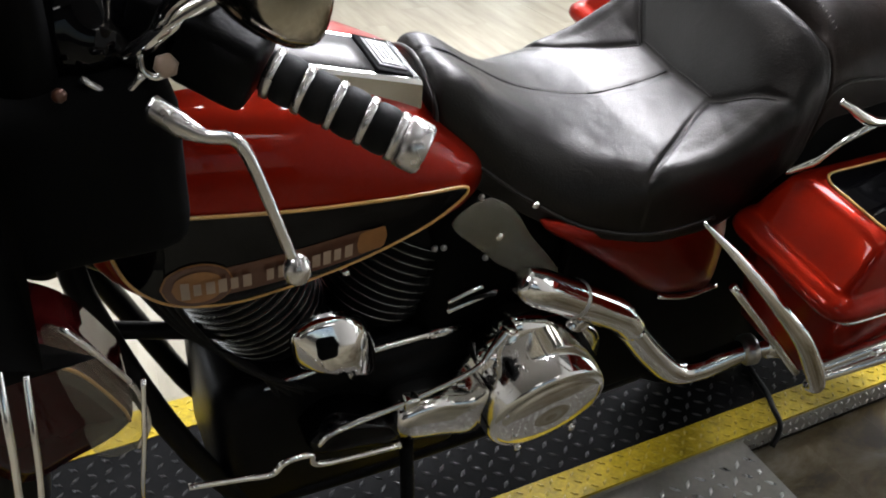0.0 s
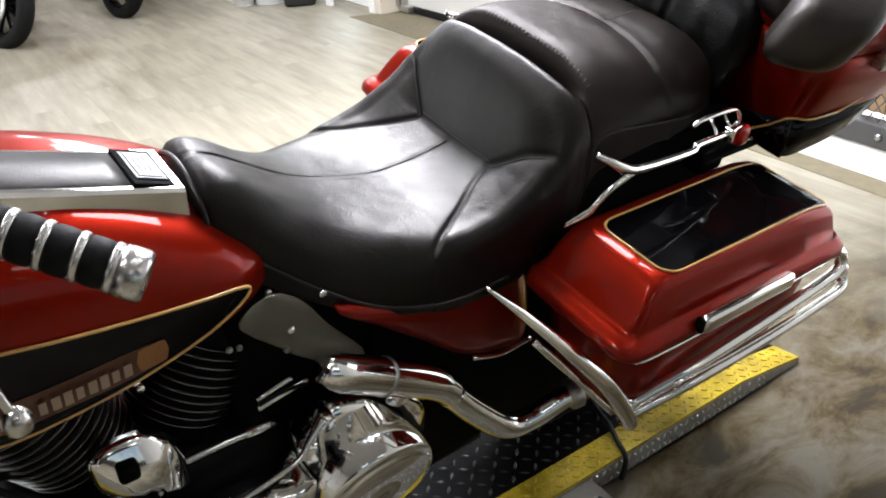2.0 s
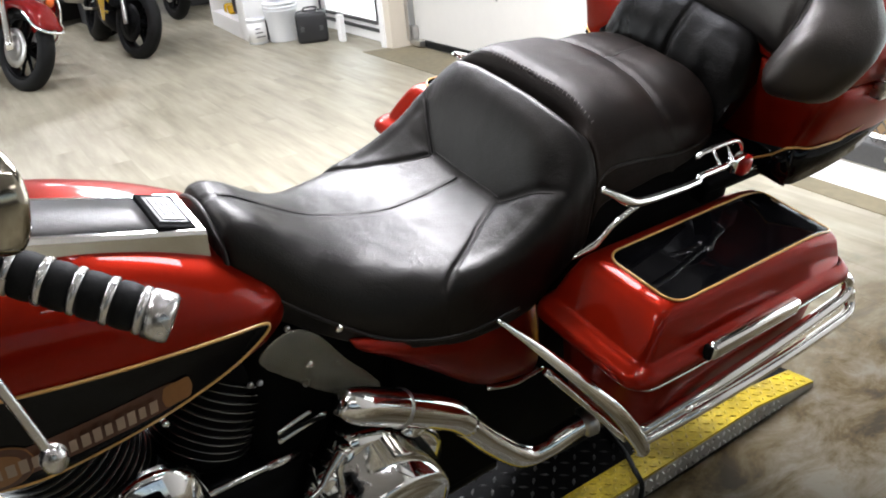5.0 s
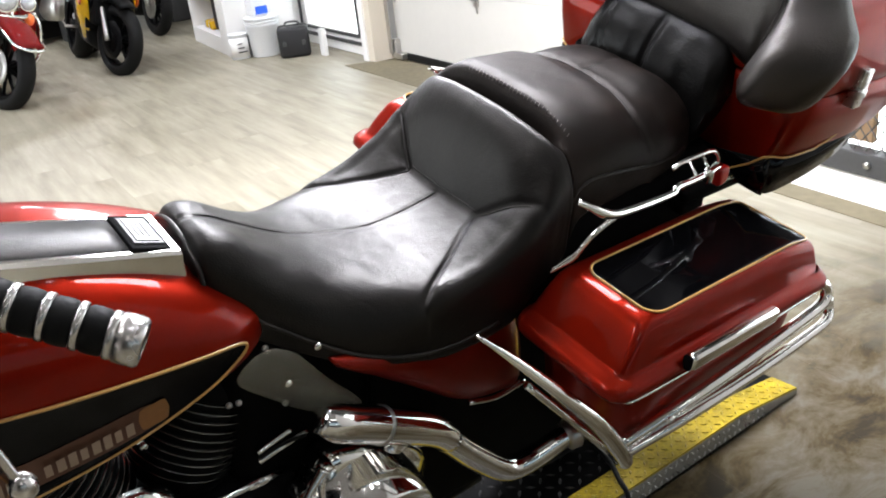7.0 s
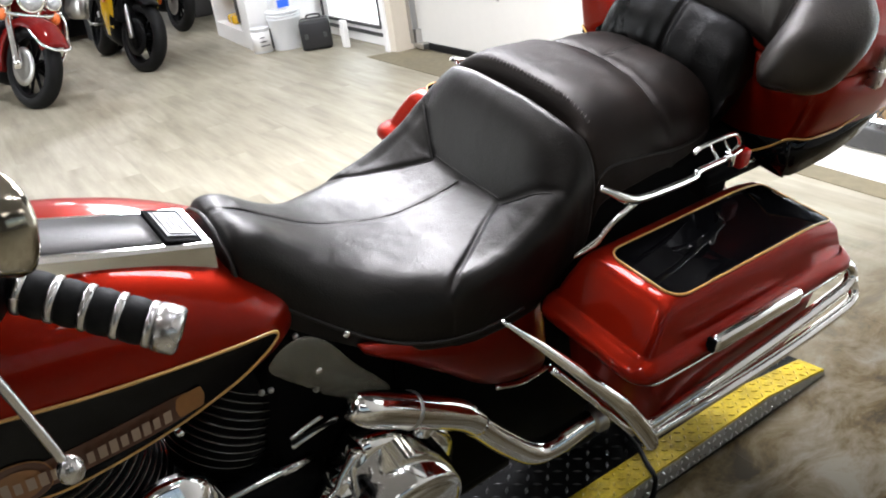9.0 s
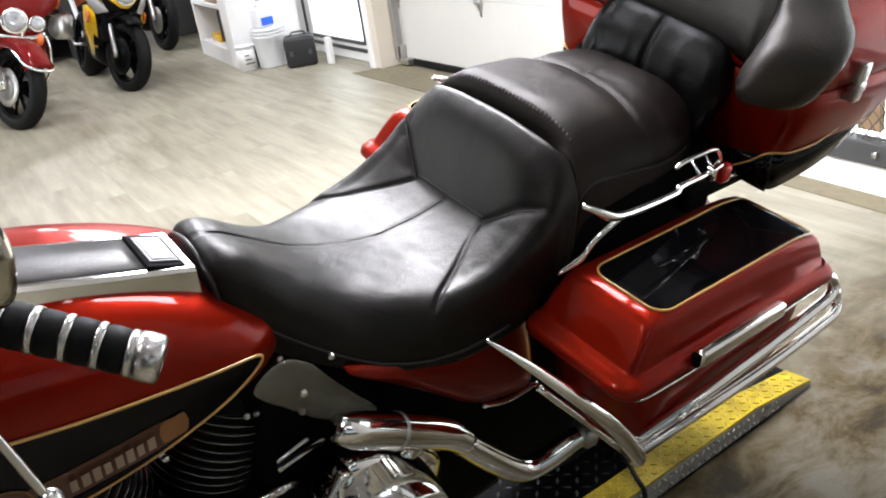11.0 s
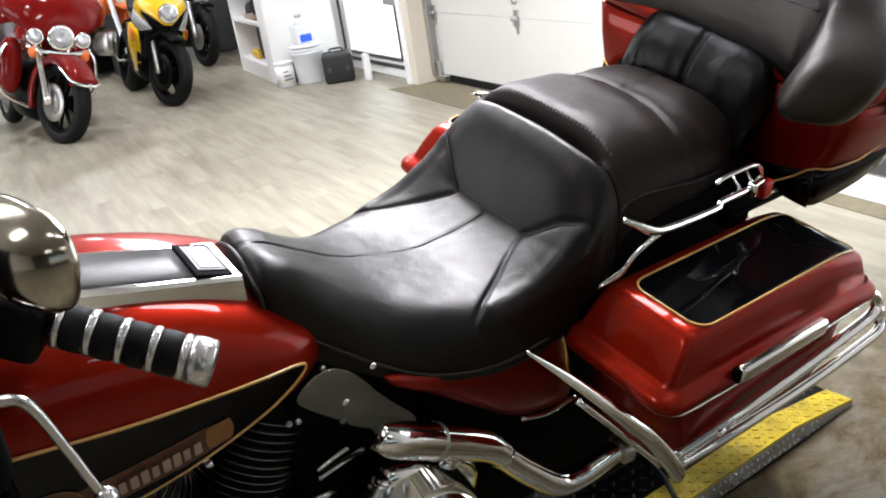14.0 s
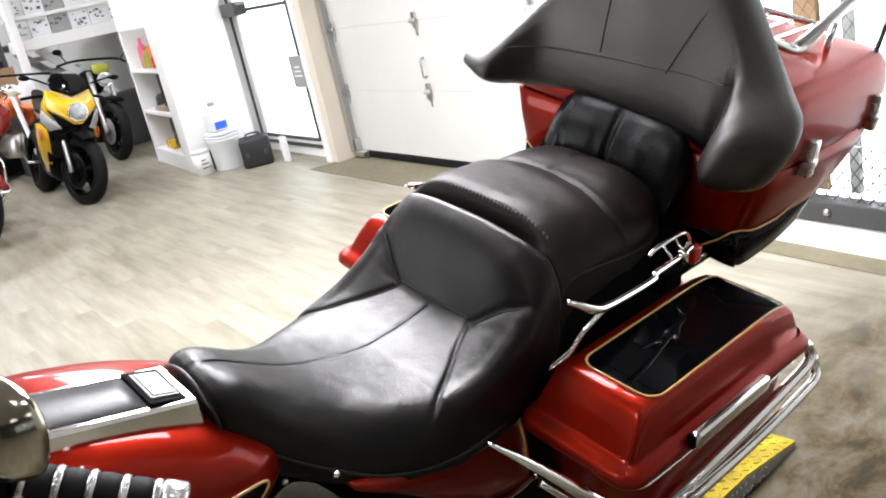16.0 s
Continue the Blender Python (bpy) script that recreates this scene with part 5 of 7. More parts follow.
def on_back(u, z, off=0.0):
    y, x, lo, hi, th, n = back_at(u)
    zc, h = (lo + hi) / 2, (hi - lo) / 2
    k = min(abs((z - zc) / h), 0.99) ** (1 / 0.65)
    c = (1 - k * k) ** 0.5
    return TILT @ (Vector((x + 0.10 * (z - 1.0), y + lean(u, z), z)) - n * (th * c ** 0.58 + off))


part("seam", tubed([on_back(u, 1.048 - 0.03 * min(u, 0) - 0.03 * max(u, 0)) for u in (-0.62, -0.5, -0.3, 0, 0.3, 0.6, 0.75, 0.85)], 0.0018, 6), STITCH, backrest)
for u0, u1 in ((-0.24, -0.45), (0.22, 0.20)):
    part("seam", tubed([on_back(u0 + (u1 - u0) * k / 3, 1.050 + 0.05 * k) for k in range(4)], 0.0016, 6), STITCH, backrest)
part("seam", tubed([on_back(-0.62, z, -0.008) for z in (1.066, 1.04, 1.0, 0.965, 0.94)], 0.0016, 6), STITCH, backrest)


def cushion_ring(t):
    u = 2 * t - 1
    a = abs(u)
    y = -0.158 * u
    e = (1 - a ** 8) ** 0.5 * 0.86 + 0.14
    crease = 0.010 * math.exp(-(u / 0.05) ** 2) + 0.004 * math.exp(-((u + 0.66) / 0.05) ** 2) + 0.002 * math.exp(-((u - 0.55) / 0.1) ** 2)
    out = []
    for j in range(28):
        w = 2 * math.pi * j / 28
        c, s = math.cos(w), math.sin(w)
        x = 0.915 + (0.042 * e - (crease if c < 0 else 0)) * math.copysign(abs(c) ** 0.7, c) + 0.035 * s
        z = 0.865 + 0.098 * e * math.copysign(abs(s) ** 0.65, s)
        p = Vector((x, y, z))
        p.x += 0.006 * noise.noise(Vector((y * 22, z * 9, 3)))
        out.append(TILT @ p)
    return out


bm = bmesh.new()
loft(bm, [cushion_ring(i / 60) for i in range(61)])
part("lumbar_cushion", bm, SHINY_LEATHER, bike, "creased shiny black lower back cushion")
# luggage rack on the lid
TR = lambda pts: [TILT @ Vector(p) for p in pts]
for y in (-0.17, -0.125, -0.08, -0.03, 0.03, 0.08, 0.125, 0.17):
    part("rack_bar", tubed(TR([(0.985, y, 1.084), (1.10, y, 1.094), (1.27, y, 1.088)]), 0.0045), CHROME, box_)
for x in (1.00, 1.12, 1.26):
    part("cross_bar", tubed(TR([(x, -0.215, 1.086), (x, -0.10, 1.092), (x, 0.10, 1.092), (x, 0.215, 1.086)]), 0.0055), CHROME, box_)
part("rack_rail", tubed(TR([(0.96, -0.20, 1.10), (1.00, -0.222, 1.125), (1.08, -0.235, 1.10), (1.16, -0.240, 1.135), (1.26, -0.235, 1.15), (1.34, -0.19, 1.14), (1.37, 0, 1.13), (1.34, 0.19, 1.14), (1.26, 0.235, 1.15), (1.16, 0.240, 1.135), (1.08, 0.235, 1.10), (1.00, 0.222, 1.125), (0.96, 0.20, 1.10)]), 0.0075), STEEL, box_, "bent tubular luggage rail")
part("rack_rail", tubed(TR([(1.06, -0.238, 1.115), (1.14, -0.262, 1.165), (1.25, -0.260, 1.185), (1.36, -0.215, 1.18), (1.40, -0.10, 1.175), (1.41, 0.05, 1.17)]), 0.0065), STEEL, box_)
for x, y in ((1.03, -0.215), (1.22, -0.225), (1.03, 0.215), (1.22, 0.225)):
    part("rack_foot", tubed(TR([(x, y * 0.95, 1.02), (x, y, 1.115)]), 0.007, 8, 1), CHROME, box_)
part("antenna", tubed(TR([(1.29, -0.27, 0.95), (1.33, -0.275, 1.15), (1.36, -0.28, 1.5)]), [0.005, 0.004, 0.002]), CHARCOAL, bike, "thin dark antenna")

# ---- engine, controls and trim of the touring motorcycle ----
def plate(outline, y0, y1, inset, dome, n=5):
    """A domed cover from an outline in x and z, standing out from y0 to y1."""
    pts = spline([(x, 0, z) for x, z in outline], n, True)
    c = sum(pts, Vector()) / len(pts)
    ring = lambda y, k: [Vector((c.x + (p.x - c.x) * k, y, c.z + (p.z - c.z) * k)) for p in pts]
    bm = bmesh.new()
    return loft(bm, [ring(y0, 1.0), ring(y1 + (y0 - y1) * 0.25, 1.0), ring(y1, 1 - inset), ring(y1 - dome * 0.6, 0.72 * (1 - inset)), ring(y1 - dome, 0.3)])


part("crankcase", boxed((-0.30, -0.13, 0.10), (0.12, 0.11, 0.41), 0.04, 3), ENGINE, bike, "black engine crankcase")
for base, top_ in (((-0.045, -0.01, 0.40), (0.055, -0.01, 0.63)), ((-0.165, -0.01, 0.40), (-0.275, -0.01, 0.63))):
    m = along(base, top_)
    cyl = part("cylinder", turned(bmesh.new(), [(0.06, 0), (0.080, 0.02), (0.086, 0.05), (0.086, 0.20), (0.07, 0.225), (0.05, 0.235)], m, 28), ENGINE, bike, "black finned cylinder")
    for k in range(10):
        r = 0.093 - 0.0012 * max(0, 4 - k) * 1.5
        h = 0.045 + k * 0.0155
        part("fin", turned(bmesh.new(), [(r - 0.012, h), (r, h + 0.0004), (r + 0.0006, h + 0.0011), (r, h + 0.0018), (r - 0.012, h + 0.0022)], m, 36), FIN, cyl)
    part("rocker_box", boxed((-0.075, -0.055, 0.20), (0.075, 0.055, 0.255), 0.02, 3, m=m), ENGINE, bike)
    for yy in (-0.072, -0.092):
        part("pushrod_tube", turned(bmesh.new(), [(0.008, -0.02), (0.009, 0.0), (0.008, 0.05), (0.008, 0.16)], m @ Matrix.Translation((0.0, yy, 0)), 12), ENGINE, bike)
for x, z in ((-0.055, 0.60), (-0.03, 0.62), (-0.115, 0.595), (-0.10, 0.56), (0.075, 0.60), (0.095, 0.575), (-0.02, 0.635), (0.03, 0.625)):
    part("bolt", turned(bmesh.new(), [(0.007, 0), (0.007, 0.008), (0.004, 0.011)], turn_y(x, -0.085, z), 8), CHROME, bike)

horn = part("horn_cover", plate([(-0.193, 0.500), (-0.186, 0.522), (-0.158, 0.533), (-0.116, 0.528), (-0.086, 0.500), (-0.072, 0.450), (-0.070, 0.400), (-0.090, 0.416), (-0.108, 0.390), (-0.121, 0.430), (-0.156, 0.436), (-0.186, 0.460)], -0.130, -0.150, 0.10, 0.026), CHROME, bike, "chrome horn cover")
part("horn_slot", boxed((-0.166, -0.176, 0.490), (-0.138, -0.150, 0.518), 0.006, 2), DARK, horn)

prim = part("primary_cover", plate([(0.325, 0.305), (0.318, 0.368), (0.272, 0.408), (0.219, 0.437), (0.1465, 0.456), (0.118, 0.415), (0.086, 0.352), (0.088, 0.30), (0.10, 0.25), (0.15, 0.212), (0.225, 0.207), (0.292, 0.245)], -0.12, -0.178, 0.06, 0.008), CHROME, bike, "chrome primary drive cover")
part("primary_nose", plate([(-0.045, 0.334), (-0.038, 0.281), (0.03, 0.258), (0.10, 0.238), (0.11, 0.315), (0.06, 0.333), (0.012, 0.347)], -0.12, -0.195, 0.05, 0.006), CHROME, prim, "chrome forward end of the drive cover")
part("shift_case", plate([(-0.178, 0.308), (-0.10, 0.285), (-0.040, 0.272), (-0.040, 0.300), (-0.08, 0.335), (-0.133, 0.354), (-0.168, 0.338)], -0.12, -0.19, 0.06, 0.006), BLACK, prim, "glossy black shift case")
part("clutch_cover", turned(bmesh.new(), [(0.122, -0.055), (0.120, -0.045), (0.112, -0.035), (0.108, 0.0), (0.103, 0.042), (0.096, 0.052), (0.093, 0.050), (0.090, 0.054), (0.080, 0.058), (0.045, 0.062), (0.0, 0.063)], turn_y(0.188, -0.195, 0.318) @ Matrix.Rotation(radians(10), 4, "X"), 56), CHROME, prim, "round chrome clutch cover")
for k in range(5):
    a = radians(72 * k + 20)
    part("bolt", turned(bmesh.new(), [(0.006, 0), (0.006, 0.005), (0.003, 0.007)], turn_y(0.188 + 0.086 * math.cos(a), -0.248, 0.318 + 0.086 * math.sin(a)), 8), CHROME, prim)
for x, z in ((0.128, 0.440), (0.262, 0.418), (0.098, 0.395)):
    part("lug", turned(bmesh.new(), [(0.017, -0.03), (0.018, 0.0), (0.015, 0.014), (0.008, 0.016)], turn_y(x, -0.172, z), 14), CHROME, prim)
part("case_rib", tubed([(0.125, -0.18, 0.452), (0.095, -0.19, 0.43), (0.064, -0.20, 0.409), (-0.036, -0.20, 0.382), (-0.1455, -0.20, 0.365), (-0.174, -0.20, 0.344)], [0.010, 0.006, 0.0045, 0.0045, 0.0045, 0.004]), CHROME, prim)

# exhaust
part("exhaust_shield", tubed([(0.108, -0.205, 0.585), (0.135, -0.21, 0.567), (0.205, -0.208, 0.520), (0.30, -0.205, 0.452), (0.345, -0.205, 0.405)], [0.020, 0.028, 0.029, 0.028, 0.025], 18), CHROME, bike, "chrome exhaust heat shield")
part("exhaust_pipe", tubed([(0.33, -0.205, 0.42), (0.40, -0.205, 0.33), (0.475, -0.21, 0.252), (0.53, -0.22, 0.248), (0.60, -0.235, 0.280), (0.66, -0.25, 0.292)], [0.024, 0.025, 0.024, 0.022, 0.020, 0.020], 18), CHROME, bike, "chrome exhaust pipe")
part("clamp", turned(bmesh.new(), [(0.024, 0), (0.028, 0.004), (0.028, 0.022), (0.024, 0.026)], along((0.60, -0.235, 0.280), (0.66, -0.25, 0.292)), 20), STEEL, bike)
part("clamp", turned(bmesh.new(), [(0.0285, 0), (0.0305, 0.002), (0.0305, 0.006), (0.0285, 0.008)], along((0.203, -0.208, 0.5215), (0.30, -0.205, 0.452)), 20), STEEL, bike)
part("muffler", tubed([(0.64, -0.246, 0.288), (0.72, -0.26, 0.295), (0.80, -0.27, 0.298), (0.94, -0.276, 0.303), (1.00, -0.278, 0.305)], [0.021, 0.034, 0.045, 0.047, 0.042], 22), CHROME, bike, "chrome muffler")

# air deflector, side cover
bm = plate([(0.012, 0.680), (0.034, 0.701), (0.064, 0.707), (0.095, 0.686), (0.115, 0.660), (0.140, 0.621), (0.200, 0.540), (0.168, 0.538), (0.105, 0.575), (0.058, 0.622), (0.022, 0.659)], -0.165, -0.170, 0.02, 0.010)
part("air_deflector", bm, SMOKE, bike, "smoked translucent heat deflector")
for x, z in ((0.078, 0.648), (0.125, 0.690)):
    part("bolt", turned(bmesh.new(), [(0.006, 0), (0.006, 0.004), (0.003, 0.006)], turn_y(x, -0.176, z), 10), CHROME, bike)
part("side_cover", plate([(0.150, 0.645), (0.235, 0.640), (0.38, 0.625), (0.47, 0.615), (0.505, 0.54), (0.52, 0.43), (0.485, 0.418), (0.389, 0.445), (0.30, 0.518), (0.215, 0.590)], -0.14, -0.188, 0.10, 0.012), RED, bike, "dark red side cover")
part("cover_lip", tubed([(0.40, -0.185, 0.437), (0.46, -0.188, 0.420), (0.52, -0.19, 0.428)], 0.005), CHROME, bike)

# linkages beside the engine
part("shift_rod", tubed([(-0.25, -0.115, 0.388), (-0.15, -0.115, 0.402), (-0.05, -0.115, 0.412), (0.08, -0.115, 0.412)], 0.006), CHROME, bike, "chrome shift rod")
part("rod_end", tubed([(0.03, -0.115, 0.412), (0.085, -0.115, 0.411)], 0.009, 10, 1), CHROME, bike)
part("oil_line", tubed([(0.045, -0.13, 0.472), (0.085, -0.13, 0.481), (0.126, -0.13, 0.489)], 0.0055), CHROME, bike)
part("oil_line", tubed([(0.045, -0.13, 0.490), (0.075, -0.13, 0.500), (0.100, -0.13, 0.506)], 0.0045), CHROME, bike)
part("hose", tubed([(0.045, -0.135, 0.485), (0.085, -0.135, 0.490), (0.122, -0.135, 0.487)], 0.003), RUBBER, bike)
for x, z in ((0.071, 0.680), (0.011, 0.606), (0.095, 0.564), (-0.024, 0.675), (0.025, 0.603)):
    part("clip", turned(bmesh.new(), [(0.004, 0), (0.005, 0.002), (0.004, 0.005), (0.0015, 0.006)], turn_y(x, -0.128, z), 8), STEEL, bike)
part("shift_lever", tubed([(-0.36, -0.24, 0.402), (-0.30, -0.24, 0.385), (-0.254, -0.24, 0.3725), (-0.2346, -0.24, 0.3895), (-0.200, -0.24, 0.388), (-0.184, -0.24, 0.359), (-0.062, -0.235, 0.333)], 0.0045), CHROME, bike, "chrome heel-toe shift lever")
part("linkage_clevis", boxed((-0.048, -0.212, 0.372), (-0.024, -0.19, 0.394), 0.005, 2), CHROME, bike)
for k in range(4):
    part("cable", tubed([(-0.40 + k * 0.012, -0.10 - k * 0.01, 0.70), (-0.33 + k * 0.01, -0.12, 0.56 - k * 0.01), (-0.24, -0.12 - k * 0.004, 0.45), (-0.2 + k * 0.02, -0.125, 0.36)], 0.004, 8), RUBBER, bike)

# frame tubes and front end
for y in (-0.115, 0.085):
    part("down_tube", tubed([(-0.44, y * 0.35, 0.70), (-0.425, y * 0.6, 0.58), (-0.36, y, 0.37), (-0.28, y, 0.17), (-0.20, y, 0.12), (0.1, y, 0.11), (0.5, y, 0.13)], 0.017), ENGINE, bike, "black frame tube")
part("top_tube", tubed([(-0.45, -0.015, 0.66), (-0.33, -0.015, 0.585), (-0.10, -0.015, 0.62)], 0.022), ENGINE, bike)
part("cross_tube", tubed([(-0.43, -0.06, 0.535), (-0.34, -0.06, 0.50), (-0.26, -0.06, 0.47)], 0.012), ENGINE, bike)
part("steering_head", turned(bmesh.new(), [(0.03, 0), (0.035, 0.02), (0.035, 0.20), (0.03, 0.22)], along((-0.47, -0.016, 0.62), (-0.40, -0.016, 0.84)), 20), ENGINE, bike)
for y in (-0.13, 0.10):
    part("fork", tubed([(-0.86, y, 0.30), (-0.66, y, 0.60), (-0.43, y, 0.93)], [0.032, 0.030, 0.026], 16), ENGINE, bike, "front fork leg")
# lower fairing with its gold edge, behind the engine guard
lf = part("lower_fairing", plate([(-0.500, 0.745), (-0.475, 0.736), (-0.442, 0.703), (-0.412, 0.640), (-0.405, 0.610), (-0.43, 0.585), (-0.471, 0.568), (-0.53, 0.55), (-0.56, 0.62), (-0.54, 0.73)], -0.17, -0.275, 0.06, 0.01), MAROON, bike, "dark maroon lower fairing with a gold edge")
part("pinstripe", tubed([(-0.478, -0.279, 0.733), (-0.446, -0.279, 0.701), (-0.418, -0.279, 0.640), (-0.412, -0.279, 0.612)], 0.002, 6), GOLD, lf)
wing = part("wind_deflector", plate([(-0.470, 0.775), (-0.445, 0.765), (-0.424, 0.722), (-0.402, 0.665), (-0.396, 0.607), (-0.412, 0.570), (-0.450, 0.575), (-0.460, 0.66)], -0.281, -0.284, 0.02, 0.003), SMOKE, bike, "clear smoked wind deflector")
part("edge", tubed([(-0.453, -0.284, 0.774), (-0.424, -0.286, 0.722), (-0.400, -0.286, 0.665), (-0.395, -0.286, 0.607), (-0.410, -0.284, 0.572)], 0.003, 8), ALLOY, wing)
part("guard_stay", tubed([(-0.393, -0.295, 0.690), (-0.403, -0.298, 0.60), (-0.415, -0.27, 0.45), (-0.39, -0.14, 0.24)], 0.0026), CHROME, bike)
part("engine_guard", tubed([(-0.50, -0.36, 0.84), (-0.505, -0.40, 0.78), (-0.515, -0.41, 0.66), (-0.50, -0.38, 0.5)], 0.0034), CHROME, bike)
part("engine_guard", tubed([(-0.482, -0.37, 0.83), (-0.490, -0.41, 0.76), (-0.503, -0.42, 0.64), (-0.49, -0.40, 0.5)], 0.0028), CHROME, bike)

# inner fairing: the big dark shell ahead of the bars
bm = bmesh.new()
rings = []
for k in range(13):
    a = radians(-72 + 144 * k / 12)
    y, x = -0.016 + 0.40 * math.sin(a), -0.52 - 0.20 * (1 - abs(math.sin(a)) ** 2.5)
    rings.append([(x + 0.115, y * 0.82, 0.77), (x + 0.075, y * 0.98, 0.84), (x + 0.085, y * 1.0, 0.98), (x + 0.09, y * 0.97, 1.12), (x + 0.05, y * 0.9, 1.24), (x - 0.01, y * 0.9, 1.25), (x - 0.06, y * 0.98, 1.1), (x - 0.07, y * 1.0, 0.9), (x - 0.02, y * 0.85, 0.77)])
loft(bm, rings)
part("inner_fairing", bm, DARK, bike, "black inner fairing")

# handlebar, grip, lever, mirror
bar = part("handlebar", tubed([(-0.42, -0.05, 0.98), (-0.43, -0.14, 1.03), (-0.37, -0.215, 1.045), (-0.30, -0.262, 1.03), (-0.262, -0.287, 1.016)], 0.0135), ENGINE, bike, "black handlebar")
g0, g1 = Vector((-0.258, -0.290, 1.0145)), Vector((-0.150, -0.371, 0.9685))
gm = along(g0, g1)
gl = (g1 - g0).length
grip = part("handgrip", turned(bmesh.new(), [(0.0175, 0.0), (0.0180, 0.003), (0.0185, gl * 0.5), (0.0180, gl - 0.02), (0.0175, gl - 0.014)], gm, 32), RUBBER, bike, "black rubber handgrip with chrome bands")
for k in range(4):
    h0 = 0.006 + k * (gl - 0.032) / 4
    h1 = 0.006 + (k + 1) * (gl - 0.032) / 4
    part("rubber_insert", turned(bmesh.new(), [(0.018, h0 + 0.003), (0.0206, h0 + 0.006), (0.0213, (h0 + h1) / 2), (0.0206, h1 - 0.006), (0.018, h1 - 0.003)], gm, 32), RUBBER, grip)
for k in range(5):
    h = 0.002 + k * (gl - 0.032) / 4
    part("chrome_band", turned(bmesh.new(), [(0.0195, h), (0.0214, h + 0.001), (0.0218, h + 0.004), (0.0214, h + 0.007), (0.0195, h + 0.008)], gm, 32), ALLOY, grip)
part("end_cap", turned(bmesh.new(), [(0.0195, gl - 0.022), (0.0222, gl - 0.021), (0.0226, gl - 0.012), (0.0222, gl - 0.002), (0.020, gl + 0.001), (0.015, gl + 0.0015), (0.014, gl - 0.001), (0.006, gl - 0.001), (0.0, gl + 0.001)], gm, 32), ALLOY, grip)
axis = gm.to_3x3() @ Vector((0, 0, 1))
low = Vector((0, 0, -1)) - axis * axis.dot(Vector((0, 0, -1)))
off = low.normalized() * 0.0205
part("grip_strip", tubed([g0 + off + axis * 0.004, g0 + off + axis * (gl - 0.02)], 0.0032, 8, 1), CHROME, grip)
sw = part("switch_housing", boxed((-0.030, -0.034, -0.070), (0.030, 0.030, -0.003), 0.010, 3, m=gm), ENGINE, bike, "black switch housing")
part("lever_bracket", boxed((-0.028, -0.036, -0.112), (0.030, 0.03, -0.072), 0.010, 3, m=gm), ENGINE, bike)
part("clutch_lever", tubed([(-0.356, -0.335, 1.024), (-0.340, -0.350, 1.017), (-0.325, -0.365, 1.014), (-0.309, -0.378, 1.017), (-0.300, -0.385, 1.004), (-0.287, -0.397, 0.960), (-0.275, -0.410, 0.915)], [0.014, 0.013, 0.0065, 0.0062, 0.0062, 0.0056, 0.0055], 12, flat=0.75), ALLOY, bike, "polished clutch lever")
bm = bmesh.new()
bmesh.ops.create_uvsphere(bm, u_segments=16, v_segments=10, radius=0.0115)
bmesh.ops.transform(bm, matrix=Matrix.Translation((-0.273, -0.412, 0.908)) @ Matrix.Diagonal((1, 1, 1.25, 1)), verts=bm.verts)
part("lever_ball", bm, ALLOY, bike)
# mirror: chrome back, seen from behind the rider
mm = Matrix.Translation((-0.271, -0.339, 1.119)) @ Matrix.Rotation(radians(20), 4, "Z") @ Matrix.Rotation(radians(12), 4, "Y")
bm = bmesh.new()
rings = []
for k, (dx, q) in enumerate(((-0.030, 0.05), (-0.029, 0.35), (-0.024, 0.62), (-0.012, 0.88), (0.002, 1.0), (0.008, 1.0), (0.010, 0.97))):
    rings.append([mm @ Vector((dx, 0.062 * q * math.copysign(abs(math.cos(w)) ** 0.75, math.cos(w)), 0.042 * q * math.copysign(abs(math.sin(w)) ** 0.75, math.sin(w)))) for w in (2 * math.pi * j / 36 for j in range(36))])
loft(bm, rings)
mirror = part("mirror", bm, SHELL, bike, "rounded chrome rear-view mirror")
bm = bmesh.new()
loft(bm, [[mm @ Vector((dx, 0.057 * math.copysign(abs(math.cos(w)) ** 0.75, math.cos(w)), 0.038 * math.copysign(abs(math.sin(w)) ** 0.75, math.sin(w)))) for w in (2 * math.pi * j / 36 for j in range(36))] for dx in (0.0095, 0.0115)])
part("mirror_glass", bm, CHROME, mirror)
part("mirror_stem", tubed([(-0.335, -0.262, 1.045), (-0.325, -0.28, 1.075), (-0.305, -0.30, 1.10)], 0.007), CHROME, bike)
# turn lamp bowl, its stem and the instrument bezel at the dash
g = along((-0.405, -0.075, 1.07), (-0.155, -0.095, 1.19))
gauge = part("gauge", turned(bmesh.new(), [(0.05, -0.03), (0.0525, 0.0), (0.0525, 0.010), (0.048, 0.013), (0.0465, 0.006), (0.045, 0.003)], g, 36), CHROME, bike, "chrome ringed gauge")
part("gauge_face", turned(bmesh.new(), [(0.045, 0.0025), (0, 0.0035)], g, 24), BLACK, gauge)
g = along((-0.381, -0.235, 1.042), (-0.350, -0.345, 1.085))
signal = part("turn_lamp", turned(bmesh.new(), [(0.0, -0.060), (0.028, -0.054), (0.046, -0.036), (0.055, -0.010), (0.058, 0.0), (0.058, 0.008), (0.053, 0.013), (0.048, 0.008), (0.047, 0.002)], g, 40), ALLOY, bike, "round chrome turn lamp with a dark lens")
part("lens", turned(bmesh.new(), [(0.048, 0.002), (0.040, 0.012), (0.024, 0.020), (0.0, 0.023)], g, 32), BLACK, signal, "dark glossy lens")
part("lamp_stem", tubed([(-0.360, -0.255, 1.022), (-0.345, -0.262, 1.034), (-0.322, -0.268, 1.054), (-0.296, -0.272, 1.071), (-0.275, -0.272, 1.080)], [0.0075, 0.008, 0.009, 0.010, 0.010], 14), CHROME, bike, "chrome lamp stem")
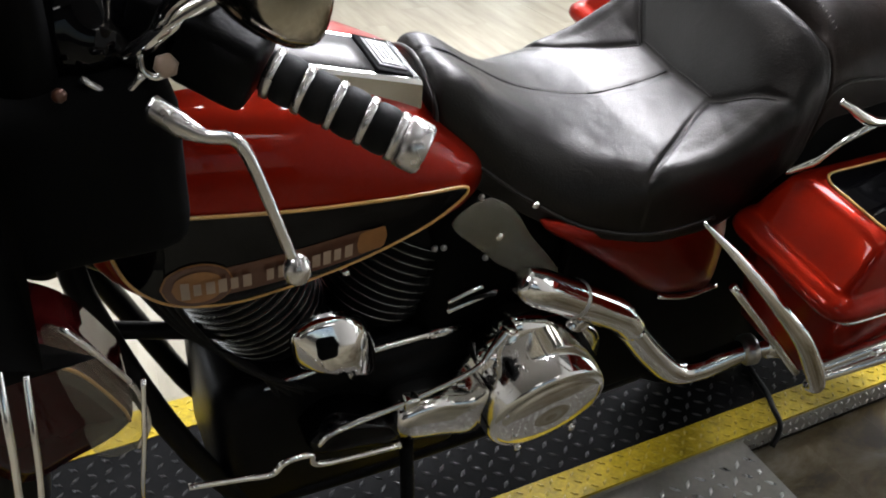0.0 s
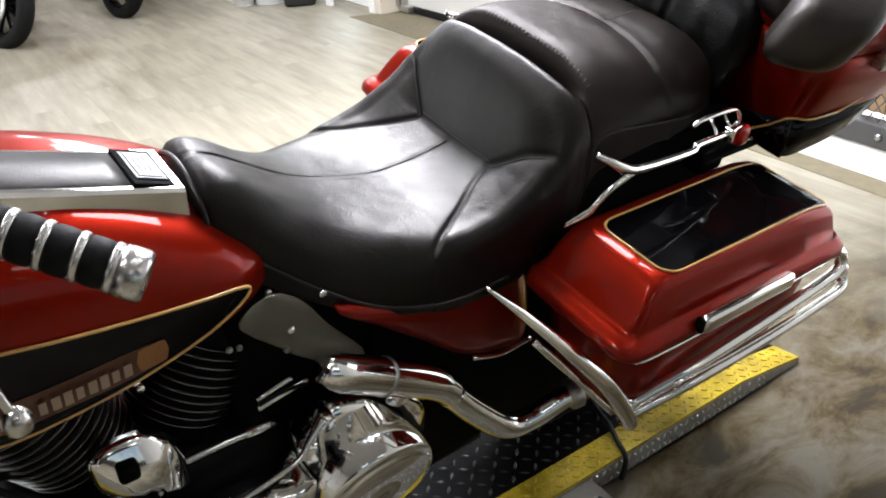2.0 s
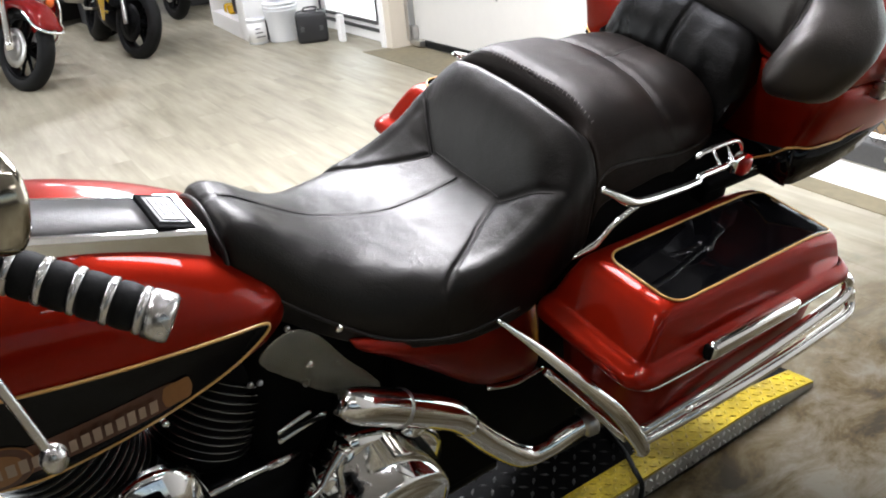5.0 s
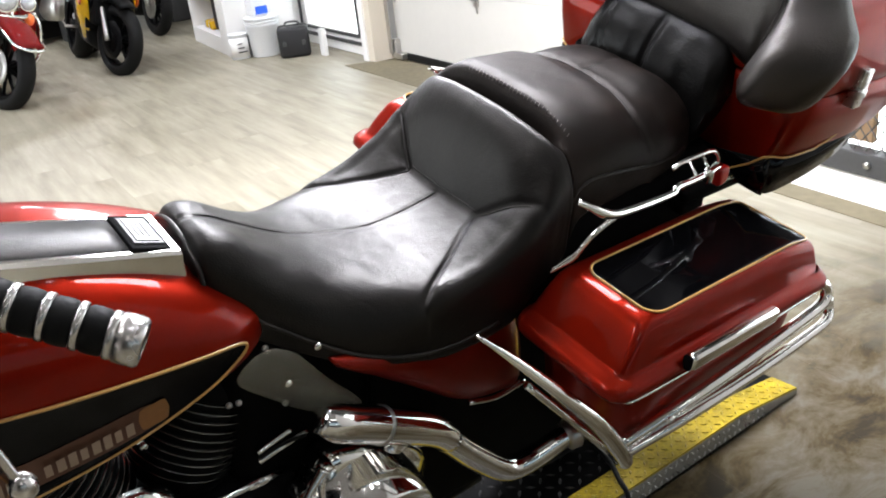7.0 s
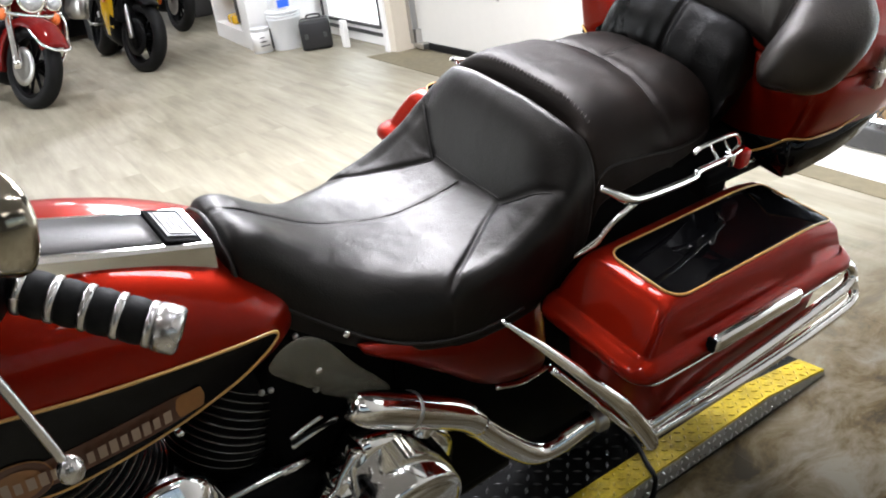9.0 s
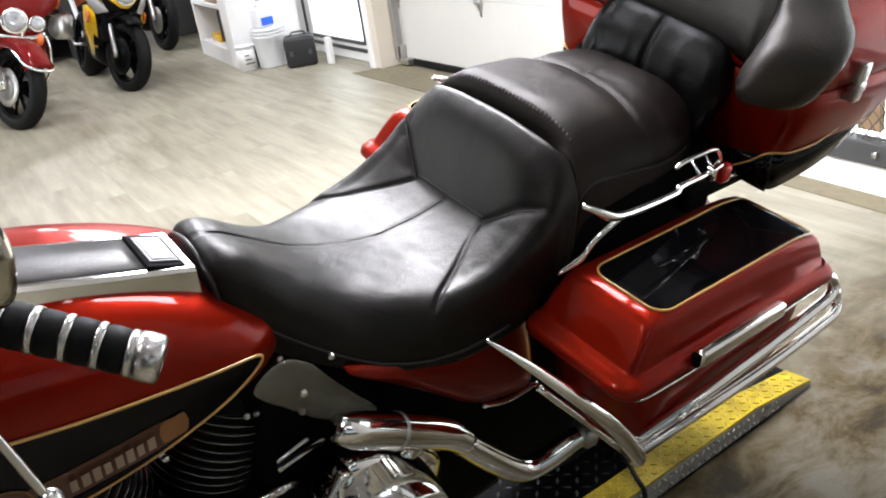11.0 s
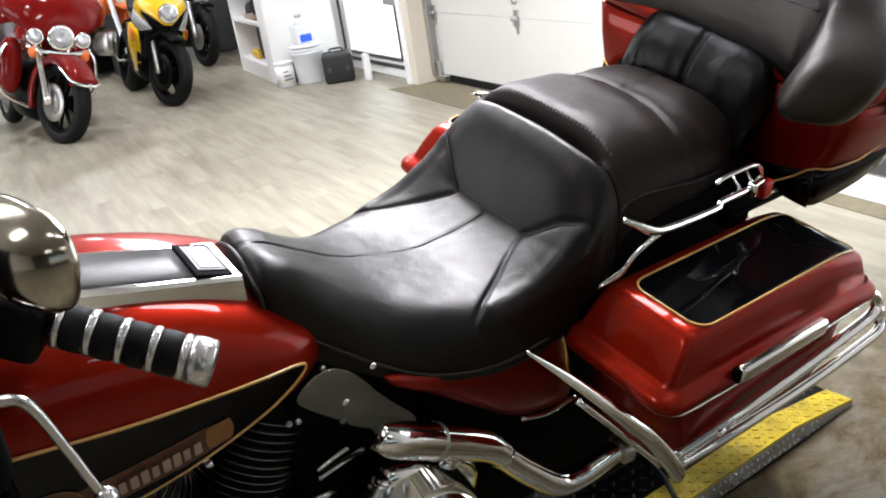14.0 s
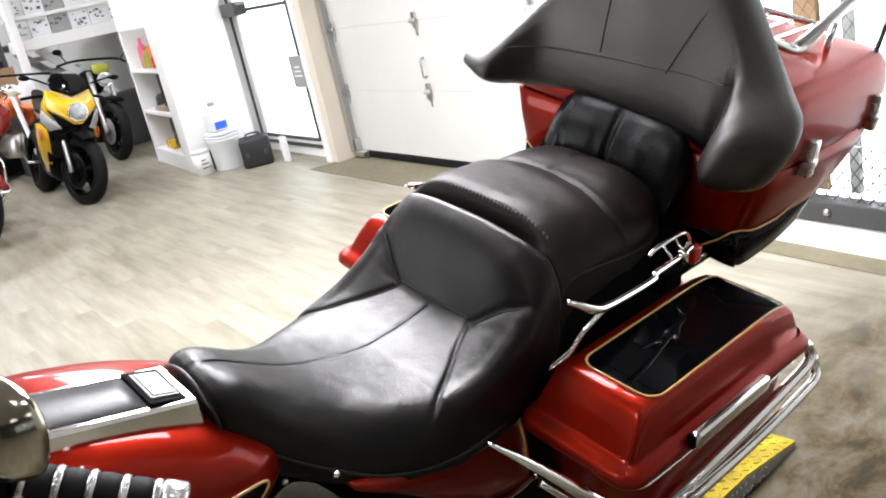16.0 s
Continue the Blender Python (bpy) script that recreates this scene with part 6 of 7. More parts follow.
part("stem_clip", tubed([(-0.352, -0.276, 1.034), (-0.351, -0.280, 1.023), (-0.343, -0.284, 1.018), (-0.335, -0.284, 1.023), (-0.334, -0.280, 1.034)], 0.0035, 10), CHROME, bike)
part("link", tubed([(-0.396, -0.275, 1.020), (-0.372, -0.282, 1.004), (-0.352, -0.282, 1.020)], 0.0035, 10), ALLOY, bike)
part("bolt", turned(bmesh.new(), [(0.005, 0), (0.006, 0.003), (0.005, 0.006), (0.002, 0.007)], along((-0.414, -0.290, 1.018), (-0.40, -0.35, 1.04)), 8), COPPER, bike)
part("clamp_nut", turned(bmesh.new(), [(0.007, 0), (0.0095, 0.002), (0.0095, 0.008), (0.006, 0.010)], along((-0.337, -0.288, 1.030), (-0.318, -0.35, 1.055)), 6), CREAM, bike)

# added dark block, standing in for the shade over the tank's front
part("tank_shade_block", boxed((-0.500, -0.300, 0.84), (-0.326, -0.10, 1.015), 0.03, 3), DARK, bike)
part("dash_panel", boxed((-0.46, -0.28, 0.98), (-0.41, 0.22, 1.14), 0.02, 3), DARK, bike, "black dash panel")

# ---- things along the far wall ----
def prop(name, bm, material, label, category, m=Matrix(), smooth=True):
    ob = part(name, bm, material, smooth=smooth)
    ob.matrix_basis = m
    return tagged(ob, label, category)


# built-in white shelf unit, its open niche facing the room
SH = Matrix.Translation((2.76, 6.22, 0)) @ Matrix.Rotation(radians(-9.0), 4, "Z")
shelf = thing("shelf_unit", SH, "tall white shelf unit with an open niche", "shelf")
part("side_panel", boxed((0.0, -0.16, 0), (0.62, -0.12, 4.0), 0.003), WHITE, shelf, "", False)
part("front_panel", boxed((0.0, -0.12, 0), (0.03, 0.10, 4.0), 0.003), WHITE, shelf, "", False)
part("side_panel", boxed((0.03, 0.07, 0), (0.62, 0.10, 1.36), 0.003), WHITE, shelf, "", False)
part("side_panel", boxed((0.0, 1.13, 0), (0.62, 1.19, 4.0), 0.003), WHITE, shelf, "", False)
part("front_panel", boxed((0.0, 0.10, 1.30), (0.03, 1.13, 4.0), 0.003), WHITE, shelf, "", False)
part("back_panel", boxed((0.55, 0.10, 0.14), (0.62, 1.13, 1.36), 0.003), WHITE, shelf, "", False)
part("plinth", boxed((0.0, 0.10, 0.0), (0.55, 1.13, 0.145), 0.003), WHITE, shelf, "", False)
for z in (0.50, 0.90):
    part("shelf_board", boxed((0.0, 0.10, z), (0.55, 1.13, z + 0.03), 0.003), WHITE, shelf, "", False)
SHP = lambda x, y, z: SH @ Matrix.Translation((x, y, z))
bm = bmesh.new()
for dy in (0.0, 0.13):
    box(bm, (0.05, 0.62 + dy, 0.147), (0.33, 0.73 + dy, 0.23), 0.02, 2)
    box(bm, (0.19, 0.63 + dy, 0.21), (0.32, 0.72 + dy, 0.32), 0.02, 2)
prop("rubber_boots", bm, YELLOW, "pair of yellow rubber boots on the bottom shelf", "boots", SH)
prop("helmet_bag", boxed((0.08, 0.40, 0.147), (0.30, 0.62, 0.47), 0.05, 3), BLACKCASE, "black bag leaning in the shelf niche", "bag", SH)
prop("folded_cloth", boxed((0.03, 0.34, 0.532), (0.38, 0.74, 0.575), 0.012, 2), CREAM, "folded pale cloth on the shelf", "cloth", SH)
prop("black_case", boxed((0.05, 0.36, 0.577), (0.30, 0.44, 0.88), 0.015, 2), BLACKCASE, "narrow black case standing on the shelf", "case", SH)
prop("dark_jar", turned(bmesh.new(), [(0.05, 0), (0.06, 0.03), (0.055, 0.10), (0.03, 0.13)], SHP(0.16, 0.94, 0.532) , 16), CHARCOAL, "small dark jar on the shelf", "jar")
for k, (y, h, r, mt, lb) in enumerate(((0.62, 0.20, 0.042, GREEN, "olive bottle on the upper shelf"), (0.74, 0.16, 0.05, GREEN, "squat green bottle on the upper shelf"), (0.86, 0.28, 0.04, PINK, "pink spray bottle on the upper shelf"), (0.50, 0.26, 0.035, ORANGE, "orange bottle on the upper shelf"), (0.40, 0.14, 0.05, REDLENS, "small red tin on the upper shelf"))):
    prop("bottle", turned(bmesh.new(), [(r, 0), (r * 1.02, 0.01), (r * 1.02, h * 0.65), (r * 0.45, h * 0.82), (r * 0.42, h)], SHP(0.10, y, 0.932), 16), mt, lb, "bottle")

# paint can, bin with jug, black case
can = thing("paint_can", Matrix.Translation((2.77, 5.93, 0)), "white paint can with a dark printed side", "paint can")
part("body", turned(bmesh.new(), [(0.078, 0), (0.082, 0.004), (0.082, 0.198), (0.086, 0.202), (0.086, 0.21), (0.078, 0.21), (0.076, 0.203), (0.0, 0.203)], Matrix(), 28), PLASTIC, can)
part("label", turned(bmesh.new(), [(0.0828, 0.02), (0.0828, 0.18)], Matrix.Rotation(radians(-60), 4, "Z"), 28), WHITE, can)
for k in range(3):
    part("print_bar", boxed((-0.05, -0.0895, 0.06 + 0.035 * k), (0.03 - 0.02 * k, -0.076, 0.068 + 0.035 * k)), CHARCOAL, can, "", False)
part("dark_side", boxed((0.058, -0.07, 0.02), (0.092, 0.02, 0.19), 0.006), CHARCOAL, can, "", False)
wb = thing("waste_bin", Matrix.Translation((2.97, 5.84, 0)), "white plastic bin with stacked lids", "bin")
part("body", turned(bmesh.new(), [(0.12, 0), (0.125, 0.01), (0.14, 0.25), (0.146, 0.255), (0.146, 0.275), (0.0, 0.275)], Matrix(), 28), PLASTIC, wb)
for k in range(2):
    part("lid", turned(bmesh.new(), [(0.13, 0.277 + k * 0.03), (0.15, 0.282 + k * 0.03), (0.15, 0.298 + k * 0.03), (0.13, 0.304 + k * 0.03), (0.0, 0.304 + k * 0.03)], Matrix(), 28), PLASTIC, wb)
jug = thing("jug", Matrix.Translation((2.95, 5.84, 0.336)), "white plastic jug with a blue label", "jug")
part("body", boxed((-0.075, -0.075, 0), (0.075, 0.075, 0.17), 0.025, 4), PLASTIC, jug)
part("neck", turned(bmesh.new(), [(0.06, 0.165), (0.035, 0.20), (0.024, 0.215), (0.024, 0.235)], Matrix(), 18), PLASTIC, jug)
part("cap", turned(bmesh.new(), [(0.028, 0.225), (0.028, 0.25), (0.0, 0.252)], Matrix(), 18), GREY, jug)
part("label", boxed((-0.05, -0.0785, 0.02), (0.06, -0.0745, 0.085), 0.001), BLUE, jug, "blue label", False)
case = thing("tool_case", Matrix.Translation((3.10, 5.54, 0)) @ Matrix.Rotation(radians(-28), 4, "Z"), "black hard tool case standing on the floor", "case")
part("shell", boxed((-0.13, -0.13, 0), (0.13, -0.005, 0.25), 0.03, 3), BLACKCASE, case)
part("shell", boxed((-0.13, 0.005, 0), (0.13, 0.10, 0.25), 0.03, 3), BLACKCASE, case)
part("handle", tubed([(-0.05, 0.0, 0.24), (-0.05, 0.0, 0.275), (0.05, 0.0, 0.275), (0.05, 0.0, 0.24)], 0.009, 8, 3), CHARCOAL, case)
for x in (-0.08, 0.08):
    part("latch", boxed((x - 0.015, -0.138, 0.10), (x + 0.015, -0.128, 0.14), 0.003), CHARCOAL, case, "", False)

# mezzanine and stair beyond the parked motorcycles
mz = thing("mezzanine", Matrix.Translation((0, 9.0, 0)), "white mezzanine edge with a patchy grey-white panel band", "mezzanine")
part("beam", boxed((2.42, 0, 1.29), (3.75, 0.25, 1.42), 0.01), WHITE, mz, "white painted beam", False)
part("deck", boxed((2.42, 0.25, 1.33), (3.75, 2.5, 1.40), 0.01), GREY, mz, "", False)
part("handrail", boxed((2.36, -0.02, 1.62), (3.75, 0.06, 1.66), 0.008), WHITE, mz, "white rail", False)
part("handrail", boxed((2.36, -0.02, 1.86), (3.75, 0.06, 1.91), 0.008), WHITE, mz, "white rail", False)
random.seed(5)
for k in range(6):
    x0 = 2.42 + k * 0.222
    for z0, z1 in ((1.422, 1.618), (1.662, 1.858)):
        part("band_panel", boxed((x0, 0.03, z0), (x0 + 0.218, 0.07, z1), 0.004), GREY if k == 2 else PLASTIC, mz, "", False)
        # small raised patches in darker colours, strewn at random
        for j in range(9):
            a, c = random.uniform(x0 + 0.01, x0 + 0.17), random.uniform(z0 + 0.02, z1 - 0.04)
            part("panel_patch", boxed((a, 0.022, c), (a + random.uniform(0.012, 0.045), 0.0295, c + random.uniform(0.008, 0.03)), 0.002), (GREY, CHARCOAL, CONCRETE)[j % 3], mz, "", False)
part("post", boxed((2.41, -0.10, 0), (2.49, 0.0, 1.95), 0.006), WHITE, mz, "white post", False)
st = thing("stair", Matrix.Translation((0, 9.3, 0)), "white open stair descending under the mezzanine", "stair")
for k in range(8):
    x, z = 2.62 + k * 0.15, 1.36 - k * 0.165
    part("tread", boxed((x, 0.05, z - 0.04), (x + 0.22, 0.85, z), 0.004), GREY, st, "", False)
for y0 in (0.0, 0.86):
    part("stringer", sheet(bmesh.new(), [(2.70, y0, 1.38), (3.95, y0, 0.18), (3.95, y0 + 0.035, 0.18), (2.70, y0 + 0.035, 1.38)], 0.13), PLASTIC, st, "white stringer", False)
sr = thing("storage_rack", Matrix.Translation((1.05, 9.2, 0)), "dark storage rack filled with boxes and tools", "rack")
for x in (0.0, 1.25):
    part("upright", boxed((x, 0, 0), (x + 0.05, 0.5, 2.0), 0.004), CHARCOAL, sr, "", False)
for z in (0.25, 0.75, 1.25, 1.75):
    part("rack_shelf", boxed((0.05, 0, z), (1.25, 0.5, z + 0.03), 0.003), CHARCOAL, sr, "", False)
part("rack_back", boxed((0.0, 0.5, 0), (1.3, 0.52, 2.0)), CHARCOAL, sr, "", False)
random.seed(9)
for k in range(14):
    z = (0.28, 0.78, 1.28)[k % 3]
    x = 0.08 + (k // 3) * 0.23
    w, h = random.uniform(0.12, 0.2), random.uniform(0.15, 0.38)
    mt, nm, cl = ((CARD, "brown cardboard box on the storage rack", "box"), (CHARCOAL, "dark tool box on the storage rack", "box"), (CARD, "tall cardboard box on the storage rack", "box"), (GREY, "grey metal box on the storage rack", "box"))[k % 4]
    prop("storage_box", boxed((x, 0.05, z), (x + w, 0.42, z + h), 0.006), mt, nm, cl, Matrix.Translation((1.05, 9.2, 0.0)), False)

for z, w, h in ((0.72, 0.24, 0.24), (0.96, 0.20, 0.22)):
    prop("cardboard_box", boxed((2.14, 9.02, z), (2.14 + w, 9.18, z + h), 0.005), CARD, "brown cardboard box stacked beside the storage rack", "box", smooth=False)
# plain dark block filling the dark area between naked motorcycle and shelf unit
prop("cabinet", boxed((3.34, 9.02, 0.0), (3.70, 9.30, 0.62), 0.012, 2), CHARCOAL, "low dark block behind the shelf unit", "cabinet", smooth=False)
prop("crate", boxed((2.12, 9.0, 0.0), (2.40, 9.19, 0.718), 0.01), CHARCOAL, "dark crate under the cardboard boxes", "crate", smooth=False)


# ---- parked motorcycles: built facing -x, their front wheel's contact at the origin ----
def disc(parent, name, x, y, z, r, th, material):
    return part(name, turned(bmesh.new(), [(r * 0.68, -th), (r, -th), (r, th), (r * 0.68, th), (r * 0.68, -th)], turn_y(x, y, z), 28), material, parent)


def blob(parent, name, stations, material, label="", n=2.4, seg=28):
    """A bodywork shell: rings of (x, half width, top, bottom)."""
    rings = []
    for x, w, top, bot in stations:
        zc, h = (top + bot) / 2, (top - bot) / 2
        rings.append([(x, w * math.copysign(abs(math.cos(a)) ** (2 / n), math.cos(a)), zc + h * math.copysign(abs(math.sin(a)) ** (2 / n), math.sin(a))) for a in (2 * math.pi * j / seg for j in range(seg))])
    return part(name, loft(bmesh.new(), rings), material, parent, label)


def ball(parent, name, x, y, z, sx, sy, sz, material, label=""):
    bm = bmesh.new()
    bmesh.ops.create_uvsphere(bm, u_segments=24, v_segments=14, radius=1)
    bmesh.ops.transform(bm, matrix=Matrix.Translation((x, y, z)) @ Matrix.Diagonal((sx, sy, sz, 1)), verts=bm.verts)
    return part(name, bm, material, parent, label)


def head_lamp(parent, x, y, z, r):
    m = along((x, y, z), (x - 1, y, z))
    h = part("headlamp", turned(bmesh.new(), [(r * 0.3, -r), (r * 0.8, -r * 0.7), (r, -r * 0.2), (r * 1.05, 0.0), (r * 1.04, 0.012), (r * 0.95, 0.014)], m, 28), CHROME, parent, "round chrome headlamp")
    part("lens", turned(bmesh.new(), [(r * 0.96, 0.008), (r * 0.7, 0.022), (0, 0.03)], m, 28), HEADGLASS, h)
    return h


def parked(x, y, turn, lean=0.0):
    return Matrix.Translation((x, y, 0)) @ Matrix.Rotation(radians(turn), 4, "Z") @ Matrix.Rotation(radians(lean), 4, "X")


def steered(x, angle, *obs):
    """Turns the front end about its upright steering axis."""
    m = Matrix.Translation((x, 0, 0)) @ Matrix.Rotation(radians(angle), 4, "Z") @ Matrix.Translation((-x, 0, 0))
    for o in obs:
        o.matrix_basis = m @ o.matrix_basis


# red touring motorcycle
rb = thing("touring_motorcycle", parked(0.81, 5.97, 93, 17), "bright red touring motorcycle with a chrome fork", "motorcycle", "parked motorcycles")
steered(0.1, 16, wheel(rb, 0.0, 0.318, 0.322, 0.13, 0, 9, ENGINE), disc(rb, "brake_disc", 0, -0.085, 0.318, 0.145, 0.003, STEEL), disc(rb, "brake_disc", 0, 0.085, 0.318, 0.145, 0.003, STEEL))
for s in (-1, 1):
    steered(0.1, 16, part("fork_leg", tubed([(0.0, s * 0.115, 0.30), (0.13, s * 0.115, 0.62), (0.24, s * 0.115, 0.90)], [0.034, 0.03, 0.026]), CHROME, rb, "chrome fork leg"))
    ball(rb, "turn_signal", 0.03, s * 0.190, 0.685, 0.03, 0.033, 0.045, ORANGE, "amber turn signal")
    head_lamp(rb, 0.035, s * 0.172, 0.80, 0.058)
    blob(rb, "lower_fairing", [(0.33, 0.02, 0.74, 0.50), (0.36, 0.07, 0.78, 0.40), (0.44, 0.085, 0.78, 0.34), (0.52, 0.06, 0.74, 0.34)], BRIGHT_RED).location = (0, s * 0.26, 0)
    part("engine_guard", tubed([(0.40, s * 0.10, 0.76), (0.36, s * 0.30, 0.72), (0.35, s * 0.36, 0.58), (0.37, s * 0.34, 0.36), (0.42, s * 0.12, 0.24)], 0.016), CHROME, rb, "chrome engine guard")
    part("footboard", boxed((0.52, min(s * 0.24, s * 0.40), 0.28), (0.78, max(s * 0.24, s * 0.40), 0.30), 0.01), STEEL, rb)
    ball(rb, "mirror", 0.30, s * 0.42, 1.24, 0.03, 0.085, 0.05, CHROME, "chrome mirror")
    part("mirror_stem", tubed([(0.40, s * 0.36, 1.10), (0.36, s * 0.40, 1.18), (0.31, s * 0.42, 1.22)], 0.007), CHROME, rb)
    blob(rb, "saddlebag", [(1.12, 0.06, 0.68, 0.40), (1.16, 0.10, 0.72, 0.34), (1.60, 0.11, 0.72, 0.36), (1.70, 0.07, 0.68, 0.42)], BRIGHT_RED).location = (0, s * 0.33, 0)
bm = bmesh.new()
rings = []
for k in range(21):
    a = radians(-62 + k * 8.2)
    rings.append([(0.0 + 0.375 * math.sin(a) * q, y, 0.318 + 0.375 * math.cos(a) * q) for y, q in ((-0.10, 0.78), (-0.098, 0.93), (-0.07, 0.985), (0, 1.0), (0.07, 0.985), (0.098, 0.93), (0.10, 0.78), (0.09, 0.78), (0.088, 0.92), (0.06, 0.97), (0, 0.985), (-0.06, 0.97), (-0.088, 0.92), (-0.09, 0.78))])
fender = part("front_fender", loft(bm, rings), BRIGHT_RED, rb, "bright red front fender")
part("fender_trim", tubed([(-0.10, -0.106, 0.60), (-0.30, -0.11, 0.50), (-0.36, 0, 0.47), (-0.30, 0.11, 0.50), (-0.10, 0.106, 0.60)], 0.010), CHROME, fender, "chrome fender trim")
steered(0.1, 16, fender)
head_lamp(rb, -0.02, 0, 0.805, 0.092)
part("lamp_bar", tubed([(0.04, -0.23, 0.73), (0.02, -0.12, 0.695), (0.02, 0.12, 0.695), (0.04, 0.23, 0.73)], 0.016), CHROME, rb, "chrome lamp bar")
blob(rb, "fairing", [(0.02, 0.14, 0.97, 0.80), (0.05, 0.26, 1.06, 0.80), (0.14, 0.36, 1.16, 0.83), (0.26, 0.40, 1.18, 0.90), (0.36, 0.38, 1.16, 0.95)], BRIGHT_RED, "bright red batwing fairing")
blob(rb, "fuel_tank", [(0.46, 0.08, 0.86, 0.72), (0.55, 0.16, 0.95, 0.66), (0.75, 0.17, 0.92, 0.66), (0.98, 0.09, 0.80, 0.70)], BRIGHT_RED, "bright red fuel tank")
blob(rb, "seat", [(0.95, 0.10, 0.80, 0.70), (1.15, 0.19, 0.78, 0.64), (1.35, 0.19, 0.90, 0.66), (1.62, 0.18, 0.88, 0.70)], LEATHER, "black leather seat")
blob(rb, "engine", [(0.42, 0.12, 0.60, 0.16), (0.52, 0.19, 0.68, 0.12), (0.85, 0.19, 0.66, 0.12), (1.0, 0.12, 0.5, 0.16)], ENGINE, "black engine")
blob(rb, "luggage_box", [(1.52, 0.25, 1.04, 0.80), (1.58, 0.29, 1.10, 0.76), (1.95, 0.28, 1.08, 0.78), (2.0, 0.22, 1.02, 0.82)], BRIGHT_RED, "bright red luggage box")
wheel(rb, 1.61, 0.318, 0.322, 0.14, 0, 9, STEEL)
part("handlebar", tubed([(0.62, -0.42, 1.06), (0.45, -0.30, 1.12), (0.38, 0, 1.05), (0.45, 0.30, 1.12), (0.62, 0.42, 1.06)], 0.014), CHROME, rb, "chrome handlebar")
part("side_stand", tubed([(0.62, -0.18, 0.22), (0.60, -0.27, 0.14), (0.60, -0.31, 0.098)], 0.012), ENGINE, rb)


# yellow sport motorcycle
sb = thing("sport_motorcycle", parked(1.82, 6.38, 86, 13), "yellow and silver sport motorcycle with black wheels", "motorcycle", "parked motorcycles")
steered(0.1, 17, wheel(sb, 0.0, 0.296, 0.300, 0.12, 0, 6, ENGINE), disc(sb, "brake_disc", 0, -0.075, 0.296, 0.155, 0.003, ENGINE), disc(sb, "brake_disc", 0, 0.075, 0.296, 0.155, 0.003, ENGINE))
for s in (-1, 1):
    steered(0.1, 12, part("fork_leg", tubed([(0.0, s * 0.10, 0.29), (0.10, s * 0.10, 0.55), (0.22, s * 0.10, 0.82)], [0.022, 0.022, 0.025]), STEEL if s > 0 else ENGINE, sb, "fork leg"), ball(sb, "brake_caliper", 0.055, s * 0.095, 0.35, 0.035, 0.025, 0.06, ENGINE))
    part("mirror_stem", tubed([(0.10, s * 0.17, 1.02), (0.06, s * 0.28, 1.06), (0.05, s * 0.33, 1.07)], 0.008), ENGINE, sb)
    ball(sb, "mirror", 0.05, s * 0.355, 1.07, 0.02, 0.045, 0.022, ENGINE, "black mirror")
    part("radiator_guard", boxed((0.30, min(s * 0.02, s * 0.18), 0.36), (0.34, max(s * 0.02, s * 0.18), 0.72), 0.01), ENGINE, sb)
    part("handlebar", tubed([(0.30, s * 0.10, 0.93), (0.34, s * 0.22, 0.92), (0.38, s * 0.34, 0.90)], 0.014), ENGINE, sb)
bm = bmesh.new()
rings = []
for k in range(15):
    a = radians(-35 + k * 7)
    rings.append([(0.0 + 0.345 * math.sin(a) * q, y, 0.296 + 0.345 * math.cos(a) * q) for y, q in ((-0.08, 0.86), (-0.06, 0.97), (0, 1.0), (0.06, 0.97), (0.08, 0.86), (0.05, 0.95), (0, 0.98), (-0.05, 0.95))])
steered(0.1, 12, part("front_fender", loft(bm, rings), ENGINE, sb, "black front fender"))
def shield(parent, name, rim, centre, depth, material, label=""):
    """A faceted cowl: a rim of points about a raised middle, with thickness towards the rear."""
    bm = bmesh.new()
    front = [bm.verts.new(p) for p in rim]
    back = [bm.verts.new((p[0] + depth, p[1] * 0.94, p[2])) for p in rim]
    mid = bm.verts.new(centre)
    n = len(rim)
    for k in range(n):
        bm.faces.new((front[k], front[(k + 1) % n], mid))
        bm.faces.new((front[k], back[k], back[(k + 1) % n], front[(k + 1) % n]))
    bm.faces.new(back)
    bmesh.ops.recalc_face_normals(bm, faces=bm.faces)
    es = [e for e in bm.edges if e.calc_face_angle(0) > 0.5]
    bmesh.ops.bevel(bm, geom=es, offset=0.006, segments=2, affect="EDGES", profile=0.5)
    return part(name, bm, material, parent, label)


def bowed(parent, name, rows, thick, material, label=""):
    """A bowed panel: rows of (z, x in the middle, x at the edge, half width, dip in the middle)."""
    rings = []
    for z, xc, xs, w, dip in rows:
        ks = [k / 8 - 1 for k in range(17)]
        front = [(xc + (xs - xc) * abs(k) ** 1.6, k * w, z - dip * (1 - abs(k)) ** 0.8) for k in ks]
        rings.append(front + [(x + thick, y * 0.95, zz) for x, y, zz in front[::-1]])
    return part(name, loft(bmesh.new(), rings), material, parent, label)


bowed(sb, "nose", [(0.972, 0.14, 0.19, 0.182, 0.062), (0.945, 0.085, 0.18, 0.190, 0.040), (0.90, 0.02, 0.155, 0.205, 0.015), (0.86, -0.03, 0.14, 0.215, 0), (0.83, -0.055, 0.12, 0.210, 0), (0.79, -0.08, 0.055, 0.160, 0), (0.755, -0.095, 0.0, 0.112, 0), (0.725, -0.10, -0.04, 0.075, 0), (0.69, -0.10, -0.075, 0.035, 0)], 0.025, YELLOW, "yellow nose fairing")
head_lamp(sb, -0.092, 0, 0.790, 0.078)
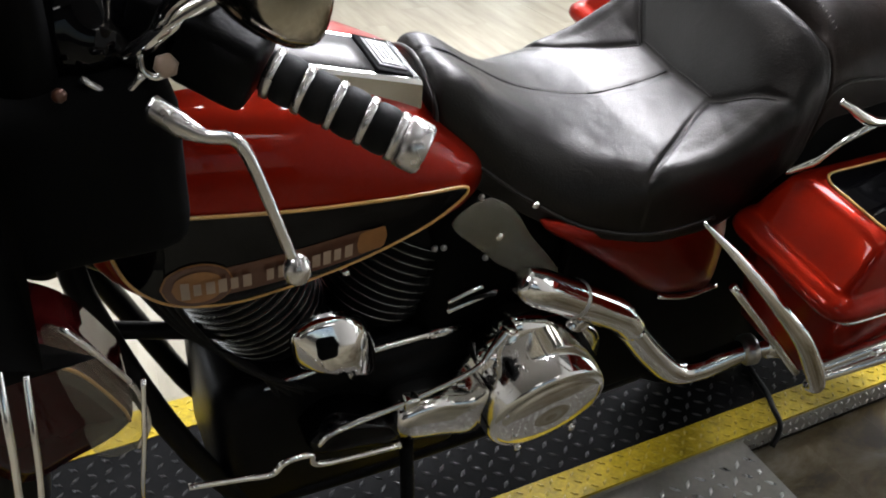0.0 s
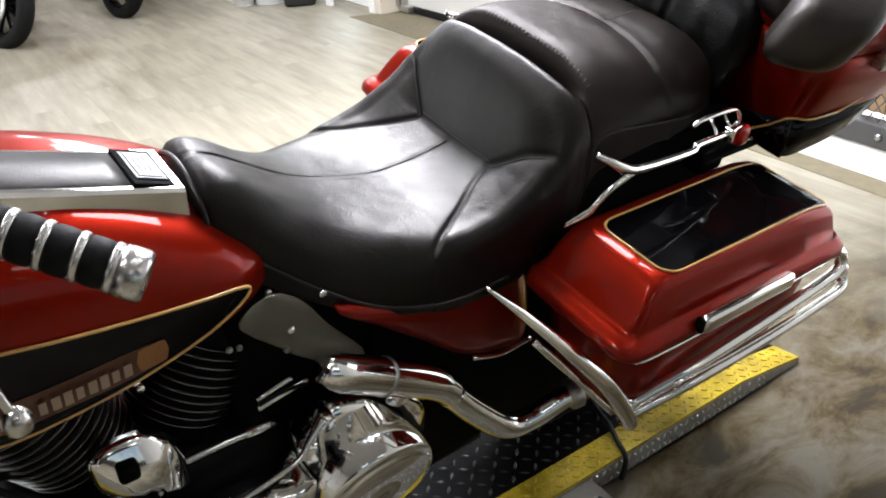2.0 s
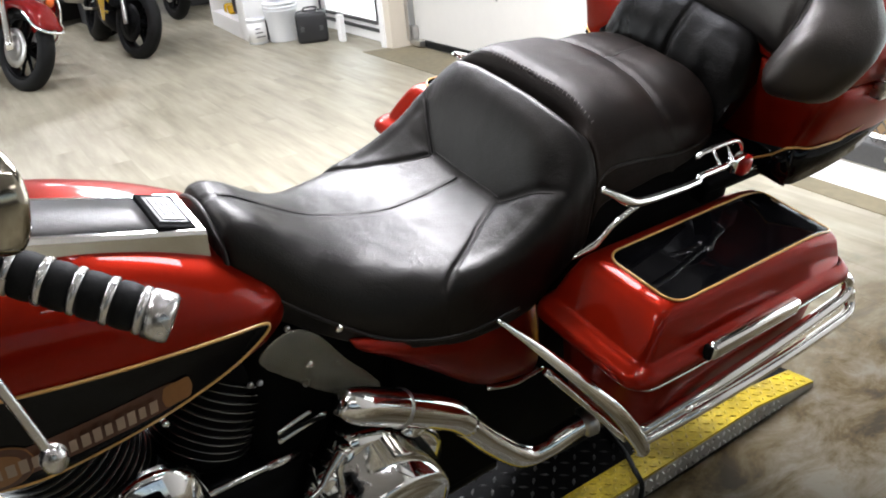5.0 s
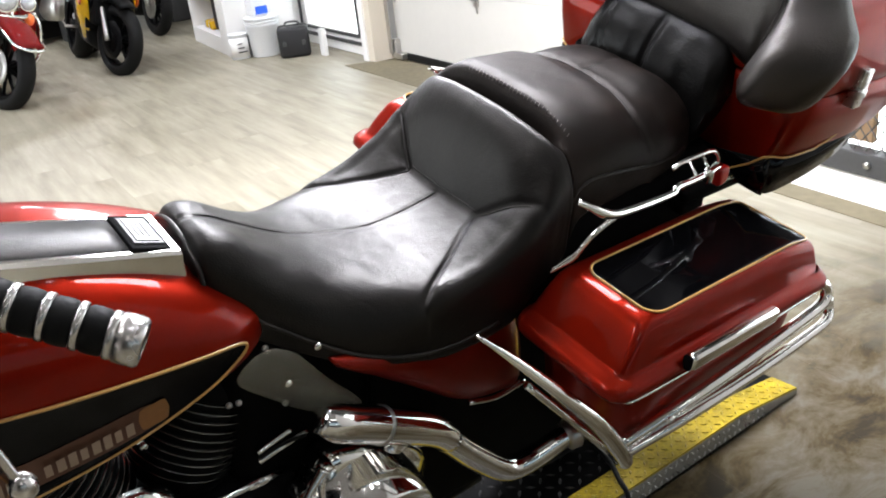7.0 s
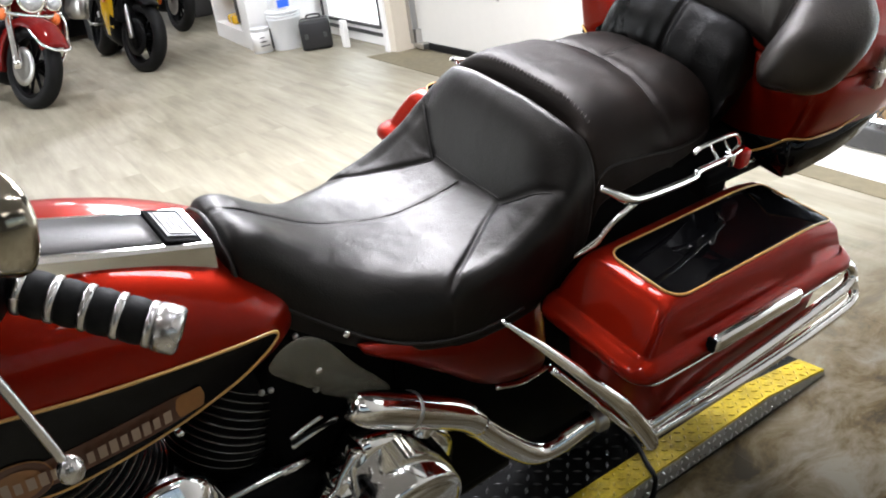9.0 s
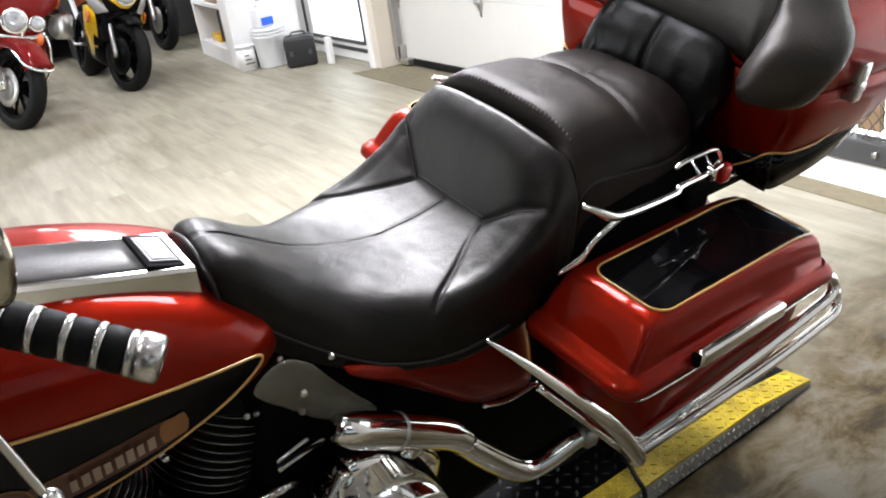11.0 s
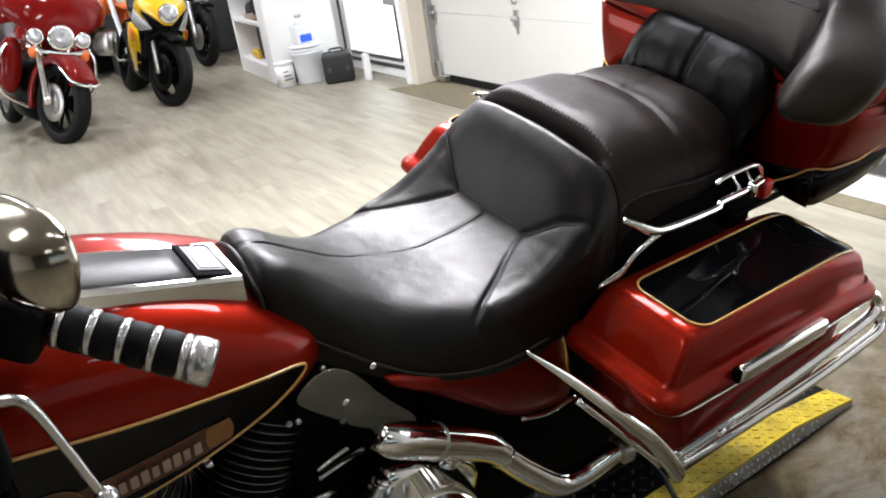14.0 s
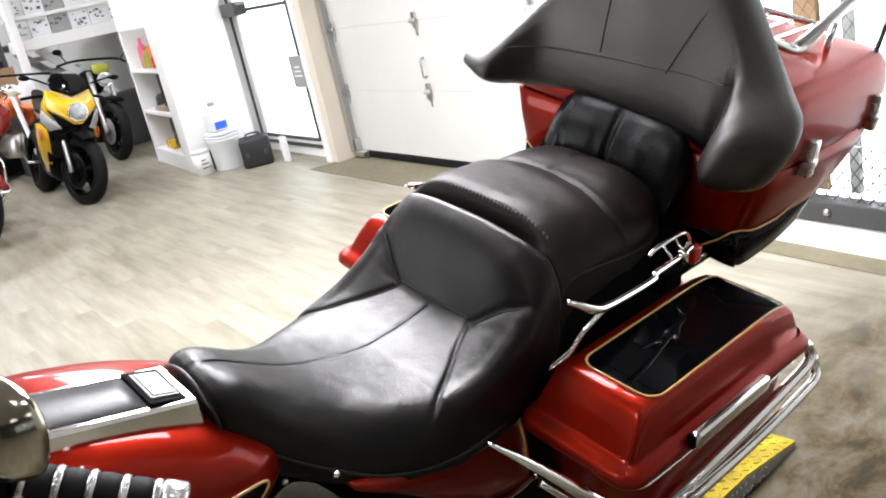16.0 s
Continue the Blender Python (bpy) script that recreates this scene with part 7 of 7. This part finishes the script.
bowed(sb, "windscreen", [(0.975, 0.055, 0.14, 0.145, 0.062), (1.01, 0.085, 0.16, 0.158, 0.03), (1.06, 0.14, 0.19, 0.145, 0), (1.095, 0.18, 0.21, 0.115, 0), (1.108, 0.195, 0.215, 0.085, 0)], 0.008, BLACK, "dark smoked windscreen")
bowed(sb, "mouth", [(0.672, -0.02, 0.06, 0.125, 0), (0.655, -0.03, 0.08, 0.150, 0), (0.60, 0.0, 0.10, 0.172, -0.02), (0.55, 0.06, 0.13, 0.182, -0.04), (0.50, 0.12, 0.17, 0.178, -0.06)], 0.02, BLACK, "glossy black fairing mouth")
# solid dark block in place of the shaded hollow behind the mouth
part("cavity_shade", boxed((0.06, -0.16, 0.40), (0.28, 0.16, 0.70), 0.03, 2), DARK, sb, "", False)
for s in (-1, 1):
    shield(sb, "air_intake", [(0.11, s * 0.20, 0.812), (-0.03, s * 0.088, 0.728), (-0.075, s * 0.03, 0.69), (-0.065, s * 0.03, 0.65), (0.01, s * 0.118, 0.672)], (0.0, s * 0.11, 0.715), 0.05, DARK)
    shield(sb, "side_cowl", [(0.16, s * 0.235, 0.812), (0.03, s * 0.135, 0.69), (0.0, s * 0.112, 0.655), (0.13, s * 0.185, 0.63), (0.21, s * 0.238, 0.71)], (0.09, s * 0.188, 0.705), 0.06, SILVER, "silver side cowl")
    shield(sb, "side_fairing", [(0.15, s * 0.198, 0.64), (0.25, s * 0.235, 0.70), (0.40, s * 0.245, 0.69), (0.50, s * 0.215, 0.46), (0.56, s * 0.150, 0.26), (0.47, s * 0.118, 0.25), (0.22, s * 0.168, 0.50)], (0.34, s * 0.238, 0.51), 0.03, YELLOW, "yellow side fairing")
    part("decal", plate([(0.20, 0.63), (0.28, 0.65), (0.32, 0.57), (0.24, 0.56)], s * 0.232, s * 0.2405, 0.1, 0.001 * s), ORANGE, sb, "orange decal")
blob(sb, "fuel_tank", [(0.38, 0.09, 0.88, 0.74), (0.48, 0.14, 0.97, 0.70), (0.66, 0.13, 0.93, 0.70), (0.80, 0.07, 0.82, 0.72)], YELLOW, "yellow fuel tank")
blob(sb, "seat", [(0.76, 0.08, 0.82, 0.74), (0.92, 0.13, 0.83, 0.76), (1.10, 0.10, 0.92, 0.82), (1.36, 0.05, 0.98, 0.90)], RUBBER, "black seat")
blob(sb, "tail", [(1.0, 0.10, 0.84, 0.74), (1.2, 0.09, 0.92, 0.82), (1.45, 0.03, 0.97, 0.92)], YELLOW, "yellow tail fairing")
blob(sb, "engine", [(0.34, 0.10, 0.62, 0.22), (0.42, 0.16, 0.66, 0.16), (0.80, 0.15, 0.62, 0.18), (0.95, 0.08, 0.5, 0.25)], ENGINE, "black engine")
wheel(sb, 1.40, 0.305, 0.312, 0.18, 0, 6, ENGINE)
part("swing_arm", tubed([(0.90, -0.10, 0.42), (1.15, -0.12, 0.38), (1.40, -0.12, 0.305)], [0.04, 0.04, 0.03]), STEEL, sb)
part("side_stand", tubed([(0.72, -0.15, 0.25), (0.70, -0.26, 0.12), (0.70, -0.31, 0.074)], 0.011), ENGINE, sb)
part("foot_peg", tubed([(0.72, 0.16, 0.34), (0.72, 0.27, 0.34)], 0.012, 8, 1), STEEL, sb)


# orange off-road motorcycle behind the yellow one
ob_ = thing("offroad_motorcycle", parked(2.04, 7.95, 104, 9), "orange and white off-road motorcycle", "motorcycle", "parked motorcycles")
wheel(ob_, 0.0, 0.335, 0.34, 0.09, 0, 18, STEEL)
for s in (-1, 1):
    part("fork_leg", tubed([(0.0, s * 0.09, 0.33), (0.16, s * 0.09, 0.68), (0.27, s * 0.09, 0.96)], 0.026), PLASTIC, ob_, "white fork guard")
    blob(ob_, "shroud", [(0.28, 0.015, 0.86, 0.72), (0.38, 0.04, 0.90, 0.60), (0.52, 0.04, 0.88, 0.62), (0.66, 0.015, 0.82, 0.70)], ORANGE, "orange radiator shroud").location = (0, s * 0.14, 0)
blob(ob_, "front_fender", [(-0.30, 0.04, 0.76, 0.73), (-0.15, 0.08, 0.80, 0.75), (0.05, 0.09, 0.82, 0.76), (0.22, 0.06, 0.84, 0.80)], ORANGE, "orange high front fender")
blob(ob_, "number_plate", [(0.08, 0.06, 1.02, 0.82), (0.11, 0.11, 1.06, 0.80), (0.14, 0.10, 1.04, 0.82)], PLASTIC, "white front number board")
part("handlebar", tubed([(0.34, -0.40, 1.12), (0.26, -0.20, 1.12), (0.26, 0.20, 1.12), (0.34, 0.40, 1.12)], 0.012), ENGINE, ob_, "black handlebar")
blob(ob_, "fuel_tank", [(0.34, 0.07, 0.92, 0.76), (0.48, 0.12, 0.94, 0.72), (0.70, 0.09, 0.88, 0.74)], ORANGE, "orange fuel tank")
blob(ob_, "seat", [(0.60, 0.07, 0.90, 0.82), (0.90, 0.09, 0.90, 0.82), (1.30, 0.07, 0.94, 0.88)], RUBBER, "black seat")
blob(ob_, "rear_fender", [(1.10, 0.08, 0.88, 0.82), (1.40, 0.08, 0.92, 0.88), (1.62, 0.05, 0.90, 0.88)], PLASTIC, "white rear fender")
blob(ob_, "engine", [(0.42, 0.05, 0.56, 0.34), (0.50, 0.09, 0.58, 0.30), (0.70, 0.09, 0.54, 0.30), (0.80, 0.05, 0.46, 0.34)], STEEL, "dark engine with bare metal cases")
wheel(ob_, 1.45, 0.33, 0.335, 0.11, 0, 18, STEEL)
part("side_stand", tubed([(0.70, -0.12, 0.32), (0.68, -0.24, 0.12), (0.68, -0.31, 0.05)], 0.010), STEEL, ob_)

# black naked motorcycle with a green tank, beside the shelf unit
nb = thing("naked_motorcycle", parked(2.87, 8.22, 92, 9), "black motorcycle with a small green flyscreen", "motorcycle", "parked motorcycles")
wheel(nb, 0.0, 0.315, 0.32, 0.12, 0, 10, ENGINE)
for s in (-1, 1):
    part("fork_leg", tubed([(0.0, s * 0.10, 0.31), (0.14, s * 0.10, 0.66), (0.25, s * 0.10, 0.95)], 0.026), STEEL, nb, "steel fork leg")
    part("mirror_stem", tubed([(0.30, s * 0.30, 1.08), (0.28, s * 0.36, 1.16)], 0.006), ENGINE, nb)
    ball(nb, "mirror", 0.28, s * 0.38, 1.18, 0.02, 0.05, 0.03, ENGINE)
disc(nb, "brake_disc", 0, 0.075, 0.315, 0.14, 0.003, STEEL)
blob(nb, "front_fender", [(-0.22, 0.05, 0.66, 0.62), (-0.05, 0.075, 0.69, 0.64), (0.14, 0.06, 0.68, 0.64)], ENGINE, "black front fender")
head_lamp(nb, 0.10, 0, 0.86, 0.075)
blob(nb, "flyscreen", [(0.12, 0.06, 1.00, 0.92), (0.16, 0.10, 1.04, 0.92), (0.22, 0.08, 1.04, 0.96)], GREEN, "green flyscreen")
part("handlebar", tubed([(0.36, -0.38, 1.04), (0.27, -0.20, 1.08), (0.27, 0.20, 1.08), (0.36, 0.38, 1.04)], 0.013), ENGINE, nb, "black handlebar")
blob(nb, "fuel_tank", [(0.36, 0.09, 0.92, 0.74), (0.50, 0.15, 0.98, 0.70), (0.72, 0.11, 0.88, 0.72)], ENGINE, "black fuel tank")
blob(nb, "engine", [(0.32, 0.10, 0.62, 0.24), (0.44, 0.18, 0.68, 0.18), (0.80, 0.16, 0.60, 0.2), (0.95, 0.08, 0.5, 0.26)], ENGINE, "black engine")
blob(nb, "seat", [(0.68, 0.09, 0.84, 0.74), (0.95, 0.14, 0.82, 0.74), (1.35, 0.10, 0.88, 0.80)], RUBBER, "black seat")
wheel(nb, 1.42, 0.315, 0.32, 0.16, 0, 10, ENGINE)
part("side_stand", tubed([(0.70, -0.15, 0.25), (0.68, -0.26, 0.11), (0.68, -0.31, 0.05)], 0.011), ENGINE, nb)


# ---- floor planks: the walked stretch piece by piece, the rest as one sheet ----
PL, PW, GAP = 1.2, 0.18, 0.0002
plank_frame = Matrix.Rotation(radians(85), 4, "Z")


def plank_points(u0, u1, v0, v1):
    e = 0.0004
    return [(u0, v0, -0.0035), (u1, v0, -0.0035), (u1, v1, -0.0035), (u0, v1, -0.0035), (u0, v0, -0.00012), (u1, v0, -0.00012), (u1, v1, -0.00012), (u0, v1, -0.00012), (u0 + e, v0 + e, 0.0), (u1 - e, v0 + e, 0.0), (u1 - e, v1 - e, 0.0), (u0 + e, v1 - e, 0.0)]


SIDES = [(0, 1, 5, 4), (1, 2, 6, 5), (2, 3, 7, 6), (3, 0, 4, 7), (4, 5, 9, 8), (5, 6, 10, 9), (6, 7, 11, 10), (7, 4, 8, 11), (8, 9, 10, 11)]
plank_mesh = bpy.data.meshes.new("plank")
plank_mesh.from_pydata(plank_points(0, PL - GAP, 0, PW - GAP), [], SIDES)
plank_mesh.materials.append(FLOOR)
rest_v, rest_f, near = [], [], 0
for j in range(-60, 60):
    for i in range(-10, 20):
        u, v = i * PL + (j * 0.45) % PL, j * PW
        c = plank_frame @ Vector((u + PL / 2, v + PW / 2, 0))
        if not (-6.4 < c.x < 8.4 and -5.4 < c.y < 12.4):
            continue
        if -0.9 < c.x < 3.6 and -1.3 < c.y < 8.2 and near < 300:
            near += 1
            pk = new("plank", plank_mesh)
            pk.matrix_basis = plank_frame @ Matrix.Translation((u, v, 0))
            pk.parent = floor
        else:
            k = len(rest_v)
            rest_v += [plank_frame @ Vector(p) for p in plank_points(u, u + PL - GAP, v, v + PW - GAP)]
            rest_f += [tuple(q + k for q in f) for f in SIDES]
rest = bpy.data.meshes.new("plank_field")
rest.from_pydata(rest_v, [], rest_f)
rest.materials.append(FLOOR)
rest_ob = new("plank_field", rest)
rest_ob.parent = floor
tagged(rest_ob, kind="stuff")
